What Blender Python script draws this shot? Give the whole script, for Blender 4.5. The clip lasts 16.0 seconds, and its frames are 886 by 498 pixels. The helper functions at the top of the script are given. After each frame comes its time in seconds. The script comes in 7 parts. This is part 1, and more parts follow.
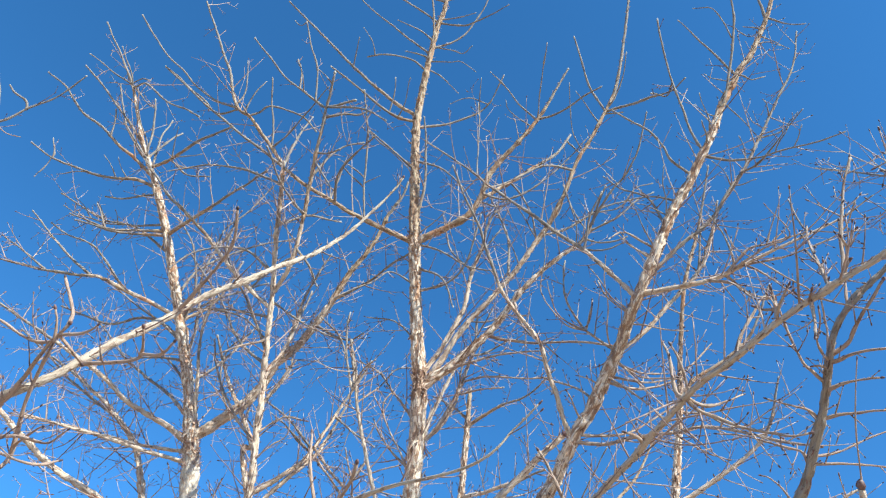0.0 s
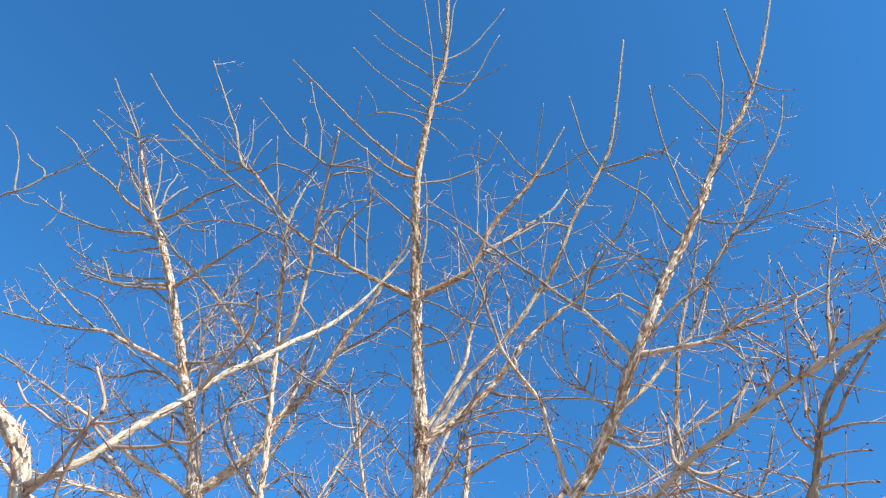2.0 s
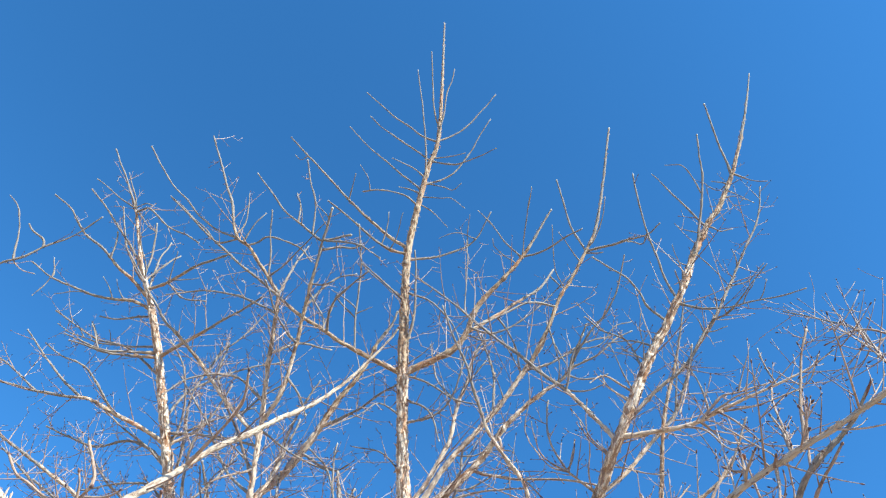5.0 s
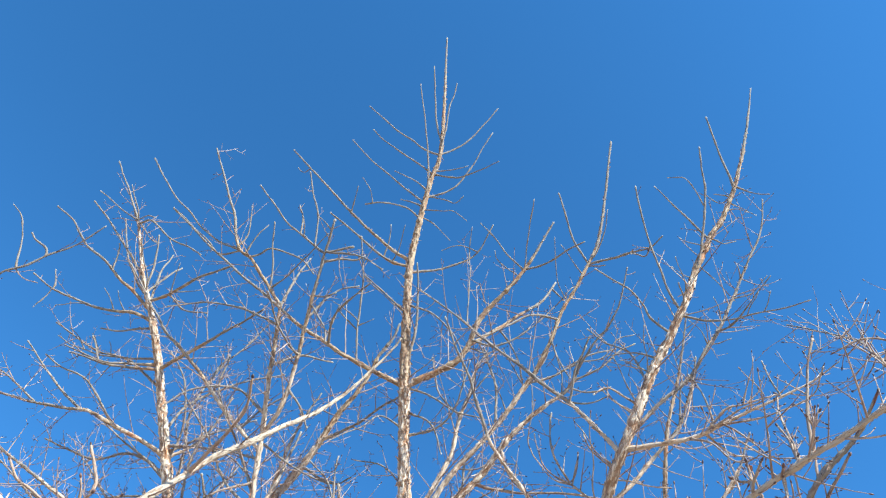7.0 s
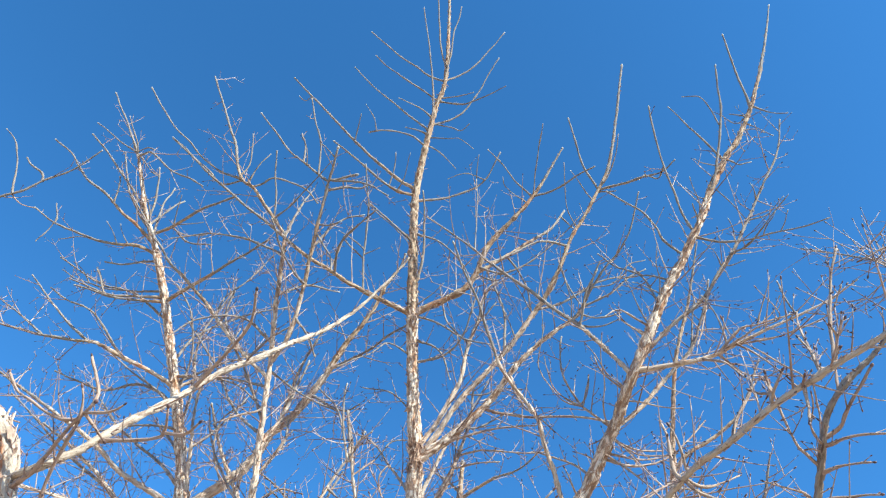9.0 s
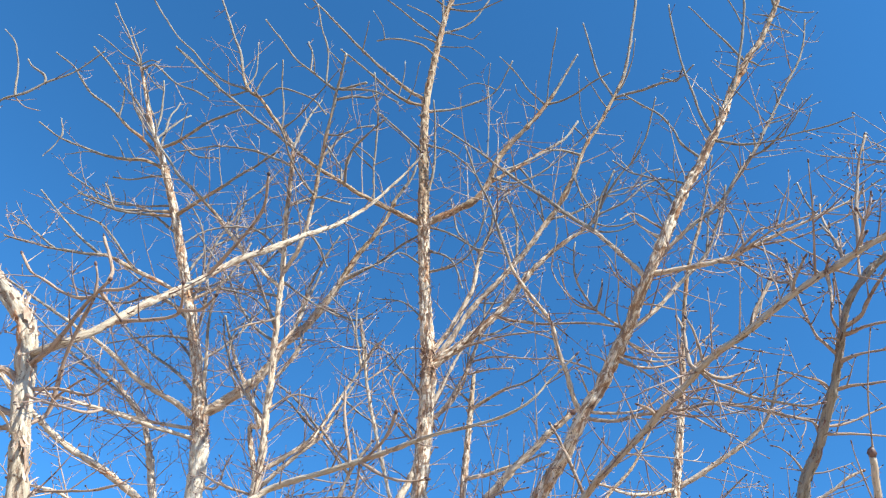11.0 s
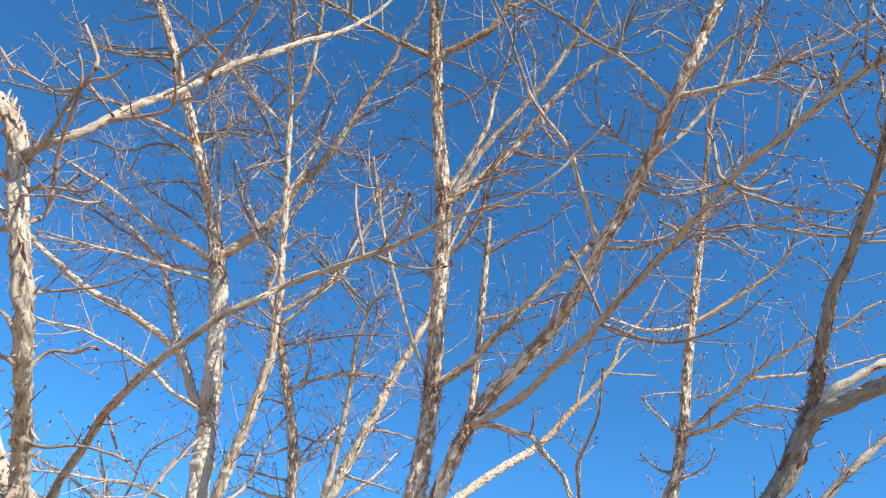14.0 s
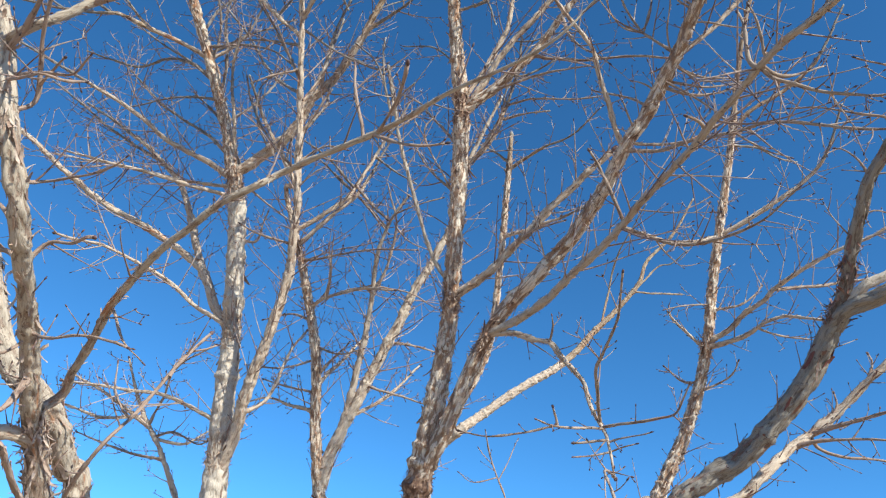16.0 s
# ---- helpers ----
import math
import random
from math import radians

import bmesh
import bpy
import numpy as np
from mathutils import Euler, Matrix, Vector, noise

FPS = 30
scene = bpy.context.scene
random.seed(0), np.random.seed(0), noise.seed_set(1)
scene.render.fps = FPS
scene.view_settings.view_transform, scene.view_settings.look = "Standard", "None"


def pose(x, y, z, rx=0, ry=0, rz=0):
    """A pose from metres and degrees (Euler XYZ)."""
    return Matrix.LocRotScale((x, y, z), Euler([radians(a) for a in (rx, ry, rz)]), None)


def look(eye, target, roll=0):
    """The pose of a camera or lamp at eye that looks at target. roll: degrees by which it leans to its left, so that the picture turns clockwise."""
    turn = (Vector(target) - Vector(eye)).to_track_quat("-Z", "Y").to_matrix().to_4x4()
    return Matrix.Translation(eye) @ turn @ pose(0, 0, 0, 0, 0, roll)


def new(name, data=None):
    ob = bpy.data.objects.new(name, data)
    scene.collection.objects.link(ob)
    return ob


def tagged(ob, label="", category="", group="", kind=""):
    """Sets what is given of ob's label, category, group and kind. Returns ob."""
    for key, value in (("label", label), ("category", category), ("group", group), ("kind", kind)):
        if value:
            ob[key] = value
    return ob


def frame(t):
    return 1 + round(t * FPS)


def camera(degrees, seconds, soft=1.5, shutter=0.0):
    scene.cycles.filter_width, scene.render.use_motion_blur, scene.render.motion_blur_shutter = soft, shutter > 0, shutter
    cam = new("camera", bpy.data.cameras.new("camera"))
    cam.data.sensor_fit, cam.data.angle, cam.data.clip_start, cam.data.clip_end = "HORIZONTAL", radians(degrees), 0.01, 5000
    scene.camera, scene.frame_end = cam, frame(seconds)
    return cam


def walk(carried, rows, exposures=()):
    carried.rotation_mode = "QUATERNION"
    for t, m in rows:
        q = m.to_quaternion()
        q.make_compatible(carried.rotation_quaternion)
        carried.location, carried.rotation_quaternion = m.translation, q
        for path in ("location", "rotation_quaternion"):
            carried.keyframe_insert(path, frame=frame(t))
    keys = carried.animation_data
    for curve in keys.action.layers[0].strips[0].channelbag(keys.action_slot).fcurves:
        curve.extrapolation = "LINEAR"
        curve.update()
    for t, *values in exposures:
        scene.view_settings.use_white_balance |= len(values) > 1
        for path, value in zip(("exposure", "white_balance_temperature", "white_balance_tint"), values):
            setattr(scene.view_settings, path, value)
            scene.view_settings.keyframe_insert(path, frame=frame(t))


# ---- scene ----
cam = camera(63.8, 16.0, soft=1.25)
PATH = [
    (0, (0.0644, -0.0025, 1.6835), (-0.1299, 1.2726, 3.2120), 6.405),
    (0.5, (0.0609, -0.0753, 1.6858), (-0.1230, 1.1837, 3.2289), 5.919),
    (1, (0.0946, -0.1164, 1.6508), (-0.0986, 1.1337, 3.2000), 5.989),
    (1.5, (0.0426, -0.0929, 1.6667), (-0.1317, 1.1310, 3.2389), 5.642),
    (2, (0.0273, -0.2230, 1.6822), (-0.1496, 0.9794, 3.2706), 6.044),
    (2.5, (0.0363, -0.2294, 1.6762), (-0.1302, 0.9293, 3.2978), 6.637),
    (3, (0.0460, -0.2243, 1.6661), (-0.1135, 0.9068, 3.3078), 6.477),
    (3.5, (0.0274, -0.2933, 1.6451), (-0.1301, 0.8184, 3.3002), 6.714),
    (4, (0.0268, -0.3152, 1.6516), (-0.1267, 0.7748, 3.3215), 6.919),
    (4.5, (0.0272, -0.3126, 1.6296), (-0.1166, 0.7557, 3.3142), 6.818),
    (5, (0.0378, -0.3252, 1.6173), (-0.1079, 0.7144, 3.3196), 7.250),
    (7.5, (0.0182, -0.2805, 1.6011), (-0.1286, 0.7180, 3.3278), 7.801),
    (8, (0.0254, -0.2514, 1.6211), (-0.1240, 0.7814, 3.3273), 7.335),
    (8.5, (0.0186, -0.1542, 1.6260), (-0.1420, 0.9354, 3.2955), 7.204),
    (9, (-0.0052, -0.1290, 1.6313), (-0.1638, 1.0062, 3.2703), 6.825),
    (11.5, (-0.0367, 0.0505, 1.5696), (-0.2218, 1.3798, 3.0524), 6.302),
    (12, (-0.0153, 0.0628, 1.5667), (-0.2068, 1.4397, 3.0046), 5.897),
    (12.5, (-0.0225, 0.1391, 1.5690), (-0.2236, 1.5719, 2.9498), 5.991),
    (13, (-0.0250, 0.1946, 1.5660), (-0.2386, 1.6600, 2.9103), 6.125),
    (13.5, (-0.0456, 0.2591, 1.5441), (-0.2605, 1.7777, 2.8277), 5.812),
    (14, (-0.0506, 0.2735, 1.5320), (-0.2673, 1.8200, 2.7816), 5.603),
    (14.5, (-0.0272, 0.2948, 1.5473), (-0.2581, 1.8817, 2.7425), 5.462),
    (15, (-0.0611, 0.3018, 1.5204), (-0.2968, 1.9141, 2.6801), 5.097),
    (15.5, (-0.0613, 0.2980, 1.5112), (-0.3113, 1.9463, 2.6161), 5.401),
    (16, (-0.0073, 0.4151, 1.4979), (-0.2967, 2.0732, 2.5781), 5.973),
]
EXPOSURES = [(0, 1.25, 4250, -15), (5, 1.4, 4230, -15), (9, 1.4, 4250, -15), (12.5, 1.17, 4330, -15), (14, 1.05, 4300, -15), (15.5, 0.88, 4300, -15), (16, 0.76, 4300, -14)]
walk(cam, [(t, look(eye, target, roll)) for t, eye, target, roll in PATH], EXPOSURES)

# ---- daylight ----
SUN_AZIMUTH, SUN_HEIGHT = 131.0, 36.0  # degrees clockwise from straight ahead (+y), and above the horizon
world = bpy.data.worlds.new("winter_sky")
scene.world = world
world.use_nodes = True
wn = world.node_tree.nodes
wn.clear()
sky = wn.new("ShaderNodeTexSky")
sky.sky_type = 'NISHITA'
sky.sun_disc = False
sky.sun_elevation = radians(SUN_HEIGHT)
sky.sun_rotation = radians(SUN_AZIMUTH)
sky.altitude, sky.air_density, sky.dust_density, sky.ozone_density = 3500.0, 1.0, 0.0, 1.5
sky_light = wn.new("ShaderNodeBackground")
sky_light.inputs["Strength"].default_value = 0.095
sky_out = wn.new("ShaderNodeOutputWorld")
world.node_tree.links.new(sky.outputs[0], sky_light.inputs[0])
world.node_tree.links.new(sky_light.outputs[0], sky_out.inputs[0])

sun_data = bpy.data.lights.new("sun", 'SUN')
sun_data.energy, sun_data.angle, sun_data.color = 4.9, radians(0.53), (1.0, 0.775, 0.54)
sun = new("sun", sun_data)
a, e = radians(SUN_AZIMUTH), radians(SUN_HEIGHT)
sun.matrix_world = look((20 * math.sin(a) * math.cos(e), 20 * math.cos(a) * math.cos(e), 20 * math.sin(e)), (0, 0, 0))

# ---- materials ----


def shader(name):
    m = bpy.data.materials.new(name)
    m.use_nodes = True
    n, l = m.node_tree.nodes, m.node_tree.links
    return m, n, l, n["Principled BSDF"]


def ramp(n, stops, kind='LINEAR'):
    r = n.new("ShaderNodeValToRGB")
    r.color_ramp.interpolation = kind
    els = r.color_ramp.elements
    while len(els) < len(stops):
        els.new(0.5)
    for el, (p, c) in zip(els, stops):
        el.position, el.color = p, (*c, 1.0)
    return r


def blend(n, l, factor, a, b, kind='MIX'):
    m = n.new("ShaderNodeMix")
    m.data_type, m.blend_type = 'RGBA', kind
    for socket, value in ((m.inputs[0], factor), (m.inputs[6], a), (m.inputs[7], b)):
        if hasattr(value, "links") or hasattr(value, "is_linked"):
            l.new(value, socket)
        else:
            socket.default_value = value if isinstance(value, float) else (*value, 1.0)
    return m.outputs[2]


def noise_of(n, l, vector, scale, detail=4.0, rough=0.6, stretch=(1, 1, 1), warp=0.0):
    mp = n.new("ShaderNodeMapping")
    mp.inputs["Scale"].default_value = stretch
    l.new(vector, mp.inputs["Vector"])
    t = n.new("ShaderNodeTexNoise")
    t.inputs["Scale"].default_value, t.inputs["Detail"].default_value = scale, detail
    t.inputs["Roughness"].default_value, t.inputs["Distortion"].default_value = rough, warp
    l.new(mp.outputs[0], t.inputs["Vector"])
    return t.outputs["Fac"]


def bark_material(name, pale, tan, dark, worn=0.0, rust=(0.42, 0.2, 0.08), rusty=0.62, long=0.23):
    """Peeling bark. "peel" tells the plates of pale paper skin (high) from the under-bark between them (low); "bark" runs round and along the stem."""
    m, n, l, p = shader(name)
    at, pe = n.new("ShaderNodeAttribute"), n.new("ShaderNodeAttribute")
    at.attribute_name, pe.attribute_name = "bark", "peel"
    co = at.outputs["Vector"]
    shreds = noise_of(n, l, co, 50.0, 7.0, 0.72, (1, 1, 0.8 * long), 0.9)
    fine = noise_of(n, l, co, 190.0, 4.0, 0.7, (1, 1, 0.2), 0.5)
    broad = noise_of(n, l, co, 6.0, 3.0, 0.6, (1, 1, 0.5))

    def plus(a, gain, c):
        k = n.new("ShaderNodeMath")
        k.operation = 'MULTIPLY_ADD'
        l.new(a, k.inputs[0])
        k.inputs[1].default_value = gain
        if isinstance(c, float):
            k.inputs[2].default_value = c
        else:
            l.new(c, k.inputs[2])
        return k.outputs[0]

    # plates of skin, ragged at their rims, with gaps of under-bark between them
    mp = n.new("ShaderNodeMapping")
    mp.inputs["Scale"].default_value = (1, 1, long)
    l.new(co, mp.inputs["Vector"])
    wav = n.new("ShaderNodeTexNoise")
    wav.inputs["Scale"].default_value, wav.inputs["Detail"].default_value = 34.0, 5.0
    l.new(mp.outputs[0], wav.inputs["Vector"])
    shift = n.new("ShaderNodeVectorMath")
    shift.operation = 'MULTIPLY_ADD'
    shift.inputs[1].default_value = (0.05, 0.05, 0.05)
    l.new(wav.outputs["Color"], shift.inputs[0])
    l.new(mp.outputs[0], shift.inputs[2])
    plate = n.new("ShaderNodeTexVoronoi")
    plate.feature = 'DISTANCE_TO_EDGE'
    plate.inputs["Scale"].default_value = 34.0
    l.new(shift.outputs[0], plate.inputs["Vector"])
    skin = plus(pe.outputs["Fac"], 0.06, 0.5 - 0.575 - worn)
    skin = plus(plate.outputs["Distance"], 0.55, skin)
    skin = plus(shreds, 0.66, skin)
    skin = plus(fine, 0.2, skin)
    skin = plus(broad, 0.25, skin)
    mid = [0.6 * c + 0.4 * d for c, d in zip(tan, dark)]
    # the dark stop at 0.475 paints the shadow under a plate's curled rim
    cols = ramp(n, [(0.22, dark), (0.34, mid), (0.455, tan), (0.475, [0.75 * d + 0.25 * c for c, d in zip(tan, dark)]), (0.5, [c * 0.86 for c in pale]), (0.56, pale), (0.9, [min(0.85, c * 1.08) for c in pale])])
    l.new(skin, cols.inputs[0])
    rr = ramp(n, [(rusty, (0, 0, 0)), (rusty + 0.07, (1, 1, 1))])
    l.new(noise_of(n, l, co, 20.0, 4.0, 0.65, (1, 1, 0.16), 0.5), rr.inputs[0])
    base = blend(n, l, rr.outputs[0], cols.outputs[0], rust)
    speck = ramp(n, [(0.64, (1, 1, 1)), (0.68, (0.3, 0.25, 0.22))])
    l.new(noise_of(n, l, co, 75.0, 3.0, 0.6, (1, 1, 1.5)), speck.inputs[0])
    base = blend(n, l, 0.8, base, speck.outputs[0], 'MULTIPLY')
    crack = ramp(n, [(0.455, (1, 1, 1)), (0.49, (0.32, 0.26, 0.22)), (0.51, (0.32, 0.26, 0.22)), (0.545, (1, 1, 1))])
    l.new(noise_of(n, l, co, 85.0, 2.0, 0.5, (1, 1, 0.09), 0.3), crack.inputs[0])
    base = blend(n, l, 0.35, base, crack.outputs[0], 'MULTIPLY')
    l.new(base, p.inputs["Base Color"])
    p.inputs["Roughness"].default_value = 0.8
    p.inputs["Specular IOR Level"].default_value = 0.25
    b = n.new("ShaderNodeBump")
    b.inputs["Strength"].default_value, b.inputs["Distance"].default_value = 1.0, 0.009
    l.new(skin, b.inputs["Height"])
    l.new(b.outputs[0], p.inputs["Normal"])
    return m


def twig_material(name, cols):
    """Smooth young bark; each twig takes its own tone, with darker nodes along it."""
    m, n, l, p = shader(name)
    g = n.new("ShaderNodeNewGeometry")
    r = ramp(n, [(i / (len(cols) - 1), c) for i, c in enumerate(cols)])
    oi = n.new("ShaderNodeObjectInfo")
    tone = n.new("ShaderNodeMath")
    tone.operation = 'ADD'
    l.new(g.outputs["Random Per Island"], tone.inputs[0])
    l.new(oi.outputs["Random"], tone.inputs[1])
    turn = n.new("ShaderNodeMath")
    turn.operation = 'FRACT'
    l.new(tone.outputs[0], turn.inputs[0])
    l.new(turn.outputs[0], r.inputs[0])
    at = n.new("ShaderNodeAttribute")
    at.attribute_name = "bark"
    mott = ramp(n, [(0.35, (0.62, 0.58, 0.55)), (0.6, (1.1, 1.08, 1.05))])
    l.new(noise_of(n, l, at.outputs["Vector"], 45.0, 3.0, 0.6, (1, 1, 0.7)), mott.inputs[0])
    base = blend(n, l, 1.0, r.outputs[0], mott.outputs[0], 'MULTIPLY')
    l.new(base, p.inputs["Base Color"])
    p.inputs["Roughness"].default_value = 0.6
    return m


def flake_material(name, cols):
    m, n, l, p = shader(name)
    g = n.new("ShaderNodeNewGeometry")
    r = ramp(n, [(i / (len(cols) - 1), c) for i, c in enumerate(cols)])
    l.new(g.outputs["Random Per Island"], r.inputs[0])
    tc = n.new("ShaderNodeTexCoord")
    mott = ramp(n, [(0.3, (0.6, 0.55, 0.5)), (0.65, (1.1, 1.1, 1.1))])
    l.new(noise_of(n, l, tc.outputs["Object"], 70.0, 4.0, 0.65), mott.inputs[0])
    l.new(blend(n, l, 1.0, r.outputs[0], mott.outputs[0], 'MULTIPLY'), p.inputs["Base Color"])
    p.inputs["Roughness"].default_value = 0.85
    return m


CREAM, TAN, BROWN = (0.77, 0.56, 0.41), (0.43, 0.25, 0.15), (0.13, 0.062, 0.038)
bark_peeling = bark_material("peeling_cream_bark", CREAM, TAN, BROWN, 0.065, (0.44, 0.21, 0.1), 0.58)
bark_pale = bark_material("pale_smooth_bark", (0.6, 0.445, 0.335), (0.45, 0.315, 0.225), (0.17, 0.1, 0.07), -0.1, rusty=0.72)
bark_grey = bark_material("grey_brown_bark", (0.32, 0.238, 0.182), (0.24, 0.168, 0.125), (0.095, 0.054, 0.04), -0.05, (0.2, 0.08, 0.045), 0.6)
bark_limb = bark_material("tan_limb_bark", (0.6, 0.42, 0.3), (0.42, 0.255, 0.165), (0.15, 0.08, 0.052), -0.04, (0.428, 0.185, 0.0891), 0.62)
bark_smooth = bark_material("smooth_grey_limb_bark", (0.5, 0.36, 0.265), (0.38, 0.245, 0.17), (0.16, 0.09, 0.062), -0.2, (0.38, 0.2, 0.12), 0.7)
bark_knobbly = bark_material("tan_knobbly_bark", (0.52, 0.375, 0.27), (0.38, 0.245, 0.165), (0.13, 0.07, 0.045), -0.01, (0.43, 0.18, 0.075), 0.6, 0.42)
bark_young = bark_material("young_brown_bark", (0.408, 0.258, 0.183), (0.286, 0.161, 0.109), (0.122, 0.0643, 0.0465), -0.08, rusty=0.75)
twig_bark = twig_material("twig_bark", [(0.16, 0.08, 0.057), (0.4, 0.26, 0.195), (0.24, 0.128, 0.092), (0.52, 0.36, 0.285), (0.31, 0.175, 0.128)])
twig_dark = twig_material("near_twig_bark", [(0.225, 0.128, 0.0969), (0.382, 0.257, 0.194), (0.173, 0.0909, 0.0673), (0.33, 0.207, 0.156)])
bark_branch = bark_material("brown_branch_bark", (0.43, 0.29, 0.21), (0.3, 0.175, 0.12), (0.125, 0.066, 0.047), 0.0, (0.36, 0.17, 0.095), 0.6)
bark_crown = bark_material("golden_crown_bark", (0.46, 0.31, 0.195), (0.34, 0.2, 0.118), (0.12, 0.06, 0.038), 0.06, (0.42, 0.2, 0.095), 0.57)
bark_shoot = bark_material("young_shoot_bark", (0.28, 0.21, 0.168), (0.21, 0.15, 0.118), (0.11, 0.075, 0.056), -0.06, (0.22, 0.14, 0.1), 0.68)
# lighter copy of bud_scales: sunlight on the high tips is put into its colour
bud_sunlit = twig_material("sunlit_bud_scales", [(0.38, 0.3, 0.245), (0.48, 0.39, 0.325), (0.3, 0.225, 0.18)])
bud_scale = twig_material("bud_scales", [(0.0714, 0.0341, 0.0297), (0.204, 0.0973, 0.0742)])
flake_skin = flake_material("curled_bark_flakes", [(0.2, 0.1, 0.06), (0.62, 0.43, 0.31), (0.4, 0.22, 0.13), (0.7, 0.5, 0.37), (0.46, 0.28, 0.18), (0.12, 0.06, 0.04)])
flake_dark = flake_material("brown_bark_flakes", [(0.0918, 0.0468, 0.0356), (0.265, 0.161, 0.119), (0.194, 0.0584, 0.0347), (0.326, 0.224, 0.178)])
flake_tan = flake_material("tan_bark_flakes", [(0.2, 0.11, 0.075), (0.6, 0.42, 0.32), (0.4, 0.24, 0.16), (0.68, 0.5, 0.39)])
leaf_skin = flake_material("dead_leaf", [(0.3, 0.1, 0.045), (0.42, 0.17, 0.08)])

ground_mat, gn, gl, gp = shader("bleached_winter_grass")
gtc = gn.new("ShaderNodeTexCoord")
gr = ramp(gn, [(0.3, (0.18, 0.13, 0.08)), (0.46, (0.3, 0.23, 0.15)), (0.75, (0.44, 0.36, 0.26))])
gl.new(noise_of(gn, gl, gtc.outputs["Object"], 2.5, 8.0, 0.7), gr.inputs[0])
gl.new(gr.outputs[0], gp.inputs["Base Color"])
gp.inputs["Roughness"].default_value = 0.95

# ---- building trees ----
UP = np.array((0.0, 0.0, 1.0))


def rnd(a, b):
    return random.uniform(a, b)


def unit(v):
    return v / max(1e-9, math.sqrt(float(v @ v)))


def spline(points, step):
    """A smooth line through the points, in even steps. Also how far along each given point lies, from 0 to 1."""
    P = np.array(points, float)
    Q = np.vstack([2 * P[0] - P[1], P, 2 * P[-1] - P[-2]])
    out = []
    for i in range(1, len(Q) - 2):
        a, b, c, d = Q[i - 1:i + 3]
        t = np.linspace(0, 1, 12, endpoint=False)[:, None]
        out.append(.5 * (2 * b + (c - a) * t + (2 * a - 5 * b + 4 * c - d) * t * t + (3 * b - a - 3 * c + d) * t ** 3))
    raw = np.vstack(out + [P[-1:]])
    s = np.concatenate([[0], np.cumsum(np.linalg.norm(np.diff(raw, axis=0), axis=1))])
    n = max(3, int(s[-1] / step) + 1)
    u = np.linspace(0, s[-1], n)
    even = np.stack([np.interp(u, s, raw[:, k]) for k in range(3)], 1)
    return even, s[::12] / s[-1], raw, s[-1]


def frames_of(line):
    """Tangents and two cross directions, carried along the line without twisting."""
    t = np.gradient(line, axis=0)
    t /= np.maximum(1e-9, np.linalg.norm(t, axis=1))[:, None]
    a = np.cross(t[0], (0.3, 0.9, 0.1))
    a = unit(a)
    A = np.empty_like(t)
    for i in range(len(t)):
        a = unit(a - t[i] * float(a @ t[i]))
        A[i] = a
    return t, A, np.cross(t, A)


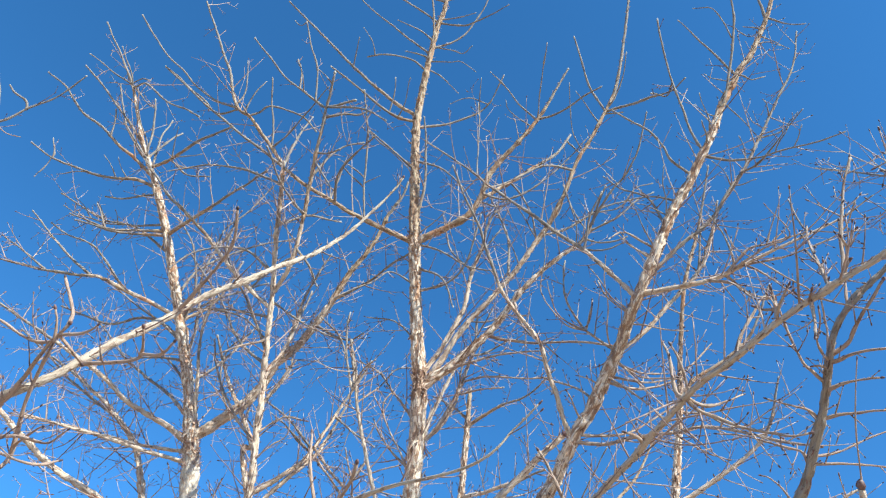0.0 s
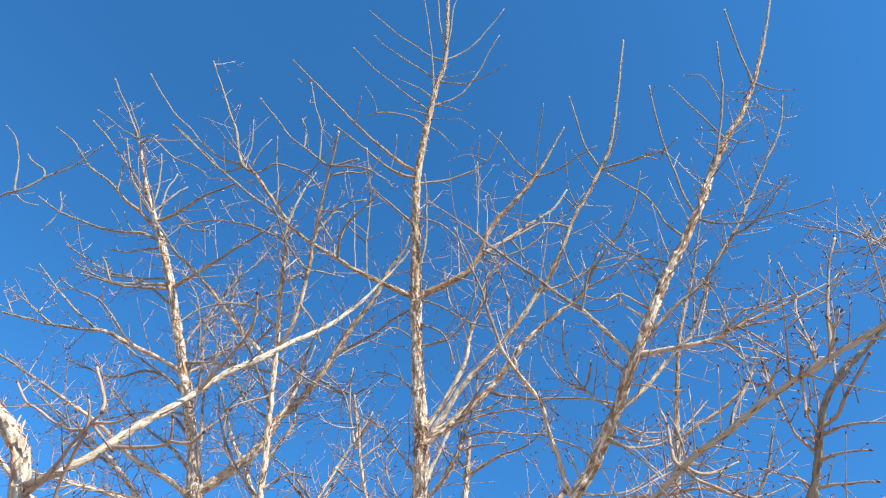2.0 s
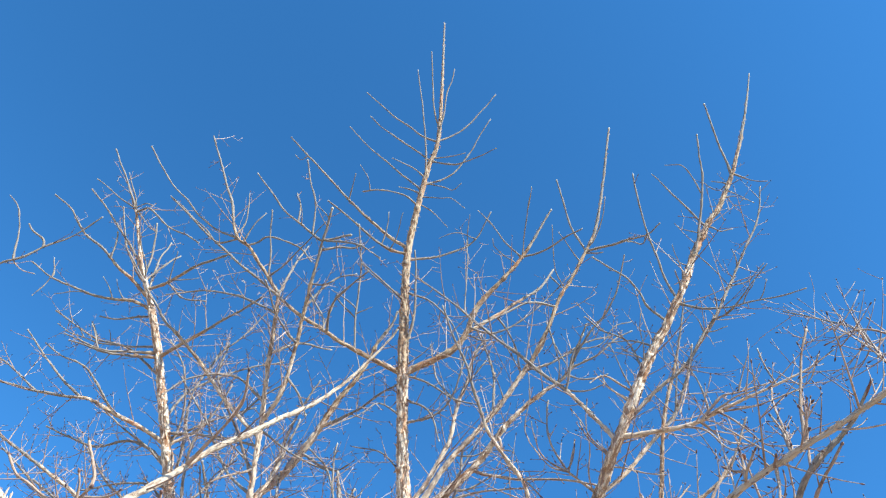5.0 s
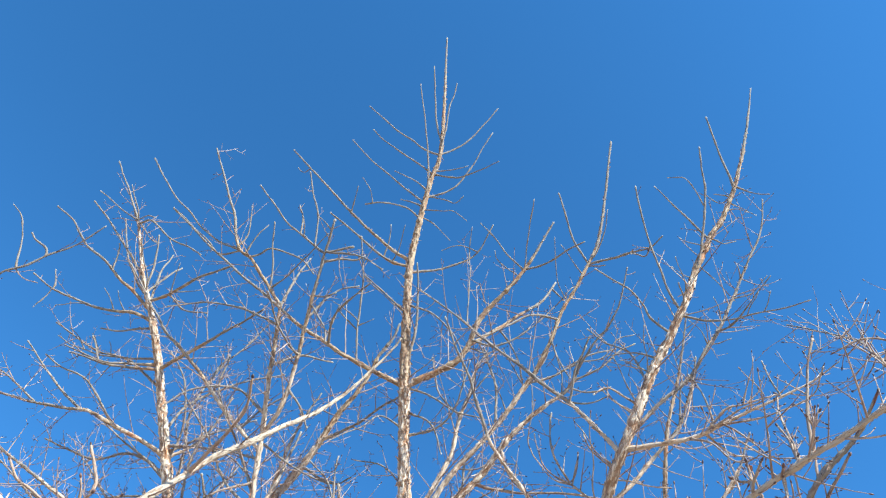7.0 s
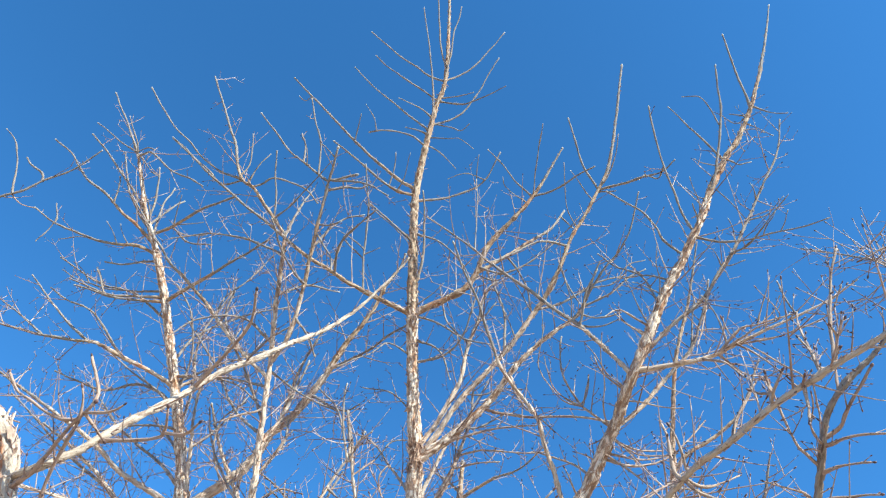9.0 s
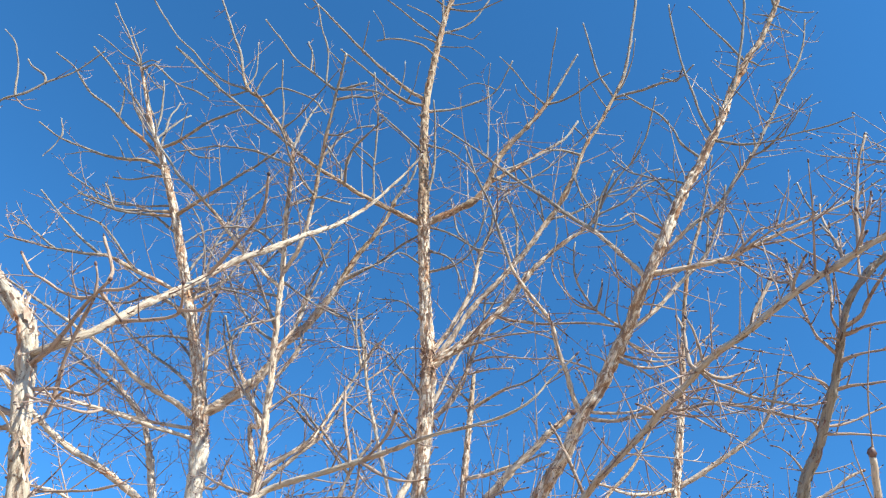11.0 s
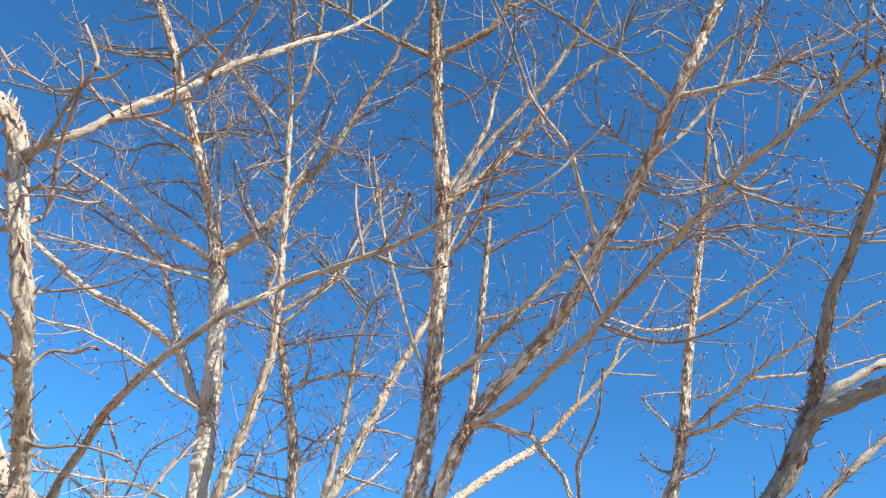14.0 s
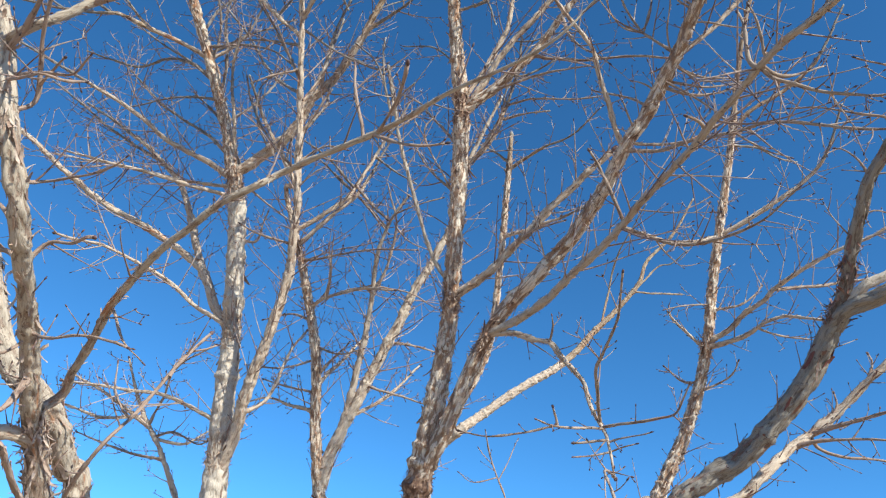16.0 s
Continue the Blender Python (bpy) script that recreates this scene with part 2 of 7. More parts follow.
class Skin:
    """Gathers tubes, buds and flakes for one mesh, with round-and-along bark coordinates."""

    def __init__(self):
        self.v, self.f, self.b, self.p, self.n = [], [], [], [], 0

    def tube(self, line, radii, sides, lump=0.0, along=0.0, tip=True, crust=()):
        t, A, B = frames_of(line)
        k = len(line)
        ang = np.linspace(0, 2 * math.pi, sides, endpoint=False)
        ca, sa = np.cos(ang), np.sin(ang)
        R = np.repeat(np.asarray(radii)[:, None], sides, 1)
        s = along + np.concatenate([[0], np.cumsum(np.linalg.norm(np.diff(line, axis=0), axis=1))])
        peel = np.zeros((k, sides))
        if lump:
            off = 7.3 * along
            for i in range(k):
                r0 = radii[i]
                for j in range(sides):
                    q = Vector((ca[j] * r0 * 48 + off, sa[j] * r0 * 48, s[i] * 16))
                    w = noise.noise(q) + 0.5 * noise.noise(q * 2.3)
                    peel[i, j] = max(-1.0, min(1.0, w * 5.0 + 0.25))
                    for h in crust:
                        # rough dark bark round a fork
                        near = 1.0 - abs(line[i][2] + 0.05 * noise.noise(q * 0.6) - h) / 0.11
                        if near > 0:
                            peel[i, j] -= min(1.0, 2.5 * near) * (3.0 + 2.5 * noise.noise(q * 1.7))
                            R[i, j] += 0.05 * r0 * min(1.0, 2 * near) * (0.6 + noise.noise(q * 1.4))
                    R[i, j] += lump * (min(0.0028, 0.1 * r0) + 0.04 * r0) * (max(-1.0, peel[i, j]) - 0.25 + 0.3 * noise.noise(q * 0.4))
        ring = line[:, None, :] + R[:, :, None] * (ca[None, :, None] * A[:, None, :] + sa[None, :, None] * B[:, None, :])
        bark = np.stack([R * ca[None], R * sa[None], np.repeat(s[:, None], sides, 1)], 2)
        bark += np.array((along * 3.1, along * 1.7, 0))
        self.v.append(ring.reshape(-1, 3))
        self.b.append(bark.reshape(-1, 3))
        self.p.append(peel.reshape(-1))
        i = np.arange(k - 1)[:, None] * sides
        j = np.arange(sides)[None]
        j2 = (j + 1) % sides
        q = np.stack([i + j, i + j2, i + sides + j2, i + sides + j], 2).reshape(-1, 4) + self.n
        self.f.extend(q.tolist())
        last = self.n + (k - 1) * sides
        if tip:
            self.f.append([last + x for x in range(sides)])
        self.n += k * sides

    def take(self, other):
        """Joins another skin's pieces to this one's."""
        self.v += other.v
        self.b += other.b
        self.p += other.p
        self.f += [[i + self.n for i in face] for face in other.f]
        self.n += other.n

    def bud(self, place, way, length, radius):
        line = np.array([place - way * length * 0.1, place + way * length * 0.35, place + way * length * 0.75, place + way * length])
        self.tube(line, (radius * 0.6, radius, radius * 0.7, radius * 0.12), 5)

    def flake(self, place, normal, along_dir, length, width, lift, thick=0.0012):
        """A strip of bark, held at its middle or one end and curling off the stem."""
        side = np.cross(along_dir, normal)
        held = rnd(0.0, 0.4)
        rows = []
        for u in (0.0, 0.25, 0.5, 0.75, 1.0):
            curl = max(0.0, u - held)
            c = place + along_dir * (u - 0.5) * length + normal * (0.001 + lift * curl * curl * 2.0)
            w = width * 0.5 * (0.4 + 0.6 * math.sin(math.pi * (0.12 + 0.8 * u))) * rnd(0.55, 1.3)
            for x, z in ((-1, 0), (1, 0), (1, 1), (-1, 1)):
                rows.append(c + side * w * x - normal * (abs(x) * width * 0.12) + normal * thick * z)
        base = self.n
        self.v.append(np.array(rows))
        self.b.append(np.array(rows))
        self.p.append(np.ones(20))
        for i in range(4):
            o = base + i * 4
            for a, b in ((0, 1), (1, 2), (2, 3), (3, 0)):
                self.f.append([o + a, o + b, o + 4 + b, o + 4 + a])
        self.f.append([base + 3, base + 2, base + 1, base])
        self.f.append([base + 16, base + 17, base + 18, base + 19])
        self.n += 20

    def object(self, name, material, parent, label="", kind="", smooth=True, upper=None):
        me = bpy.data.meshes.new(name)
        me.from_pydata(np.vstack(self.v).tolist(), [], self.f)
        at = me.attributes.new("bark", 'FLOAT_VECTOR', 'POINT')
        at.data.foreach_set("vector", np.vstack(self.b).astype(np.float32).ravel())
        at = me.attributes.new("peel", 'FLOAT', 'POINT')
        at.data.foreach_set("value", np.concatenate(self.p).astype(np.float32))
        if smooth:
            me.shade_smooth()
        me.materials.append(material)
        if upper:
            # another bark from that height up, with a ragged join
            me.materials.append(upper[0])
            for p in me.polygons:
                if p.center.z + 0.12 * noise.noise(p.center * 22) > upper[1]:
                    p.material_index = 1
        ob = new(name, me)
        ob.parent = parent
        return tagged(ob, label, "", "", kind)


class Stem:
    pass


class Tree:
    """A tree's root, the barks of its stems and how it twigs."""

    def __init__(self, label, trunk_bark, limb_bark, twig, twigs, reach, spray, flakes, fine, bare=99.0, group="bare winter trees"):
        self.root = None
        self.pending = []
        self.label, self.trunk_bark, self.limb_bark, self.twig = label, trunk_bark, limb_bark, twig
        self.twigs, self.reach, self.spray, self.flakes, self.fine, self.bare, self.group = twigs, reach, spray, flakes, fine, bare, group


def stem_mesh(tree, name, line, radii, bark, upper=None, crust=()):
    big = max(radii) > 0.03
    st = Stem()
    st.tree, st.line, st.radii, st.crust = tree, line, np.asarray(radii), crust
    st.t, st.A, st.B = frames_of(line)
    st.length = float(np.linalg.norm(np.diff(line, axis=0), axis=1).sum())
    skin = Skin()
    # growth knots and slight kinks
    r = st.radii.copy()
    for _ in range(int(st.length * 6)):
        c, w = rnd(0, 1) * st.length, rnd(0.012, 0.03)
        s = np.linspace(0, st.length, len(line))
        r *= 1 + rnd(0.02, 0.2 if max(radii) > 0.009 else 0.4) * np.exp(-((s - c) / w) ** 2)
    sides = 30 if big else (14 if max(radii) > 0.012 else 8)
    skin.tube(line, r, sides, 1.0, rnd(0, 50), crust=crust)
    if upper is None and bark in (bark_peeling, bark_limb) and line[-1][2] > 5.8:
        upper = (bark_crown, 5.8)
    st.ob = skin.object(name, bark, tree.root, upper=upper)
    if min(radii) < 0.011 and line[-1][2] > 5.0:
        # the young top of a stem keeps its smooth skin
        me = st.ob.data
        me.materials.append(bark_shoot)
        for k, p in enumerate(me.polygons):
            c = line[min(k // sides, len(line) - 1)]
            if radii[min(k // sides, len(line) - 1)] + 0.0016 * noise.noise(p.center * 30) < 0.0125 and c[2] > 4.8:
                p.material_index = len(me.materials) - 1
    return st


def flakes_on(st, per_metre):
    tree = st.tree
    if not per_metre or st.radii.max() < 0.011:
        return
    skin = Skin()
    n = int(0.85 * per_metre * st.length)
    for _ in range(n):
        i = random.randrange(1, len(st.line) - 1)
        r = st.radii[i]
        if r < 0.008 or st.line[i][2] < 1.2 or (st.line[i][2] > 5.9 and rnd(0, 1) < 0.6):
            continue
        a = rnd(0, 2 * math.pi)
        nrm = math.cos(a) * st.A[i] + math.sin(a) * st.B[i]
        d = unit(st.t[i] * random.choice((-1, 1)) + rnd(-0.25, 0.25) * np.cross(st.t[i], nrm))
        size = min(1.2, 0.35 + r / 0.05)
        if r > 0.022 and rnd(0, 1) < 0.16:
            size *= 1.9
        skin.flake(st.line[i] + nrm * r * 0.98, nrm, d, rnd(0.015, 0.06) * size, rnd(0.004, 0.013) * size, rnd(0.003, 0.018) * size)
    for h in st.crust:
        # short stiff scales crowd round a fork
        near = [i for i in range(1, len(st.line) - 1) if abs(st.line[i][2] - h) < 0.1]
        for _ in range(150 if near else 0):
            i = random.choice(near)
            r, a = st.radii[i], rnd(0, 2 * math.pi)
            nrm = math.cos(a) * st.A[i] + math.sin(a) * st.B[i]
            d = unit(st.t[i] * random.choice((-1, 1)) + rnd(-0.9, 0.9) * np.cross(st.t[i], nrm))
            skin.flake(st.line[i] + nrm * r * 1.02, nrm, d, rnd(0.012, 0.034), rnd(0.004, 0.01), rnd(0.006, 0.016))
    if skin.n:
        skin.object("bark_flakes", flake_dark if tree.trunk_bark is bark_grey else flake_tan if tree.trunk_bark is bark_knobbly else flake_skin, st.ob, "curled strips of peeling bark", "stuff", smooth=False)


def twig_line(start, way, length, pieces, rise, wild):
    """A twig that kinks at its nodes and turns up to the light."""
    p, d = start.copy(), unit(way)
    pts = [p.copy()]
    for _ in range(pieces):
        d = unit(d + UP * rise / pieces + wild * np.array((rnd(-1, 1), rnd(-1, 1), rnd(-1, 1))))
        p = p + d * length / pieces
        pts.append(p.copy())
    return np.array(pts)


def twigs_on(st, per_metre, reach, spray, fine, first=0.15):
    """Twigs all along a stem: each one, with its side shoots, is kept for finish_twigs()."""
    tree = st.tree
    buds = Skin()
    reach = min(reach, 0.06 + 0.4 * st.length)
    height = float(st.line[len(st.line) // 2][2])
    per_metre *= 1.55 * max(0.35, min(1.45, 1.45 - 0.33 * (height - 4.0)))
    n = int(per_metre * st.length * (1 - first))
    k = len(st.line)
    spin = rnd(0, 6.28)
    for q in range(n):
        s = first + (1 - first) * (q + rnd(0, 0.9)) / n
        i = min(k - 2, int(s * (k - 1)))
        if st.line[i][2] < 1.3 or st.line[i][2] > tree.bare:
            continue
        spin += 2.4 + rnd(-0.5, 0.5)
        r = float(st.radii[i])
        out = math.cos(spin) * st.A[i] + math.sin(spin) * st.B[i]
        way = st.t[i] * rnd(0.35, 1.0) + out * rnd(0.7, 1.1)
        size = rnd(0.2, 1.0) ** 1.5
        ln = reach * size * (1.0 - 0.45 * s)
        r0 = min(r * 0.6, fine * (0.6 + 0.7 * size))
        line = twig_line(st.line[i], way, ln, 3 + int(size * 4), rnd(-0.1, 0.7), 0.07)
        m = len(line)
        skin = Skin()
        skin.tube(line, np.linspace(r0, max(fine * 0.3, r0 * 0.35), m), 5, 0, rnd(0, 50))
        buds.bud(line[-1], unit(line[-1] - line[-2]), fine * 3.6, fine * 0.95)
        for _ in range(int(spray * size * rnd(0.5, 1.5))):
            j = random.randrange(1, m)
            d = unit(line[j] - line[j - 1])
            side = unit(np.cross(d, np.array((rnd(-1, 1), rnd(-1, 1), rnd(-1, 1)))))
            l2 = ln * rnd(0.12, 0.5)
            sub = twig_line(line[j], d * rnd(0.3, 0.9) + side, l2, 3, rnd(0.1, 0.7), 0.08)
            skin.tube(sub, np.linspace(r0 * 0.6, fine * 0.32, len(sub)), 4, 0, rnd(0, 50))
            buds.bud(sub[-1], unit(sub[-1] - sub[-2]), fine * 3.0, fine * 0.8)
            if rnd(0, 1) < 0.5 * spray / 4:
                d = unit(sub[2] - sub[1])
                side = unit(np.cross(d, np.array((rnd(-1, 1), rnd(-1, 1), rnd(-1, 1)))))
                s3 = twig_line(sub[2], d * 0.6 + side, l2 * rnd(0.3, 0.7), 2, 0.3, 0.2)
                skin.tube(s3, np.linspace(fine * 0.4, fine * 0.28, len(s3)), 4, 0, rnd(0, 50))
        tree.pending.append((ln, st, skin))
    if st.radii[-1] < 0.02:
        tip = Skin()
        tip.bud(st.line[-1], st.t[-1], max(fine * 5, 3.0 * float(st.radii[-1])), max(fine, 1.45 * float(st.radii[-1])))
        # buds above 4.8 m take the copy with sunlight in its colour
        tip.object("bud", bud_sunlit if st.line[-1][2] > 4.8 else bud_scale, st.ob, "plump bud at the tip")
    if buds.n:
        buds.object("buds", bud_scale, st.ob, "small dark winter buds", "stuff")


def finish_twigs(tree, singly=300):
    """The longest twigs of a tree as parts of their own; the small rest joined, stem by stem."""
    tree.pending.sort(key=lambda p: -p[0])
    rest = {}
    for q, (ln, st, skin) in enumerate(tree.pending):
        if q < singly:
            skin.object("twig", tree.twig, st.ob)
        else:
            rest.setdefault(st, Skin()).take(skin)
    for st, skin in rest.items():
        skin.object("twigs", tree.twig, st.ob, "fine bare twigs", "stuff")


def trunk(tree, points, upper=None, crust=()):
    """The main stem, from the ground up: places and radii."""
    P = np.array(points, float)
    if tree.root is None:
        tree.root = new("tree")
        tree.root.location = (P[0][0], P[0][1], 0)
        tagged(tree.root, tree.label, "tree", tree.group)
        bpy.context.view_layer.update()
    line, at, raw, length = spline(P[:, :3], 0.009)
    radii = np.interp(np.linspace(0, 1, len(line)), at, P[:, 3])
    st = stem_mesh(tree, "trunk", line, radii, tree.trunk_bark, upper, crust)
    st.ob.matrix_parent_inverse = tree.root.matrix_world.inverted()
    st.key = raw
    flakes_on(st, tree.flakes)
    twigs_on(st, tree.twigs * 0.7, tree.reach * 0.8, tree.spray, tree.fine, 0.3)
    return st


def limb(parent, at, points, radii, bark=None, twigs=1.0, reach=1.0, crust=()):
    """A limb that leaves its parent at that share of its length and runs through the points."""
    tree = parent.tree
    x = at * (len(parent.key) - 1)
    i = min(len(parent.key) - 2, int(x))
    start = parent.key[i] + (parent.key[i + 1] - parent.key[i]) * (x - i)
    line, share, raw, length = spline([start] + list(points), 0.009 if radii[0] > 0.03 else 0.016)
    u = np.linspace(0, 1, len(line))
    r = np.interp(u, (0, 0.5, 1), radii)
    pr = float(np.interp(at, np.linspace(0, 1, len(parent.radii)), parent.radii))
    r = r * (1 + 0.4 * max(0.0, 1 - 1.1 * radii[0] / pr) * np.exp(-(u * length / 0.06) ** 2))
    # wander a little between the nodes
    wob = np.array([[noise.noise(Vector((s * length * 4, start[0] * 9 + c * 5, start[2] * 7))) for c in range(3)] for s in u])
    line = line + wob * 0.012 * np.minimum(1, (1 - u) * 6)[:, None] * np.minimum(1, u * 6)[:, None]
    st = stem_mesh(tree, "limb", line, r, bark or (tree.limb_bark if radii[0] > 0.0125 else bark_young if tree.twig is twig_dark else bark_branch), crust=crust)
    st.ob.matrix_parent_inverse = tree.root.matrix_world.inverted()
    st.key = raw
    flakes_on(st, tree.flakes * 0.5)
    twigs_on(st, tree.twigs * twigs, tree.reach * reach, tree.spray, tree.fine)
    return st


def dry_leaf(st, size):
    """One shrivelled leaf left hanging at a limb's tip."""
    skin = Skin()
    p, d = st.line[-1], st.t[-1]
    for k in range(3):
        n = unit(np.array((rnd(-1, 1), rnd(-1, 1), rnd(-0.4, 0.4))))
        n = unit(n - d * float(n @ d))
        skin.flake(p + d * size * 0.5 + n * size * 0.08, n, d, size * rnd(0.8, 1.1), size * rnd(0.4, 0.6), size * 0.25)
    skin.object("dry_leaf", leaf_skin, st.ob, "shrivelled red-brown dead leaf", smooth=False)


# ---- the ground ----
gb = bmesh.new()
bmesh.ops.create_circle(gb, cap_ends=True, segments=64, radius=1500)
gm = bpy.data.meshes.new("ground")
gb.to_mesh(gm)
gb.free()
gm.materials.append(ground_mat)
tagged(new("ground", gm), "flat ground with bleached dry winter grass", "ground", kind="structure")

# ---- the trees ----

centre_tree = Tree("bare tree with peeling cream and brown bark, forked low", bark_peeling, bark_limb, twig_bark, 9.5, 0.68, 3.6, 200, 0.0041, bare=6.7)
C_ = trunk(centre_tree, [(-0.844, 4.874, -0.047, 0.092), (-0.766, 4.448, 2.072, 0.076), (-0.707, 4.359, 2.445, 0.071), (-0.587, 4.155, 3.240, 0.051), (-0.562, 3.987, 3.836, 0.047), (-0.560, 3.770, 4.664, 0.051), (-0.623, 3.590, 5.235, 0.040), (-0.671, 3.375, 5.806, 0.042), (-0.719, 3.174, 6.476, 0.034), (-0.738, 2.977, 7.133, 0.030), (-0.621, 2.622, 7.971, 0.022), (-0.540, 2.432, 8.442, 0.019), (-0.590, 1.820, 10.363, 0.008)], crust=(3.52, 2.5, 4.75,))
c1_ = limb(C_, 0.583, [(-1.072, 3.234, 5.927), (-1.502, 3.071, 6.128), (-1.800, 2.918, 6.285), (-2.198, 2.734, 6.550), (-2.808, 2.481, 7.043)], (0.0201, 0.0111, 0.0060))
c2_ = limb(C_, 0.583, [(-0.262, 3.244, 5.993), (-0.094, 3.071, 6.303), (0.237, 2.881, 6.682), (0.520, 2.660, 7.161)], (0.0271, 0.0190, 0.0077))
c2b_ = limb(c2_, 0.772, [(0.388, 2.825, 6.719), (0.504, 2.769, 6.730), (0.618, 2.693, 6.750), (0.739, 2.622, 6.767)], (0.0094, 0.0074, 0.0055), twigs=0)
c3_ = limb(C_, 0.742, [(-0.921, 2.951, 7.182), (-1.093, 2.873, 7.326), (-1.271, 2.790, 7.471), (-1.453, 2.688, 7.634), (-1.640, 2.574, 7.810), (-1.834, 2.460, 7.983), (-1.985, 2.366, 8.119)], (0.0158, 0.0104, 0.0066), twigs=0.3)
c3b_ = limb(C_, 0.735, [(-0.901, 2.980, 7.010), (-1.053, 2.885, 7.051), (-1.205, 2.762, 7.108), (-1.331, 2.669, 7.149), (-1.443, 2.587, 7.186)], (0.0139, 0.0098, 0.0060), twigs=0.3)
c4_ = limb(C_, 0.727, [(-0.550, 3.069, 7.013), (-0.401, 3.069, 7.082), (-0.223, 3.054, 7.176), (-0.122, 2.999, 7.266), (-0.062, 2.923, 7.364), (-0.010, 2.849, 7.457)], (0.0121, 0.0081, 0.0062), twigs=0.2)
f1_ = limb(C_, 0.424, [(-0.382, 3.698, 4.844), (-0.268, 3.654, 4.937), (-0.114, 3.590, 5.067), (0.003, 3.518, 5.193), (0.122, 3.434, 5.335), (0.262, 3.363, 5.467), (0.403, 3.317, 5.568), (0.566, 3.260, 5.689), (0.630, 3.203, 5.779), (0.685, 3.104, 5.920), (0.737, 3.036, 6.018)], (0.0329, 0.0183, 0.0063), bark=bark_peeling)
f2_ = limb(C_, 0.424, [(-0.424, 3.675, 4.901), (-0.312, 3.605, 5.081), (-0.196, 3.553, 5.228), (-0.037, 3.489, 5.398), (0.084, 3.426, 5.542), (0.208, 3.348, 5.706), (0.314, 3.279, 5.852), (0.377, 3.222, 5.950), (0.443, 3.161, 6.080), (0.513, 3.079, 6.259), (0.582, 3.021, 6.402), (0.779, 2.869, 6.747), (0.890, 2.764, 6.986), (0.961, 2.644, 7.259), (1.043, 2.472, 7.717), (1.123, 2.308, 8.172)], (0.0208, 0.0149, 0.0088))
f2b_ = limb(f2_, 0.760, [(1.000, 2.782, 6.787), (1.134, 2.725, 6.789), (1.289, 2.673, 6.782), (1.373, 2.589, 6.804)], (0.0113, 0.0091, 0.0054), twigs=0)
f2c_ = limb(f2_, 0.760, [(0.733, 2.785, 6.925), (0.669, 2.696, 7.094), (0.628, 2.594, 7.274), (0.586, 2.505, 7.431)], (0.0094, 0.0080, 0.0064), twigs=0)
f3_ = limb(C_, 0.434, [(-0.422, 3.689, 5.040), (-0.322, 3.648, 5.268), (-0.274, 3.614, 5.413), (-0.249, 3.565, 5.578), (-0.211, 3.515, 5.749), (-0.162, 3.471, 5.901), (-0.130, 3.423, 6.052), (-0.087, 3.389, 6.169), (-0.030, 3.383, 6.236)], (0.0196, 0.0146, 0.0080))
g1_ = limb(C_, 0.292, [(-0.368, 3.986, 3.638), (-0.204, 3.893, 3.776), (0.087, 3.769, 4.062), (0.364, 3.658, 4.304)], (0.0252, 0.0223, 0.0156))
P_ = limb(C_, 0.299, [(-0.719, 3.986, 3.835), (-0.857, 3.883, 4.230), (-0.952, 3.800, 4.534), (-1.068, 3.664, 5.072), (-1.007, 3.728, 4.683), (-1.128, 3.631, 5.034), (-1.284, 3.563, 5.185)], (0.0119, 0.0105, 0.0051), bark=bark_smooth)
R_ = limb(C_, 0.174, [(-0.522, 4.164, 2.839), (-0.310, 3.961, 3.293), (-0.039, 3.804, 3.568), (0.175, 3.663, 3.772), (0.405, 3.344, 4.087), (0.511, 3.267, 4.225), (0.660, 3.041, 4.483), (0.779, 2.827, 4.672), (0.959, 2.640, 5.043), (1.219, 2.433, 5.487), (1.264, 2.396, 5.583), (1.328, 2.354, 5.722), (1.426, 2.301, 5.924), (1.551, 2.240, 6.158), (1.670, 2.203, 6.342), (1.761, 2.149, 6.524), (1.845, 2.076, 6.713), (1.962, 2.001, 7.000), (2.067, 1.928, 7.310), (2.189, 1.843, 7.674), (2.305, 1.750, 8.066)], (0.0441, 0.0286, 0.0055), bark=bark_peeling, crust=(3.24,))
r1_ = limb(R_, 0.377, [(0.517, 2.818, 5.027), (0.258, 2.808, 5.310), (-0.110, 2.768, 5.714), (-0.541, 2.717, 6.156)], (0.0138, 0.0104, 0.0052))
r2_ = limb(R_, 0.234, [(0.339, 3.293, 4.163), (0.304, 3.224, 4.270), (0.263, 3.151, 4.378), (0.232, 3.078, 4.488), (0.183, 3.031, 4.558), (0.101, 2.975, 4.643), (0.029, 2.923, 4.720), (-0.015, 2.877, 4.787), (-0.050, 2.809, 4.888), (-0.092, 2.738, 4.990), (-0.126, 2.677, 5.078), (-0.179, 2.614, 5.167), (-0.244, 2.529, 5.287), (-0.299, 2.443, 5.410)], (0.0146, 0.0100, 0.0058))
r3_ = limb(R_, 0.381, [(0.975, 2.764, 4.664), (1.176, 2.703, 4.673), (1.301, 2.631, 4.693), (1.487, 2.556, 4.744), (1.651, 2.485, 4.777), (1.819, 2.405, 4.836), (1.941, 2.325, 4.886)], (0.0160, 0.0091, 0.0037))
r4_ = limb(R_, 0.325, [(0.790, 3.068, 4.577), (0.940, 3.043, 4.744), (1.077, 3.018, 4.894), (1.199, 2.986, 5.041), (1.269, 2.931, 5.195), (1.346, 2.857, 5.390), (1.378, 2.808, 5.507)], (0.0127, 0.0111, 0.0061))
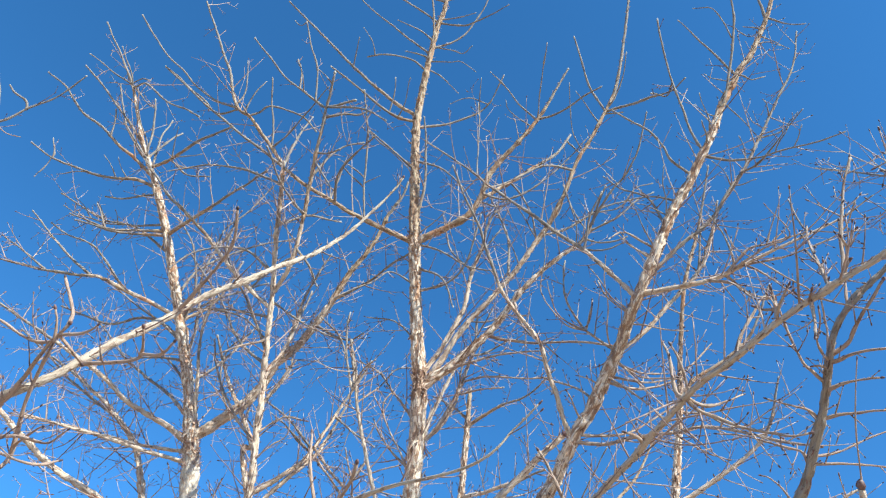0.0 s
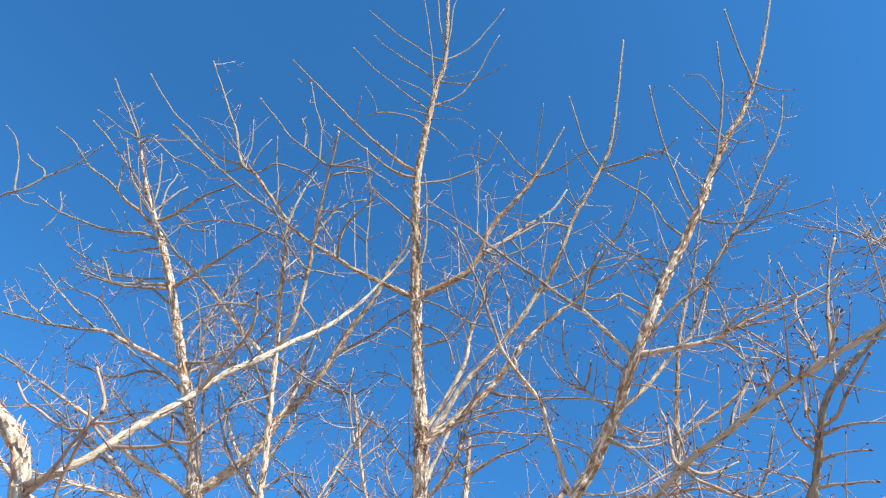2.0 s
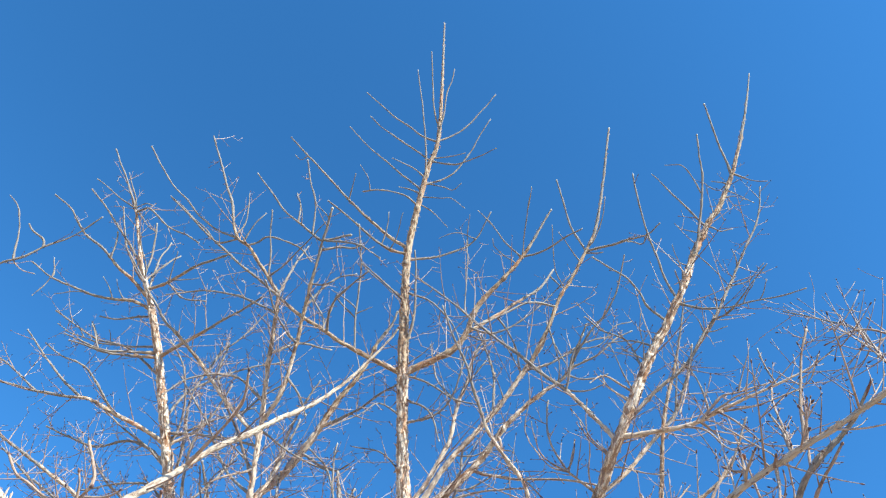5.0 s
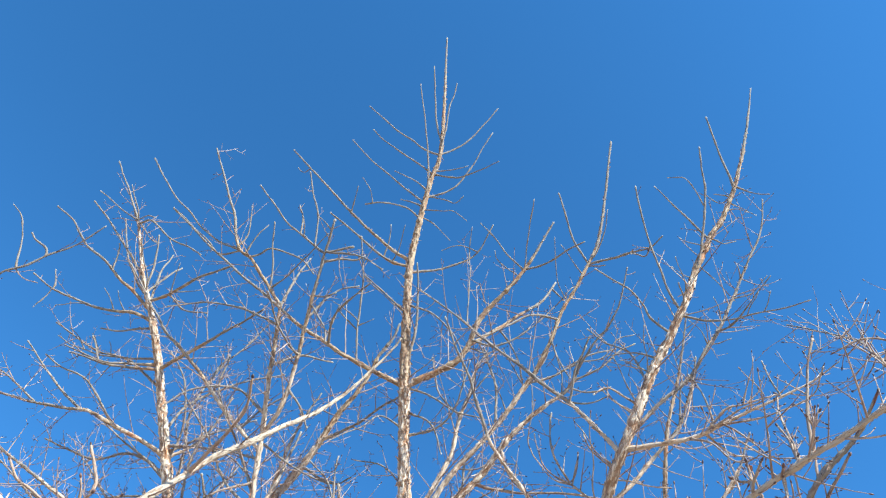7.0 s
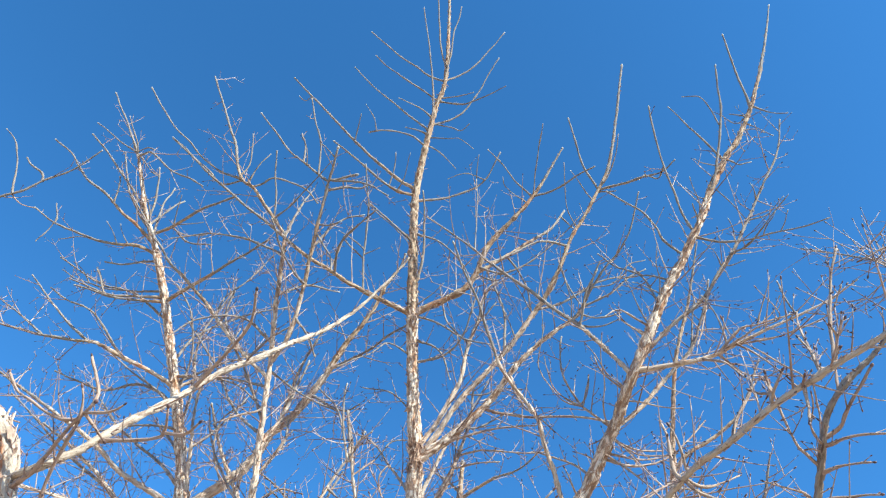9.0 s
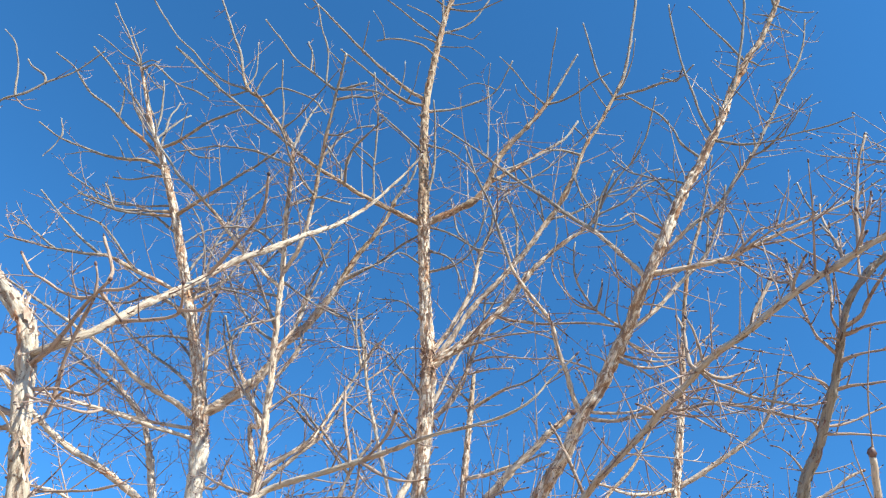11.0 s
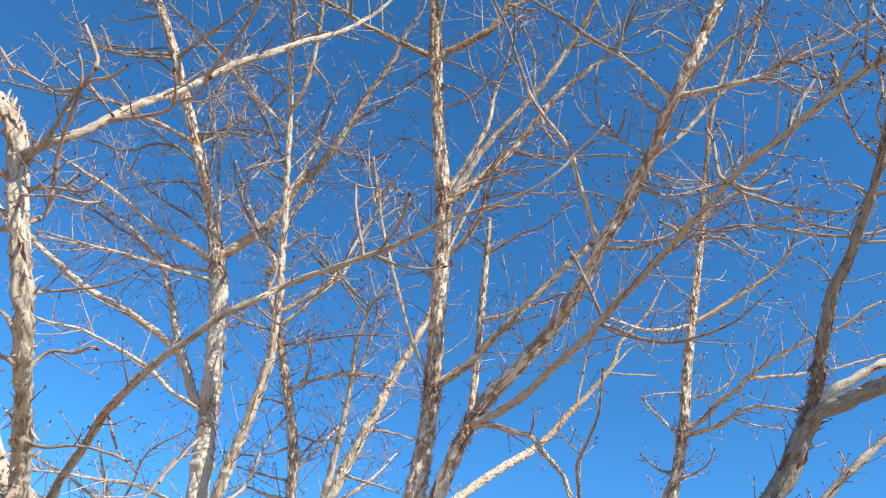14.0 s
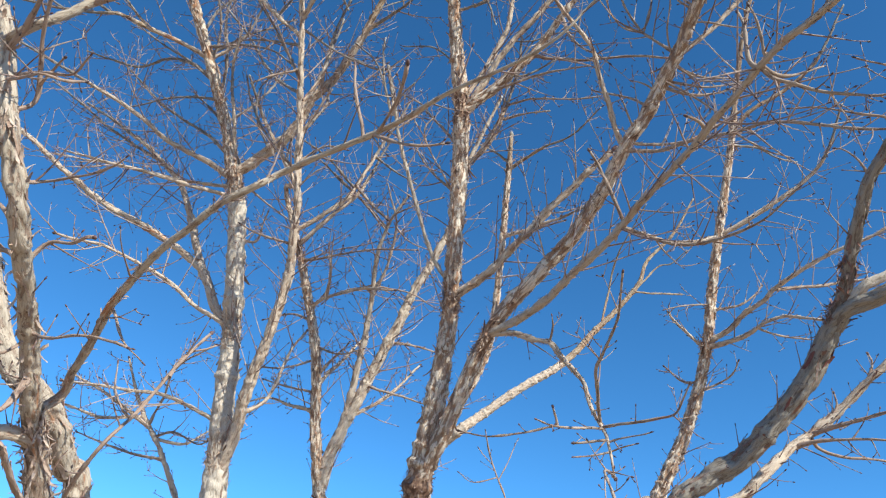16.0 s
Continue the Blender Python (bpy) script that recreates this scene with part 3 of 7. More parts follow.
r5_ = limb(R_, 0.389, [(1.021, 2.723, 4.959), (1.243, 2.663, 5.146), (1.385, 2.591, 5.348), (1.509, 2.549, 5.541), (1.639, 2.489, 5.758), (1.726, 2.438, 5.927), (1.871, 2.356, 6.185), (1.984, 2.284, 6.397), (2.066, 2.193, 6.683)], (0.0116, 0.0102, 0.0051))
r6_ = limb(R_, 0.476, [(1.359, 2.429, 5.418), (1.510, 2.368, 5.354), (1.622, 2.292, 5.314), (1.756, 2.211, 5.260), (1.861, 2.133, 5.221)], (0.0086, 0.0053, 0.0038), twigs=0.3)
r7_ = limb(R_, 0.480, [(1.164, 2.351, 5.650), (1.129, 2.272, 5.806), (1.098, 2.195, 5.944), (1.063, 2.114, 6.085), (1.038, 2.031, 6.227), (1.031, 1.944, 6.372)], (0.0086, 0.0067, 0.0055), twigs=0.3)
r8_ = limb(R_, 0.587, [(1.427, 2.261, 5.943), (1.476, 2.172, 6.108), (1.521, 2.029, 6.360), (1.547, 1.929, 6.531), (1.548, 1.794, 6.748)], (0.0091, 0.0081, 0.0060), twigs=0.3)
r9_ = limb(R_, 0.663, [(1.393, 2.142, 6.333), (1.309, 2.089, 6.458), (1.221, 2.037, 6.577)], (0.0078, 0.0068, 0.0037), twigs=0.4)
A_ = limb(R_, 0.091, [(-0.191, 3.883, 3.284), (-0.068, 3.763, 3.312), (0.050, 3.634, 3.358), (0.161, 3.500, 3.407), (0.268, 3.383, 3.472), (0.348, 3.271, 3.507), (0.437, 3.131, 3.553), (0.543, 2.954, 3.585), (0.611, 2.756, 3.584), (0.662, 2.581, 3.561), (0.712, 2.422, 3.542), (0.756, 2.276, 3.515), (0.797, 2.173, 3.513), (0.855, 2.081, 3.513), (0.916, 1.986, 3.512), (0.965, 1.921, 3.514), (1.073, 1.786, 3.527), (1.294, 1.609, 3.583), (1.471, 1.458, 3.629), (1.758, 1.331, 3.761)], (0.0234, 0.0130, 0.0096), bark=bark_smooth)
N_ = limb(R_, 0.091, [(-0.175, 3.914, 3.238), (-0.065, 3.880, 3.184), (0.010, 3.851, 3.157), (0.070, 3.842, 3.073), (0.140, 3.829, 2.975), (0.182, 3.820, 2.913), (0.215, 3.811, 2.806), (0.265, 3.794, 2.689), (0.291, 3.777, 2.576), (0.307, 3.755, 2.445)], (0.0170, 0.0126, 0.0055), twigs=0.35, reach=0.4)
n1_ = limb(N_, 0.806, [(0.101, 3.679, 2.642), (0.020, 3.616, 2.628), (-0.045, 3.552, 2.627)], (0.0075, 0.0061, 0.0032), twigs=0.35, reach=0.4)
n2_ = limb(N_, 0.800, [(0.372, 3.728, 2.691), (0.492, 3.645, 2.691), (0.572, 3.582, 2.695), (0.599, 3.496, 2.735), (0.610, 3.426, 2.769)], (0.0074, 0.0068, 0.0032), twigs=0.35, reach=0.4)
n3_ = limb(N_, 0.775, [(0.231, 3.652, 2.792), (0.223, 3.511, 2.862), (0.248, 3.427, 2.903), (0.300, 3.265, 2.979), (0.302, 3.133, 3.036), (0.306, 3.019, 3.084)], (0.0096, 0.0075, 0.0045), twigs=0.35, reach=0.4)
n4_ = limb(N_, 1.000, [(0.210, 3.005, 2.256), (0.215, 2.779, 2.088)], (0.0074, 0.0059, 0.0045), twigs=0.35, reach=0.4)
h7_ = limb(R_, 0.233, [(0.552, 3.322, 4.016), (0.682, 3.238, 3.998), (0.805, 3.165, 3.966), (0.897, 3.104, 3.941), (0.984, 3.031, 3.927), (1.068, 2.981, 3.888), (1.186, 2.920, 3.806), (1.310, 2.845, 3.712), (1.405, 2.772, 3.642)], (0.0110, 0.0084, 0.0056))
cp1_ = limb(C_, 0.904, [(-0.410, 2.479, 8.439), (-0.294, 2.455, 8.560), (-0.158, 2.387, 8.749), (0.026, 2.261, 9.037)], (0.0098, 0.0074, 0.0053), twigs=0)
cp2_ = limb(C_, 0.847, [(-0.386, 2.584, 7.963), (-0.273, 2.542, 7.921), (-0.108, 2.448, 7.869), (0.031, 2.360, 7.826)], (0.0095, 0.0069, 0.0045), twigs=0)
cp3_ = limb(C_, 0.903, [(-0.726, 2.453, 8.395), (-0.902, 2.397, 8.550), (-1.112, 2.314, 8.745), (-1.343, 2.206, 8.974)], (0.0097, 0.0077, 0.0055), twigs=0)
cp4_ = limb(C_, 0.805, [(-0.853, 2.668, 7.874), (-1.008, 2.608, 8.021), (-1.231, 2.522, 8.228), (-1.459, 2.399, 8.473)], (0.0093, 0.0072, 0.0051), twigs=0)
cp5_ = limb(C_, 0.806, [(-0.644, 2.618, 7.920), (-0.663, 2.445, 8.214), (-0.713, 2.224, 8.575), (-0.758, 2.068, 8.821), (-0.785, 1.971, 8.970)], (0.0096, 0.0076, 0.0053), twigs=0)
cp6_ = limb(C_, 0.908, [(-0.504, 2.305, 8.625), (-0.472, 2.173, 8.854), (-0.437, 2.096, 8.989), (-0.412, 2.013, 9.130)], (0.0099, 0.0077, 0.0054), twigs=0)
cp7_ = limb(C_, 0.918, [(-0.609, 2.274, 8.708), (-0.635, 2.117, 8.965), (-0.666, 1.881, 9.339)], (0.0098, 0.0078, 0.0054), twigs=0)
cp8_ = limb(C_, 0.847, [(-0.757, 2.497, 8.111), (-0.957, 2.383, 8.185), (-1.117, 2.287, 8.248), (-1.197, 2.220, 8.292)], (0.0095, 0.0071, 0.0048), twigs=0)
cp9_ = limb(C_, 0.811, [(-0.468, 2.708, 7.903), (-0.338, 2.670, 8.056), (-0.204, 2.571, 8.288), (-0.110, 2.472, 8.489), (-0.026, 2.394, 8.650)], (0.0094, 0.0073, 0.0052), twigs=0)
c18_ = limb(c1_, 0.193, [(-1.073, 3.124, 6.131), (-1.072, 2.993, 6.339), (-1.080, 2.853, 6.551), (-1.101, 2.737, 6.723), (-1.121, 2.646, 6.853)], (0.0072, 0.0074, 0.0058), twigs=0.2)
c19_ = limb(C_, 0.604, [(-0.617, 3.158, 6.291), (-0.628, 2.995, 6.609), (-0.648, 2.870, 6.798)], (0.0142, 0.0095, 0.0058))
c20_ = limb(c1_, 0.300, [(-1.221, 2.901, 6.085), (-0.938, 2.650, 6.143)], (0.0109, 0.0089, 0.0052))
c21_ = limb(C_, 0.535, [(-0.809, 3.359, 5.457), (-0.927, 3.275, 5.248), (-1.071, 3.191, 5.046)], (0.0073, 0.0046, 0.0033))
c22_ = limb(C_, 0.528, [(-0.405, 3.441, 5.426), (-0.246, 3.314, 5.587), (-0.168, 3.157, 5.847)], (0.0103, 0.0068, 0.0052))
c23_ = limb(C_, 0.472, [(-0.796, 3.751, 5.334), (-1.054, 3.879, 5.515)], (0.0069, 0.0061, 0.0039))
c24_ = limb(f1_, 0.273, [(-0.016, 3.593, 5.028), (0.157, 3.575, 4.985), (0.344, 3.537, 4.954), (0.526, 3.504, 4.918), (0.703, 3.479, 4.875)], (0.0112, 0.0078, 0.0061), twigs=0.3)
c25_ = limb(f1_, 0.417, [(0.147, 3.343, 4.896), (0.323, 3.205, 4.541)], (0.0099, 0.0076, 0.0042))
c26_ = limb(f2_, 0.286, [(0.032, 3.437, 5.927), (-0.106, 3.407, 6.395)], (0.0102, 0.0090, 0.0058))
c27_ = limb(f2_, 0.411, [(0.494, 3.335, 5.927), (0.719, 3.329, 6.127), (0.991, 3.341, 6.280)], (0.0104, 0.0072, 0.0055))
c28_ = limb(f2_, 0.641, [(0.286, 2.941, 6.170), (0.040, 2.882, 5.873), (-0.109, 2.793, 5.682)], (0.0108, 0.0067, 0.0048))
c29_ = limb(C_, 0.396, [(-0.742, 3.899, 4.777), (-0.910, 3.984, 5.045), (-1.078, 4.071, 5.225)], (0.0107, 0.0069, 0.0054))
c30_ = limb(C_, 0.382, [(-0.341, 3.895, 4.651), (-0.281, 3.898, 5.114), (-0.092, 3.861, 5.578)], (0.0117, 0.0066, 0.0051))
c31_ = limb(g1_, 0.479, [(-0.102, 3.682, 3.746), (0.080, 3.478, 3.679)], (0.0096, 0.0066, 0.0037))
c32_ = limb(c2_, 0.375, [(0.035, 3.181, 6.083), (0.292, 3.138, 6.238), (0.660, 3.015, 6.673)], (0.0090, 0.0054, 0.0038))
c33_ = limb(C_, 0.681, [(-0.446, 3.081, 6.330), (-0.250, 3.064, 5.927), (-0.190, 3.063, 5.471)], (0.0097, 0.0052, 0.0032))
r13_ = limb(r3_, 0.391, [(1.260, 2.621, 4.809), (1.242, 2.588, 4.921), (1.195, 2.561, 5.026)], (0.0064, 0.0054, 0.0042))
r14_ = limb(r3_, 0.381, [(1.393, 2.522, 4.710), (1.490, 2.404, 4.669), (1.359, 2.264, 4.736)], (0.0077, 0.0036, 0.0024))
r15_ = limb(R_, 0.429, [(0.915, 2.678, 5.372), (0.775, 2.743, 5.589), (0.692, 2.806, 5.813)], (0.0083, 0.0062, 0.0049))
r16_ = limb(R_, 0.460, [(1.026, 2.438, 5.443), (0.989, 2.394, 5.530), (0.921, 2.347, 5.640), (0.837, 2.330, 5.717), (0.716, 2.306, 5.823)], (0.0083, 0.0065, 0.0052), twigs=0.4)
r17_ = limb(r4_, 0.571, [(1.232, 2.939, 5.207), (1.276, 2.883, 5.398)], (0.0085, 0.0063, 0.0051))
r18_ = limb(r3_, 0.250, [(1.211, 2.603, 4.519), (1.269, 2.497, 4.286), (1.352, 2.363, 4.225)], (0.0078, 0.0046, 0.0033))
r20_ = limb(R_, 0.306, [(0.773, 3.268, 4.351), (1.023, 3.333, 4.490), (1.280, 3.365, 4.786)], (0.0092, 0.0055, 0.0044))
r21_ = limb(R_, 0.238, [(0.669, 3.417, 4.149), (0.849, 3.478, 4.277), (1.119, 3.518, 4.515)], (0.0090, 0.0055, 0.0043))
r22_ = limb(r5_, 0.407, [(1.526, 2.394, 5.358), (1.744, 2.167, 5.528)], (0.0073, 0.0055, 0.0027))
rp1_ = limb(R_, 0.802, [(1.810, 1.998, 6.840), (1.769, 1.890, 7.035), (1.723, 1.746, 7.281)], (0.0091, 0.0078, 0.0063), twigs=0)
rp2_ = limb(R_, 0.806, [(1.930, 2.093, 6.631), (2.039, 2.074, 6.552)], (0.0073, 0.0053, 0.0034), twigs=0)
a1_ = limb(A_, 0.296, [(0.419, 3.268, 3.456), (0.528, 3.235, 3.388), (0.632, 3.189, 3.345), (0.741, 3.113, 3.329), (0.842, 3.027, 3.322), (0.915, 2.940, 3.329), (0.962, 2.846, 3.351), (0.985, 2.800, 3.361)], (0.0103, 0.0074, 0.0030))
a2_ = limb(A_, 0.304, [(0.262, 3.145, 3.679), (0.190, 3.048, 3.775)], (0.0082, 0.0083, 0.0060))
a3_ = limb(A_, 0.817, [(1.003, 1.866, 3.586), (1.003, 1.845, 3.659)], (0.0072, 0.0067, 0.0043))
a4_ = limb(A_, 0.721, [(0.931, 2.022, 3.617), (0.987, 2.011, 3.702), (1.025, 1.999, 3.762)], (0.0075, 0.0066, 0.0039))
a5_ = limb(A_, 0.817, [(0.985, 1.824, 3.530), (0.992, 1.784, 3.539), (1.005, 1.725, 3.553)], (0.0063, 0.0055, 0.0032))
a6_ = limb(A_, 0.854, [(1.196, 1.825, 3.650), (1.221, 1.851, 3.898), (1.271, 1.896, 4.091)], (0.0069, 0.0054, 0.0029))
a7_ = limb(A_, 0.588, [(0.726, 2.312, 3.551), (0.714, 2.306, 3.620), (0.710, 2.295, 3.716), (0.697, 2.285, 3.794)], (0.0088, 0.0076, 0.0050))
a8_ = limb(A_, 0.588, [(0.780, 2.312, 3.482), (0.840, 2.306, 3.442), (0.915, 2.298, 3.387), (0.993, 2.276, 3.345), (1.062, 2.254, 3.314), (1.119, 2.218, 3.305)], (0.0082, 0.0062, 0.0039))
a10_ = limb(A_, 0.592, [(0.840, 2.356, 3.534), (0.930, 2.392, 3.583), (1.010, 2.417, 3.636)], (0.0074, 0.0055, 0.0029))
a9_ = limb(A_, 0.467, [(0.599, 2.653, 3.583), (0.545, 2.610, 3.577)], (0.0083, 0.0069, 0.0050))
ca_ = limb(C_, 0.667, [(-0.858, 3.012, 6.494), (-1.048, 2.840, 6.545)], (0.0096, 0.0076, 0.0056))
cb_ = limb(C_, 0.789, [(-0.792, 2.721, 7.542), (-0.895, 2.675, 7.535), (-1.048, 2.638, 7.508), (-1.175, 2.630, 7.471)], (0.0084, 0.0069, 0.0062), twigs=0.4)
cc_ = limb(C_, 0.801, [(-0.780, 2.715, 7.685), (-0.872, 2.695, 7.694)], (0.0084, 0.0064, 0.0043), twigs=0)
cd_ = limb(c3b_, 0.299, [(-0.938, 2.861, 7.128), (-0.929, 2.750, 7.265)], (0.0060, 0.0050, 0.0041), twigs=0)
ce_ = limb(c1_, 0.317, [(-1.298, 3.087, 6.205), (-1.265, 3.034, 6.362)], (0.0073, 0.0065, 0.0056))
cf_ = limb(c18_, 0.217, [(-1.173, 3.086, 6.262), (-1.274, 3.068, 6.383)], (0.0073, 0.0065, 0.0057))
cg_ = limb(r1_, 0.792, [(-0.183, 2.711, 6.208), (-0.193, 2.663, 6.627)], (0.0049, 0.0043, 0.0037))
ch_ = limb(c2_, 0.333, [(0.034, 3.215, 6.337), (0.261, 3.231, 6.614), (0.456, 3.253, 6.879), (0.569, 3.275, 7.150)], (0.0157, 0.0125, 0.0083))
ci_ = limb(c2_, 0.768, [(0.129, 2.783, 6.825), (0.022, 2.697, 6.946), (-0.100, 2.618, 7.062)], (0.0075, 0.0057, 0.0039), twigs=0.2)
cj_ = limb(ch_, 0.271, [(0.164, 3.314, 6.223), (0.229, 3.399, 6.120), (0.248, 3.493, 5.993)], (0.0093, 0.0068, 0.0055))
ck_ = limb(ch_, 0.917, [(0.567, 3.275, 6.998), (0.624, 3.291, 6.914)], (0.0082, 0.0071, 0.0060))
cl_ = limb(f1_, 0.727, [(0.738, 3.043, 5.910), (0.875, 2.958, 6.049), (0.961, 2.862, 6.177), (1.012, 2.761, 6.302), (1.046, 2.664, 6.421)], (0.0100, 0.0076, 0.0052), twigs=0.3)
cm_ = limb(f1_, 0.788, [(0.798, 3.166, 5.808), (0.966, 3.136, 5.988), (1.091, 3.134, 6.078)], (0.0084, 0.0064, 0.0052))
cn_ = limb(f1_, 0.737, [(0.684, 3.266, 5.663), (0.781, 3.250, 5.660), (0.858, 3.223, 5.670)], (0.0067, 0.0058, 0.0050), twigs=0)
co_ = limb(f2_, 0.578, [(0.503, 3.138, 5.876), (0.566, 3.129, 5.668)], (0.0071, 0.0060, 0.0050))
cp0_ = limb(f2_, 0.453, [(0.411, 3.219, 5.988), (0.446, 3.170, 6.095)], (0.0070, 0.0062, 0.0053))
cq_ = limb(f3_, 1.000, [(-0.065, 3.552, 6.548), (0.053, 3.538, 6.554)], (0.0080, 0.0070, 0.0060))
cr_ = limb(f3_, 0.630, [(-0.127, 3.611, 6.070), (-0.034, 3.585, 6.215)], (0.0093, 0.0075, 0.0057))
cs_ = limb(f3_, 0.500, [(-0.422, 3.665, 6.068), (-0.519, 3.642, 6.486)], (0.0091, 0.0076, 0.0060))
ct_ = limb(P_, 0.798, [(-1.105, 3.633, 5.107), (-1.109, 3.601, 5.270)], (0.0081, 0.0067, 0.0051))
cu_ = limb(P_, 0.452, [(-0.853, 3.829, 4.792), (-0.765, 3.874, 4.983), (-0.638, 3.941, 5.066)], (0.0066, 0.0056, 0.0048))
cv_ = limb(P_, 0.714, [(-0.947, 3.661, 4.797), (-0.869, 3.606, 4.837)], (0.0079, 0.0064, 0.0048))
cw_ = limb(C_, 0.361, [(-0.680, 3.850, 4.338), (-0.792, 3.797, 4.534), (-0.862, 3.756, 4.662)], (0.0080, 0.0051, 0.0033))
cx_ = limb(cw_, 0.583, [(-0.794, 3.796, 4.622), (-0.752, 3.788, 4.713)], (0.0062, 0.0055, 0.0048))
cy_ = limb(C_, 0.382, [(-0.388, 3.835, 4.550), (-0.278, 3.803, 4.829), (-0.212, 3.761, 5.101), (-0.192, 3.707, 5.352)], (0.0118, 0.0097, 0.0069))
cz_ = limb(cy_, 0.500, [(-0.151, 3.764, 4.844), (-0.034, 3.752, 4.835), (0.158, 3.740, 4.813), (0.290, 3.721, 4.807)], (0.0081, 0.0059, 0.0047))
da_ = limb(C_, 0.556, [(-0.448, 3.423, 5.466), (-0.349, 3.437, 5.194)], (0.0088, 0.0068, 0.0049))
db_ = limb(C_, 0.582, [(-0.461, 3.396, 5.727), (-0.288, 3.431, 5.614), (-0.080, 3.422, 5.538)], (0.0089, 0.0070, 0.0051))
dc_ = limb(f1_, 0.189, [(-0.153, 3.637, 4.941), (0.016, 3.626, 5.034)], (0.0081, 0.0064, 0.0049))
rB_ = limb(r3_, 0.440, [(1.415, 2.585, 4.512), (1.462, 2.544, 4.373), (1.533, 2.481, 4.308)], (0.0064, 0.0043, 0.0034))
rC_ = limb(r3_, 0.344, [(1.298, 2.614, 4.740), (1.359, 2.578, 4.782), (1.450, 2.571, 4.797), (1.572, 2.549, 4.829), (1.633, 2.536, 4.846)], (0.0077, 0.0052, 0.0038))
rD_ = limb(rC_, 0.594, [(1.480, 2.509, 4.878), (1.523, 2.441, 4.968)], (0.0051, 0.0039, 0.0026), twigs=0)
rE_ = limb(r3_, 0.702, [(1.623, 2.489, 4.891), (1.619, 2.478, 5.066)], (0.0063, 0.0051, 0.0040))
rF_ = limb(r3_, 0.321, [(1.367, 2.772, 4.615), (1.503, 2.843, 4.658)], (0.0064, 0.0051, 0.0039))
r30_ = limb(r3_, 0.417, [(1.537, 2.544, 4.683), (1.759, 2.437, 4.729), (1.829, 2.313, 4.808)], (0.0068, 0.0040, 0.0040))
rG_ = limb(r5_, 0.250, [(1.186, 2.612, 4.900), (1.076, 2.571, 4.617)], (0.0070, 0.0053, 0.0037))
rH_ = limb(R_, 0.328, [(0.526, 3.043, 4.550), (0.465, 3.037, 4.614), (0.405, 3.009, 4.730), (0.377, 2.975, 4.844), (0.376, 2.931, 4.979), (0.385, 2.913, 5.040)], (0.0080, 0.0064, 0.0046))
rI_ = limb(rH_, 0.264, [(0.513, 3.007, 4.704), (0.535, 2.988, 4.782)], (0.0056, 0.0050, 0.0043), twigs=0)
rJ_ = limb(rH_, 0.278, [(0.400, 3.027, 4.627), (0.319, 2.995, 4.690), (0.288, 2.942, 4.781), (0.272, 2.905, 4.842)], (0.0057, 0.0038, 0.0028))
rK_ = limb(R_, 0.361, [(0.621, 2.890, 4.691), (0.567, 2.864, 4.806)], (0.0066, 0.0054, 0.0041))
rL_ = limb(R_, 0.321, [(0.770, 3.172, 4.392), (0.937, 3.231, 4.436)], (0.0066, 0.0053, 0.0041))
rM_ = limb(R_, 0.444, [(0.926, 2.591, 5.277), (0.764, 2.625, 5.291)], (0.0070, 0.0050, 0.0029))
rN_ = limb(R_, 0.413, [(0.726, 2.623, 4.971), (0.616, 2.583, 4.873)], (0.0068, 0.0055, 0.0040))
rO_ = limb(r7_, 0.528, [(1.086, 2.333, 6.059), (0.986, 2.291, 6.023)], (0.0063, 0.0055, 0.0047))
ax_ = limb(A_, 0.875, [(1.204, 1.677, 3.654), (1.216, 1.645, 3.743), (1.266, 1.587, 3.909), (1.323, 1.535, 4.049)], (0.0068, 0.0057, 0.0043))
ay_ = limb(A_, 0.867, [(1.152, 1.740, 3.669), (1.139, 1.756, 3.766)], (0.0061, 0.0053, 0.0042))
az_ = limb(A_, 0.875, [(1.193, 1.626, 3.620), (1.160, 1.576, 3.627)], (0.0061, 0.0051, 0.0039))
ba_ = limb(az_, 0.458, [(1.194, 1.582, 3.623), (1.189, 1.535, 3.616)], (0.0047, 0.0042, 0.0038))
bb_ = limb(A_, 0.817, [(1.000, 1.871, 3.576), (0.970, 1.884, 3.592), (0.946, 1.888, 3.612)], (0.0065, 0.0055, 0.0043))
bc_ = limb(A_, 0.854, [(1.063, 1.759, 3.421), (1.031, 1.747, 3.336)], (0.0055, 0.0049, 0.0044))
bd_ = limb(A_, 0.850, [(1.078, 1.765, 3.523), (1.075, 1.731, 3.530)], (0.0055, 0.0047, 0.0039))
rz4_ = limb(R_, 0.310, [(0.787, 3.208, 4.350), (0.927, 3.243, 4.400), (1.014, 3.277, 4.453)], (0.0075, 0.0051, 0.0038))
rz5_ = limb(R_, 0.310, [(0.765, 3.128, 4.156), (0.856, 3.089, 3.985), (0.933, 3.039, 3.872)], (0.0075, 0.0046, 0.0033))
rz6_ = limb(R_, 0.290, [(0.422, 3.325, 4.399), (0.247, 3.398, 4.535)], (0.0076, 0.0066, 0.0041))
rz7_ = limb(R_, 0.254, [(0.401, 3.236, 4.169), (0.362, 3.159, 4.237)], (0.0063, 0.0050, 0.0037))
cz1_ = limb(c30_, 0.444, [(-0.161, 3.879, 4.827), (-0.012, 3.862, 4.830)], (0.0079, 0.0063, 0.0047))
cz2_ = limb(C_, 0.368, [(-0.705, 3.897, 4.307), (-0.810, 3.892, 4.468), (-0.867, 3.899, 4.571)], (0.0116, 0.0062, 0.0047))
cz3_ = limb(f1_, 0.076, [(-0.259, 3.623, 4.831), (-0.046, 3.550, 4.843), (0.226, 3.480, 4.826)], (0.0107, 0.0074, 0.0043))
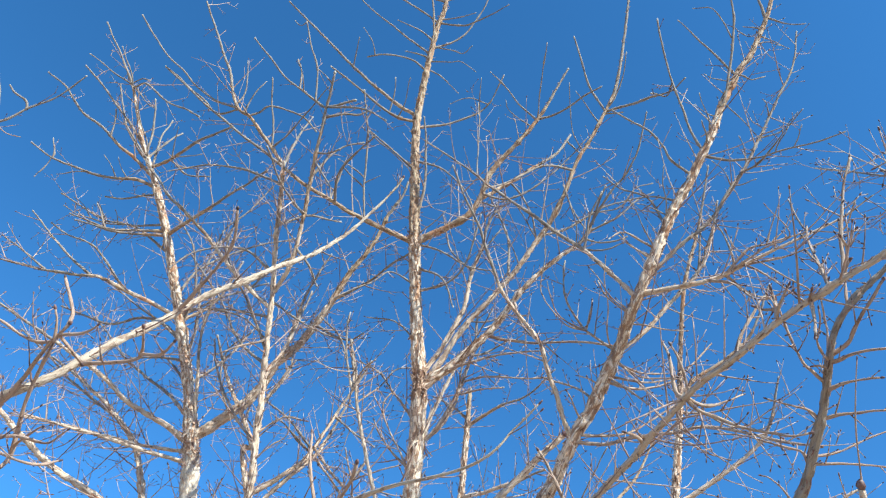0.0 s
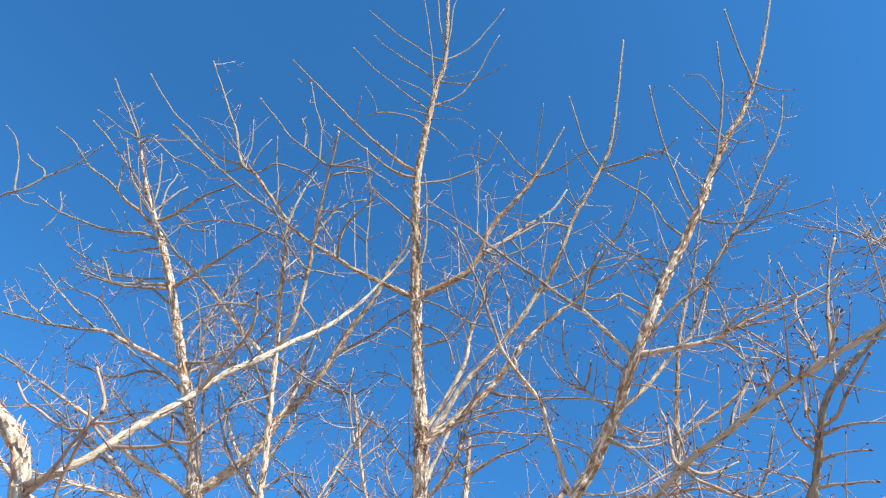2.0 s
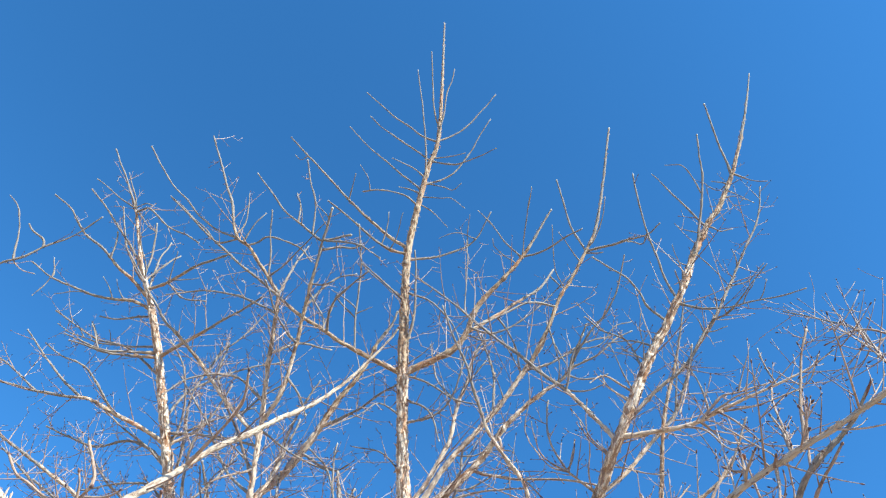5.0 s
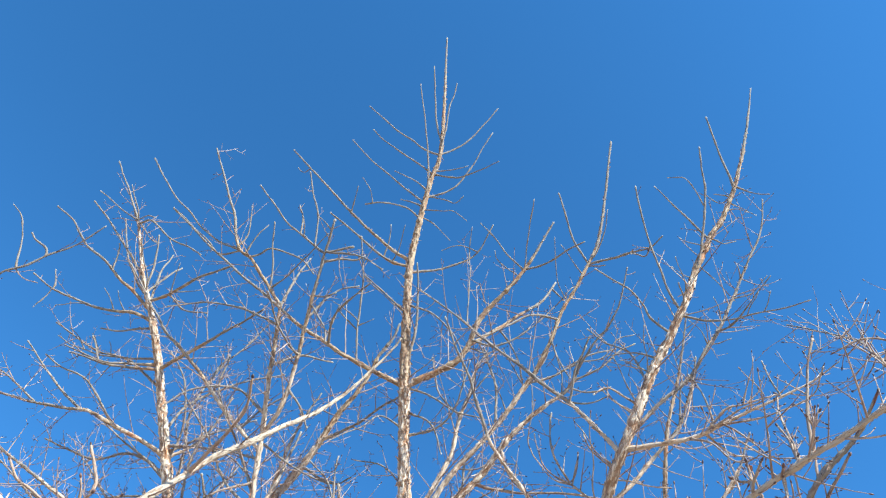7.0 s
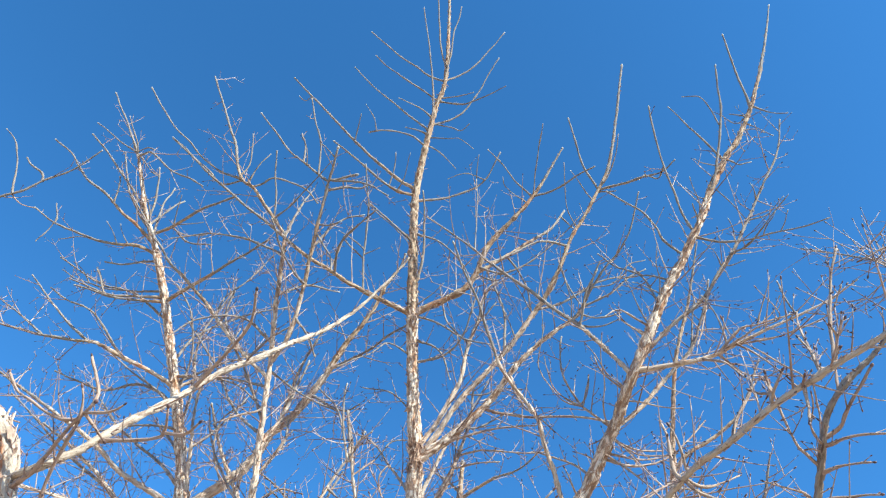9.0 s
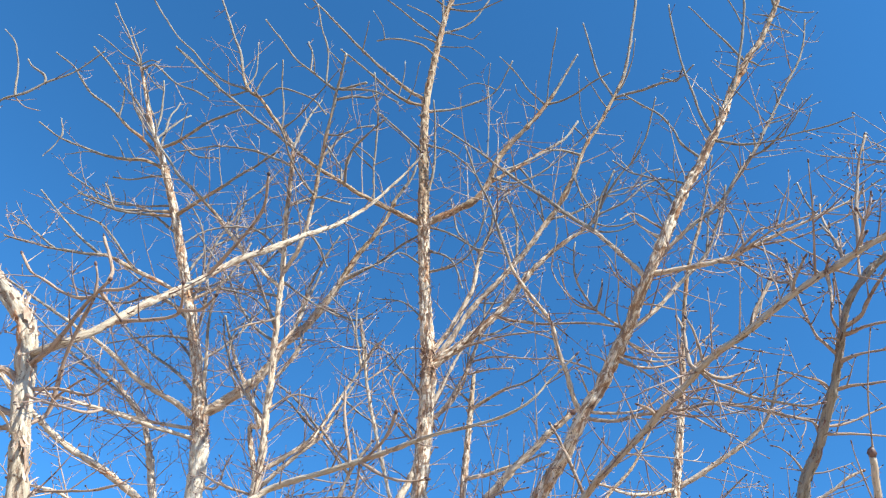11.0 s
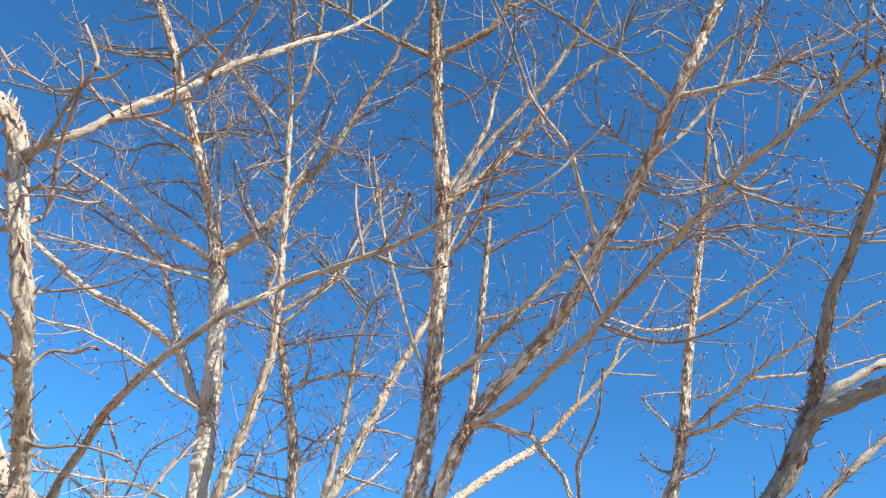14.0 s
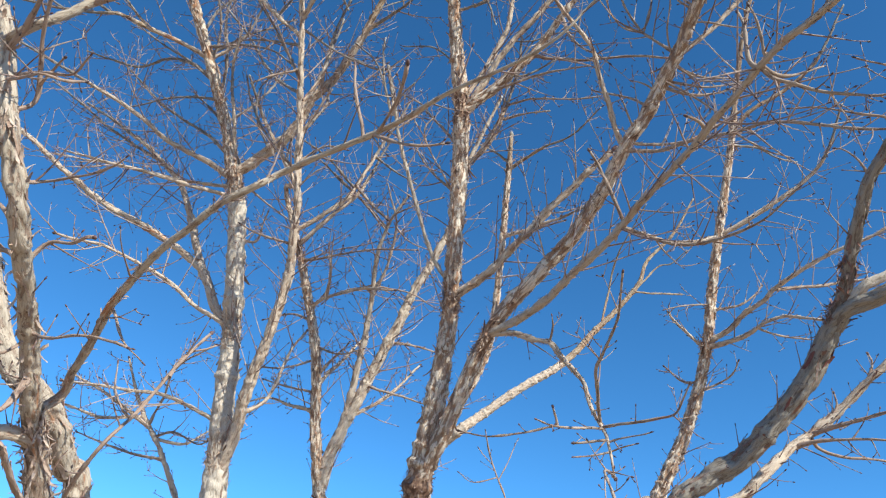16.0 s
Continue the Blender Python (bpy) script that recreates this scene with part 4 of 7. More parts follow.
n5_ = limb(N_, 0.300, [(0.025, 3.769, 3.200), (0.021, 3.701, 3.233)], (0.0068, 0.0051, 0.0026), twigs=0.35, reach=0.4)
n8_ = limb(N_, 0.908, [(0.221, 3.736, 2.534), (0.125, 3.673, 2.503)], (0.0054, 0.0042, 0.0031), twigs=0.35, reach=0.4)
n9_ = limb(N_, 0.867, [(0.368, 3.725, 2.623), (0.463, 3.657, 2.627)], (0.0055, 0.0042, 0.0031), twigs=0.35, reach=0.4)
n10_ = limb(N_, 0.908, [(0.352, 3.730, 2.578), (0.401, 3.694, 2.583)], (0.0048, 0.0039, 0.0030), twigs=0.35, reach=0.4)
aw_ = limb(A_, 0.954, [(2.290, 2.499, 5.307), (2.333, 2.839, 5.891), (2.280, 3.045, 6.243)], (0.0052, 0.0081, 0.0053))
av_ = limb(A_, 0.975, [(1.499, 1.386, 3.830), (1.408, 1.396, 3.858), (1.304, 1.433, 3.830)], (0.0058, 0.0045, 0.0027))
au_ = limb(av_, 0.639, [(1.429, 1.416, 3.802), (1.472, 1.440, 3.738)], (0.0036, 0.0027, 0.0026))
cn1_ = limb(C_, 0.857, [(-0.421, 2.561, 8.099), (-0.276, 2.534, 8.119)], (0.0073, 0.0056, 0.0039), twigs=0, reach=0.5)
cn2_ = limb(C_, 0.819, [(-0.738, 2.596, 7.872), (-0.846, 2.537, 7.878), (-0.943, 2.486, 7.884)], (0.0072, 0.0055, 0.0039), twigs=0, reach=0.5)
cn3_ = limb(C_, 0.814, [(-0.463, 2.748, 7.797), (-0.382, 2.777, 7.797), (-0.305, 2.737, 7.838)], (0.0071, 0.0055, 0.0038), twigs=0, reach=0.5)
cn4_ = limb(C_, 0.798, [(-0.479, 2.772, 7.618), (-0.387, 2.767, 7.610), (-0.263, 2.834, 7.551)], (0.0054, 0.0043, 0.0032), twigs=0, reach=0.5)
cn5_ = limb(C_, 0.791, [(-0.556, 2.875, 7.528), (-0.423, 2.999, 7.475)], (0.0059, 0.0046, 0.0032), twigs=0, reach=0.5)
cn6_ = limb(cb_, 0.896, [(-1.140, 2.526, 7.545), (-1.208, 2.428, 7.593)], (0.0047, 0.0037, 0.0026), twigs=0, reach=0.5)
cn7_ = limb(c3_, 0.488, [(-1.318, 2.659, 7.576), (-1.277, 2.536, 7.625)], (0.0070, 0.0054, 0.0038), twigs=0, reach=0.5)
cn8_ = limb(c3_, 0.827, [(-1.856, 2.512, 7.927), (-1.912, 2.482, 7.942)], (0.0056, 0.0044, 0.0033), twigs=0, reach=0.5)
cn9_ = limb(c3b_, 0.200, [(-0.838, 2.852, 7.064), (-0.784, 2.687, 7.129)], (0.0051, 0.0041, 0.0030), twigs=0, reach=0.5)
cn10_ = limb(c4_, 0.514, [(-0.211, 2.932, 7.254), (-0.196, 2.810, 7.330)], (0.0052, 0.0041, 0.0031), twigs=0, reach=0.5)
cn11_ = limb(c4_, 0.642, [(-0.276, 2.945, 7.245), (-0.378, 2.937, 7.220), (-0.454, 2.953, 7.187)], (0.0057, 0.0044, 0.0031), twigs=0, reach=0.5)
cn12_ = limb(c2_, 0.734, [(0.129, 2.833, 6.660), (0.035, 2.738, 6.684), (0.020, 2.693, 6.702)], (0.0052, 0.0040, 0.0028), twigs=0, reach=0.5)
cn13_ = limb(c2_, 0.772, [(0.284, 2.726, 6.804), (0.315, 2.522, 6.927), (0.339, 2.372, 7.019)], (0.0057, 0.0048, 0.0038), twigs=0, reach=0.5)
cn14_ = limb(f2_, 0.766, [(0.878, 2.770, 6.880), (0.945, 2.644, 6.999), (0.971, 2.513, 7.114)], (0.0062, 0.0050, 0.0038), twigs=0, reach=0.5)
cn15_ = limb(f2_, 0.755, [(0.887, 2.852, 6.766), (0.924, 2.843, 6.768)], (0.0062, 0.0055, 0.0048), twigs=0, reach=0.5)
cn16_ = limb(f2_, 0.740, [(0.669, 2.796, 6.738), (0.572, 2.672, 6.786)], (0.0052, 0.0040, 0.0028), twigs=0, reach=0.5)
cn17_ = limb(f2_, 0.698, [(0.542, 2.885, 6.530), (0.515, 2.735, 6.637), (0.505, 2.584, 6.745)], (0.0046, 0.0037, 0.0028), twigs=0, reach=0.5)
cn18_ = limb(r8_, 0.563, [(1.461, 1.967, 6.399), (1.386, 1.899, 6.466), (1.289, 1.909, 6.478)], (0.0053, 0.0041, 0.0029), twigs=0, reach=0.5)
cn19_ = limb(r8_, 0.304, [(1.375, 2.200, 6.033), (1.316, 2.180, 6.041)], (0.0040, 0.0032, 0.0024), twigs=0, reach=0.5)
cn20_ = limb(R_, 0.667, [(1.593, 2.249, 6.144), (1.644, 2.272, 6.134), (1.713, 2.257, 6.148)], (0.0048, 0.0040, 0.0032), twigs=0, reach=0.5)
cn21_ = limb(R_, 0.778, [(1.758, 2.112, 6.601), (1.687, 2.110, 6.617)], (0.0047, 0.0038, 0.0030), twigs=0, reach=0.5)
cn22_ = limb(R_, 0.790, [(1.715, 2.157, 6.562), (1.600, 2.093, 6.564)], (0.0043, 0.0034, 0.0026), twigs=0, reach=0.5)
cn23_ = limb(R_, 0.746, [(1.820, 2.165, 6.486), (1.888, 2.192, 6.491)], (0.0042, 0.0034, 0.0025), twigs=0, reach=0.5)
cn24_ = limb(R_, 0.766, [(1.872, 2.180, 6.515), (1.954, 2.216, 6.492)], (0.0042, 0.0034, 0.0025), twigs=0, reach=0.5)
cn25_ = limb(R_, 0.492, [(1.248, 2.342, 5.569), (1.216, 2.271, 5.596)], (0.0059, 0.0048, 0.0037), twigs=0, reach=0.5)
cn26_ = limb(R_, 0.544, [(1.269, 2.274, 5.670), (1.206, 2.148, 5.715)], (0.0045, 0.0034, 0.0023), twigs=0.3, reach=0.5)
cn27_ = limb(R_, 0.587, [(1.299, 2.322, 5.780), (1.221, 2.268, 5.799)], (0.0038, 0.0031, 0.0023), twigs=0, reach=0.5)
cn28_ = limb(R_, 0.615, [(1.523, 2.388, 5.885), (1.607, 2.469, 5.865), (1.679, 2.548, 5.843)], (0.0043, 0.0035, 0.0027), twigs=0, reach=0.5)
cn29_ = limb(r6_, 0.529, [(1.600, 2.259, 5.357), (1.635, 2.202, 5.385)], (0.0039, 0.0032, 0.0025), twigs=0, reach=0.5)
cn30_ = limb(r6_, 0.661, [(1.689, 2.221, 5.333), (1.699, 2.179, 5.364)], (0.0038, 0.0031, 0.0024), twigs=0, reach=0.5)
cn31_ = limb(r5_, 0.558, [(1.759, 2.469, 5.798), (1.820, 2.426, 5.837), (1.873, 2.382, 5.877)], (0.0046, 0.0037, 0.0027), twigs=0, reach=0.5)
cn32_ = limb(r5_, 0.672, [(1.705, 2.352, 5.980)], (0.0044, 0.0036, 0.0028), twigs=0, reach=0.5)
cn33_ = limb(r5_, 0.454, [(1.504, 2.463, 5.612), (1.476, 2.411, 5.641)], (0.0041, 0.0034, 0.0026), twigs=0, reach=0.5)
cn34_ = limb(r5_, 0.352, [(1.463, 2.577, 5.378), (1.521, 2.550, 5.386)], (0.0040, 0.0033, 0.0026), twigs=0, reach=0.5)
cn35_ = limb(r5_, 0.340, [(1.335, 2.490, 5.393), (1.268, 2.429, 5.404)], (0.0037, 0.0029, 0.0022), twigs=0, reach=0.5)
cn36_ = limb(c18_, 0.287, [(-1.178, 3.003, 6.273), (-1.274, 2.949, 6.315)], (0.0055, 0.0044, 0.0032), twigs=0.3, reach=0.5)
cn37_ = limb(c18_, 0.260, [(-1.009, 3.064, 6.204), (-0.964, 3.042, 6.213)], (0.0046, 0.0037, 0.0027), twigs=0, reach=0.5)
cn38_ = limb(c18_, 0.623, [(-1.001, 2.924, 6.531), (-0.884, 3.011, 6.492), (-0.767, 3.119, 6.442)], (0.0047, 0.0040, 0.0033), twigs=0, reach=0.5)
cn39_ = limb(C_, 0.590, [(-0.532, 3.280, 5.924), (-0.446, 3.214, 5.975)], (0.0056, 0.0043, 0.0030), twigs=0, reach=0.5)
cn40_ = limb(rC_, 0.630, [(1.546, 2.533, 4.858), (1.581, 2.480, 4.925)], (0.0037, 0.0029, 0.0022), twigs=0, reach=0.5)
cn41_ = limb(A_, 0.854, [(1.077, 1.738, 3.551), (0.989, 1.689, 3.562), (0.895, 1.635, 3.578), (0.813, 1.591, 3.593), (0.781, 1.545, 3.618)], (0.0032, 0.0024, 0.0016), twigs=0.2, reach=0.5)
cn42_ = limb(r3_, 0.241, [(1.282, 2.750, 4.674), (1.410, 2.773, 4.677), (1.554, 2.809, 4.671)], (0.0041, 0.0033, 0.0025), twigs=0.35, reach=0.5)
cn43_ = limb(A_, 0.771, [(0.965, 1.941, 3.537), (0.994, 1.897, 3.582)], (0.0033, 0.0027, 0.0021), twigs=0, reach=0.5)
cn44_ = limb(A_, 0.850, [(1.058, 1.769, 3.534), (1.034, 1.755, 3.541)], (0.0040, 0.0032, 0.0024), twigs=0, reach=0.5)
cn45_ = limb(n1_, 0.528, [(0.041, 3.611, 2.660), (0.027, 3.574, 2.694)], (0.0080, 0.0066, 0.0053), twigs=0, reach=0.5)
cn46_ = limb(n1_, 0.583, [(-0.058, 3.634, 2.601), (-0.163, 3.630, 2.582), (-0.282, 3.624, 2.564), (-0.395, 3.598, 2.573)], (0.0058, 0.0049, 0.0040), twigs=0.2, reach=0.5)
cn47_ = limb(N_, 0.858, [(0.212, 3.770, 2.608), (0.131, 3.751, 2.593)], (0.0068, 0.0061, 0.0054), twigs=0, reach=0.5)
cn48_ = limb(h7_, 0.426, [(0.967, 3.142, 3.896), (1.046, 3.165, 3.854), (1.132, 3.173, 3.835)], (0.0056, 0.0045, 0.0034), twigs=0.3, reach=0.5)
cn49_ = limb(A_, 0.604, [(0.742, 2.221, 3.572), (0.719, 2.183, 3.620), (0.689, 2.150, 3.660)], (0.0063, 0.0052, 0.0042), twigs=0.3, reach=0.5)
cn50_ = limb(rJ_, 0.046, [(0.503, 3.011, 4.626), (0.524, 2.943, 4.695)], (0.0045, 0.0037, 0.0029), twigs=0, reach=0.5)
cn51_ = limb(rH_, 0.253, [(0.373, 2.997, 4.587), (0.308, 2.941, 4.620), (0.259, 2.887, 4.655), (0.235, 2.848, 4.683)], (0.0042, 0.0034, 0.0026), twigs=0.35, reach=0.5)
cn52_ = limb(R_, 0.363, [(0.627, 2.845, 4.653), (0.590, 2.804, 4.702), (0.550, 2.763, 4.750), (0.504, 2.732, 4.786)], (0.0050, 0.0039, 0.0028), twigs=0.35, reach=0.5)
cn53_ = limb(R_, 0.323, [(0.593, 2.975, 4.518), (0.593, 2.852, 4.613), (0.580, 2.753, 4.688), (0.584, 2.644, 4.771)], (0.0041, 0.0033, 0.0025), twigs=0.35, reach=0.5)
cn54_ = limb(R_, 0.406, [(0.738, 2.657, 4.914), (0.691, 2.617, 4.955)], (0.0050, 0.0041, 0.0032), twigs=0, reach=0.5)
cn55_ = limb(R_, 0.408, [(0.754, 2.668, 4.903), (0.684, 2.625, 4.934)], (0.0044, 0.0036, 0.0028), twigs=0, reach=0.5)
cn56_ = limb(R_, 0.321, [(0.743, 3.150, 4.361), (0.818, 3.160, 4.341), (0.967, 3.146, 4.338)], (0.0054, 0.0046, 0.0038), twigs=0.35, reach=0.5)
cn57_ = limb(R_, 0.323, [(0.779, 3.199, 4.342), (0.827, 3.269, 4.278)], (0.0044, 0.0038, 0.0032), twigs=0.35, reach=0.5)
cn58_ = limb(R_, 0.302, [(0.494, 3.157, 4.321), (0.429, 3.129, 4.324)], (0.0047, 0.0038, 0.0028), twigs=0.35, reach=0.5)
cn59_ = limb(R_, 0.353, [(0.801, 2.962, 4.558), (0.910, 2.984, 4.551), (1.034, 2.999, 4.553)], (0.0050, 0.0042, 0.0035), twigs=0.35, reach=0.5)
cn60_ = limb(R_, 0.413, [(0.830, 2.607, 4.975), (0.772, 2.511, 5.037), (0.744, 2.470, 5.064)], (0.0044, 0.0035, 0.0025), twigs=0.35, reach=0.5)
cn61_ = limb(R_, 0.430, [(0.964, 2.521, 5.147), (0.943, 2.447, 5.202), (0.945, 2.375, 5.258)], (0.0045, 0.0035, 0.0026), twigs=0.35, reach=0.5)
cn62_ = limb(R_, 0.435, [(0.861, 2.554, 5.144), (0.813, 2.546, 5.145)], (0.0038, 0.0032, 0.0026), twigs=0, reach=0.5)
cn63_ = limb(cn51_, 0.833, [(0.227, 2.829, 4.734), (0.259, 2.731, 4.891), (0.253, 2.657, 5.004)], (0.0038, 0.0032, 0.0026), twigs=0.35, reach=0.5)
cn64_ = limb(cj_, 0.996, [(0.157, 3.354, 6.089), (0.092, 3.267, 6.147)], (0.0060, 0.0049, 0.0038), twigs=0.35, reach=0.5)
cn65_ = limb(f2_, 0.328, [(0.069, 3.313, 5.658), (0.028, 3.251, 5.707)], (0.0052, 0.0042, 0.0032), twigs=0.35, reach=0.5)
cn66_ = limb(f1_, 0.697, [(0.524, 3.185, 5.771), (0.477, 3.083, 5.895), (0.437, 3.006, 5.988)], (0.0051, 0.0041, 0.0031), twigs=0.35, reach=0.5)
cn67_ = limb(cn66_, 0.377, [(0.677, 3.166, 5.875), (0.841, 3.173, 5.949), (0.967, 3.110, 6.098), (1.093, 3.108, 6.162)], (0.0059, 0.0047, 0.0035), twigs=0.35, reach=0.5)
cn68_ = limb(r1_, 0.271, [(0.518, 2.754, 5.134), (0.535, 2.701, 5.202), (0.568, 2.650, 5.271), (0.611, 2.604, 5.336)], (0.0067, 0.0060, 0.0053), twigs=0.2, reach=0.5)
cn69_ = limb(r1_, 0.271, [(0.585, 2.826, 5.054), (0.667, 2.822, 5.069), (0.733, 2.803, 5.098)], (0.0057, 0.0048, 0.0040), twigs=0.2, reach=0.5)
cn70_ = limb(f2_, 0.165, [(-0.103, 3.578, 5.184), (0.013, 3.557, 5.219), (0.148, 3.564, 5.227)], (0.0055, 0.0047, 0.0039), twigs=0.35, reach=0.5)
cn71_ = limb(c2_, 0.328, [(-0.075, 3.233, 6.064), (0.008, 3.236, 6.080), (0.070, 3.198, 6.138)], (0.0058, 0.0048, 0.0038), twigs=0, reach=0.5)

left_tree = Tree("bare tree with a pale smooth trunk and dense fine twigs", bark_pale, bark_limb, twig_bark, 12.5, 0.7, 4.2, 90, 0.0041)
L_ = trunk(left_tree, [(-2.049, 5.311, -0.048, 0.105), (-2.069, 4.884, 2.101, 0.087), (-2.068, 4.807, 2.478, 0.081), (-2.098, 4.656, 3.108, 0.066), (-2.122, 4.580, 3.483, 0.062), (-2.218, 4.393, 4.291, 0.061), (-2.288, 4.323, 4.598, 0.062), (-2.419, 4.233, 5.006, 0.041), (-2.625, 4.057, 5.550, 0.040), (-2.775, 3.902, 5.924, 0.037), (-2.979, 3.689, 6.423, 0.035), (-3.150, 3.493, 6.796, 0.030), (-3.255, 3.372, 6.988, 0.020), (-3.369, 3.239, 7.220, 0.016), (-3.512, 3.072, 7.567, 0.014), (-3.568, 2.966, 7.710, 0.012), (-3.785, 2.794, 8.079, 0.007)], (bark_peeling, 4.55), crust=(3.54, 2.75, 4.55,))
l1_ = limb(L_, 0.388, [(-2.060, 4.255, 4.859), (-1.871, 4.201, 5.043), (-1.762, 4.113, 5.231), (-1.611, 4.060, 5.385), (-1.464, 3.972, 5.586), (-1.365, 3.894, 5.749), (-1.264, 3.804, 5.926), (-1.137, 3.730, 6.090), (-1.030, 3.636, 6.272), (-0.967, 3.561, 6.407), (-0.857, 3.477, 6.574), (-0.823, 3.425, 6.664)], (0.0406, 0.0265, 0.0081))
l1b_ = limb(l1_, 0.278, [(-1.635, 3.932, 5.656), (-1.555, 3.851, 5.937), (-1.455, 3.790, 6.152)], (0.0159, 0.0117, 0.0060))
l2_ = limb(L_, 0.380, [(-2.455, 4.245, 4.708), (-2.641, 4.183, 4.789), (-2.830, 4.120, 4.871), (-3.001, 4.026, 4.987), (-3.172, 3.945, 5.087), (-3.368, 3.879, 5.171), (-3.565, 3.810, 5.258), (-3.817, 3.713, 5.378), (-4.070, 3.627, 5.484)], (0.0225, 0.0145, 0.0075))
l3_ = limb(L_, 0.510, [(-2.840, 3.935, 5.686), (-3.004, 3.863, 5.732), (-3.192, 3.788, 5.781), (-3.356, 3.723, 5.821), (-3.542, 3.697, 5.821), (-3.753, 3.663, 5.825), (-3.964, 3.617, 5.842), (-4.174, 3.562, 5.866)], (0.0187, 0.0125, 0.0079))
l5_ = limb(L_, 0.615, [(-2.623, 3.537, 6.400), (-2.288, 3.353, 6.450), (-1.963, 3.166, 6.501)], (0.0181, 0.0120, 0.0079))
l6_ = limb(L_, 0.682, [(-3.307, 3.462, 6.822), (-3.513, 3.450, 6.858), (-3.751, 3.433, 6.902), (-3.963, 3.394, 6.957), (-4.179, 3.333, 7.027), (-4.402, 3.229, 7.131)], (0.0149, 0.0109, 0.0067), twigs=0.3)
l7_ = limb(L_, 0.708, [(-3.399, 3.359, 7.026), (-3.581, 3.287, 7.156), (-3.771, 3.194, 7.312), (-3.991, 3.116, 7.453), (-4.119, 3.030, 7.580), (-4.247, 2.939, 7.709), (-4.443, 2.863, 7.838)], (0.0170, 0.0113, 0.0070), twigs=0.3)
l8_ = limb(L_, 0.771, [(-3.439, 3.223, 7.256), (-3.569, 3.149, 7.401), (-3.752, 3.044, 7.604), (-3.930, 2.947, 7.783), (-4.108, 2.861, 7.949)], (0.0131, 0.0095, 0.0075), twigs=0.3)
l9_ = limb(L_, 0.771, [(-3.285, 3.227, 7.264), (-3.302, 3.120, 7.463), (-3.316, 3.057, 7.577)], (0.0110, 0.0093, 0.0074), twigs=0.5)
l10_ = limb(L_, 0.734, [(-3.024, 3.321, 6.944), (-2.811, 3.212, 6.952), (-2.632, 3.113, 6.963), (-2.370, 3.011, 6.954)], (0.0129, 0.0127, 0.0082), twigs=0.4)
l12_ = limb(L_, 0.255, [(-2.270, 4.561, 3.668), (-2.368, 4.549, 3.840), (-2.475, 4.535, 4.017), (-2.583, 4.509, 4.244), (-2.701, 4.475, 4.504), (-2.805, 4.448, 4.689), (-2.956, 4.425, 4.863), (-3.129, 4.409, 5.013), (-3.328, 4.397, 5.155), (-3.581, 4.381, 5.331), (-3.838, 4.367, 5.495)], (0.0347, 0.0193, 0.0082))
l11_ = limb(L_, 0.255, [(-2.347, 4.440, 3.626), (-2.506, 4.314, 3.728), (-2.665, 4.212, 3.798), (-2.805, 4.133, 3.846), (-2.962, 4.061, 3.878), (-3.100, 4.010, 3.888), (-3.221, 3.961, 3.900)], (0.0155, 0.0111, 0.0079))
l13_ = limb(l12_, 0.258, [(-2.727, 4.413, 4.151), (-3.274, 4.259, 4.409), (-3.651, 4.104, 4.662), (-3.949, 3.964, 4.876), (-4.182, 3.828, 5.051)], (0.0262, 0.0200, 0.0141))
l14_ = limb(L_, 0.167, [(-2.291, 4.608, 2.991), (-2.434, 4.552, 3.029), (-2.595, 4.507, 3.047), (-2.773, 4.468, 3.051), (-2.934, 4.437, 3.050), (-3.093, 4.402, 3.053)], (0.0134, 0.0106, 0.0062))
l17_ = limb(L_, 0.469, [(-2.549, 4.091, 5.713), (-2.646, 4.019, 6.194), (-2.490, 3.913, 6.785)], (0.0130, 0.0105, 0.0089))
l18_ = limb(L_, 0.385, [(-2.352, 4.158, 5.064), (-2.388, 3.980, 5.422), (-2.327, 3.828, 5.689)], (0.0169, 0.0126, 0.0073))
M_ = limb(L_, 0.135, [(-1.954, 4.642, 2.878), (-1.889, 4.519, 3.098), (-1.767, 4.372, 3.430), (-1.667, 4.217, 3.808), (-1.641, 3.962, 4.305), (-1.700, 3.581, 5.303), (-1.712, 3.314, 5.724), (-1.734, 2.992, 6.315)], (0.0404, 0.0220, 0.0144))
m0_ = limb(M_, 0.750, [(-1.976, 3.455, 5.503), (-2.363, 3.272, 5.890), (-2.700, 3.122, 6.176), (-3.172, 2.880, 6.755)], (0.0151, 0.0128, 0.0060))
m1_ = limb(M_, 1.000, [(-2.051, 2.801, 6.704), (-2.177, 2.707, 6.775), (-2.334, 2.517, 7.166), (-2.663, 2.241, 7.855)], (0.0147, 0.0117, 0.0064))
m2_ = limb(m1_, 0.476, [(-2.418, 2.702, 6.894), (-2.614, 2.643, 7.048), (-2.757, 2.574, 7.187), (-2.937, 2.487, 7.358), (-3.099, 2.379, 7.550), (-3.223, 2.283, 7.705)], (0.0097, 0.0065, 0.0069), twigs=0.2)
m3_ = limb(M_, 1.000, [(-1.696, 2.974, 6.754), (-1.663, 2.995, 7.068)], (0.0112, 0.0099, 0.0062))
m4_ = limb(M_, 0.771, [(-1.559, 3.349, 5.571), (-1.489, 3.105, 5.940), (-1.437, 2.855, 6.334), (-1.379, 2.632, 6.637), (-1.323, 2.456, 6.784)], (0.0168, 0.0144, 0.0093))
m5_ = limb(m4_, 0.773, [(-1.500, 2.617, 6.683), (-1.608, 2.566, 6.756), (-1.742, 2.505, 6.844), (-1.887, 2.390, 6.988), (-2.015, 2.287, 7.113)], (0.0112, 0.0076, 0.0058), twigs=0.2)
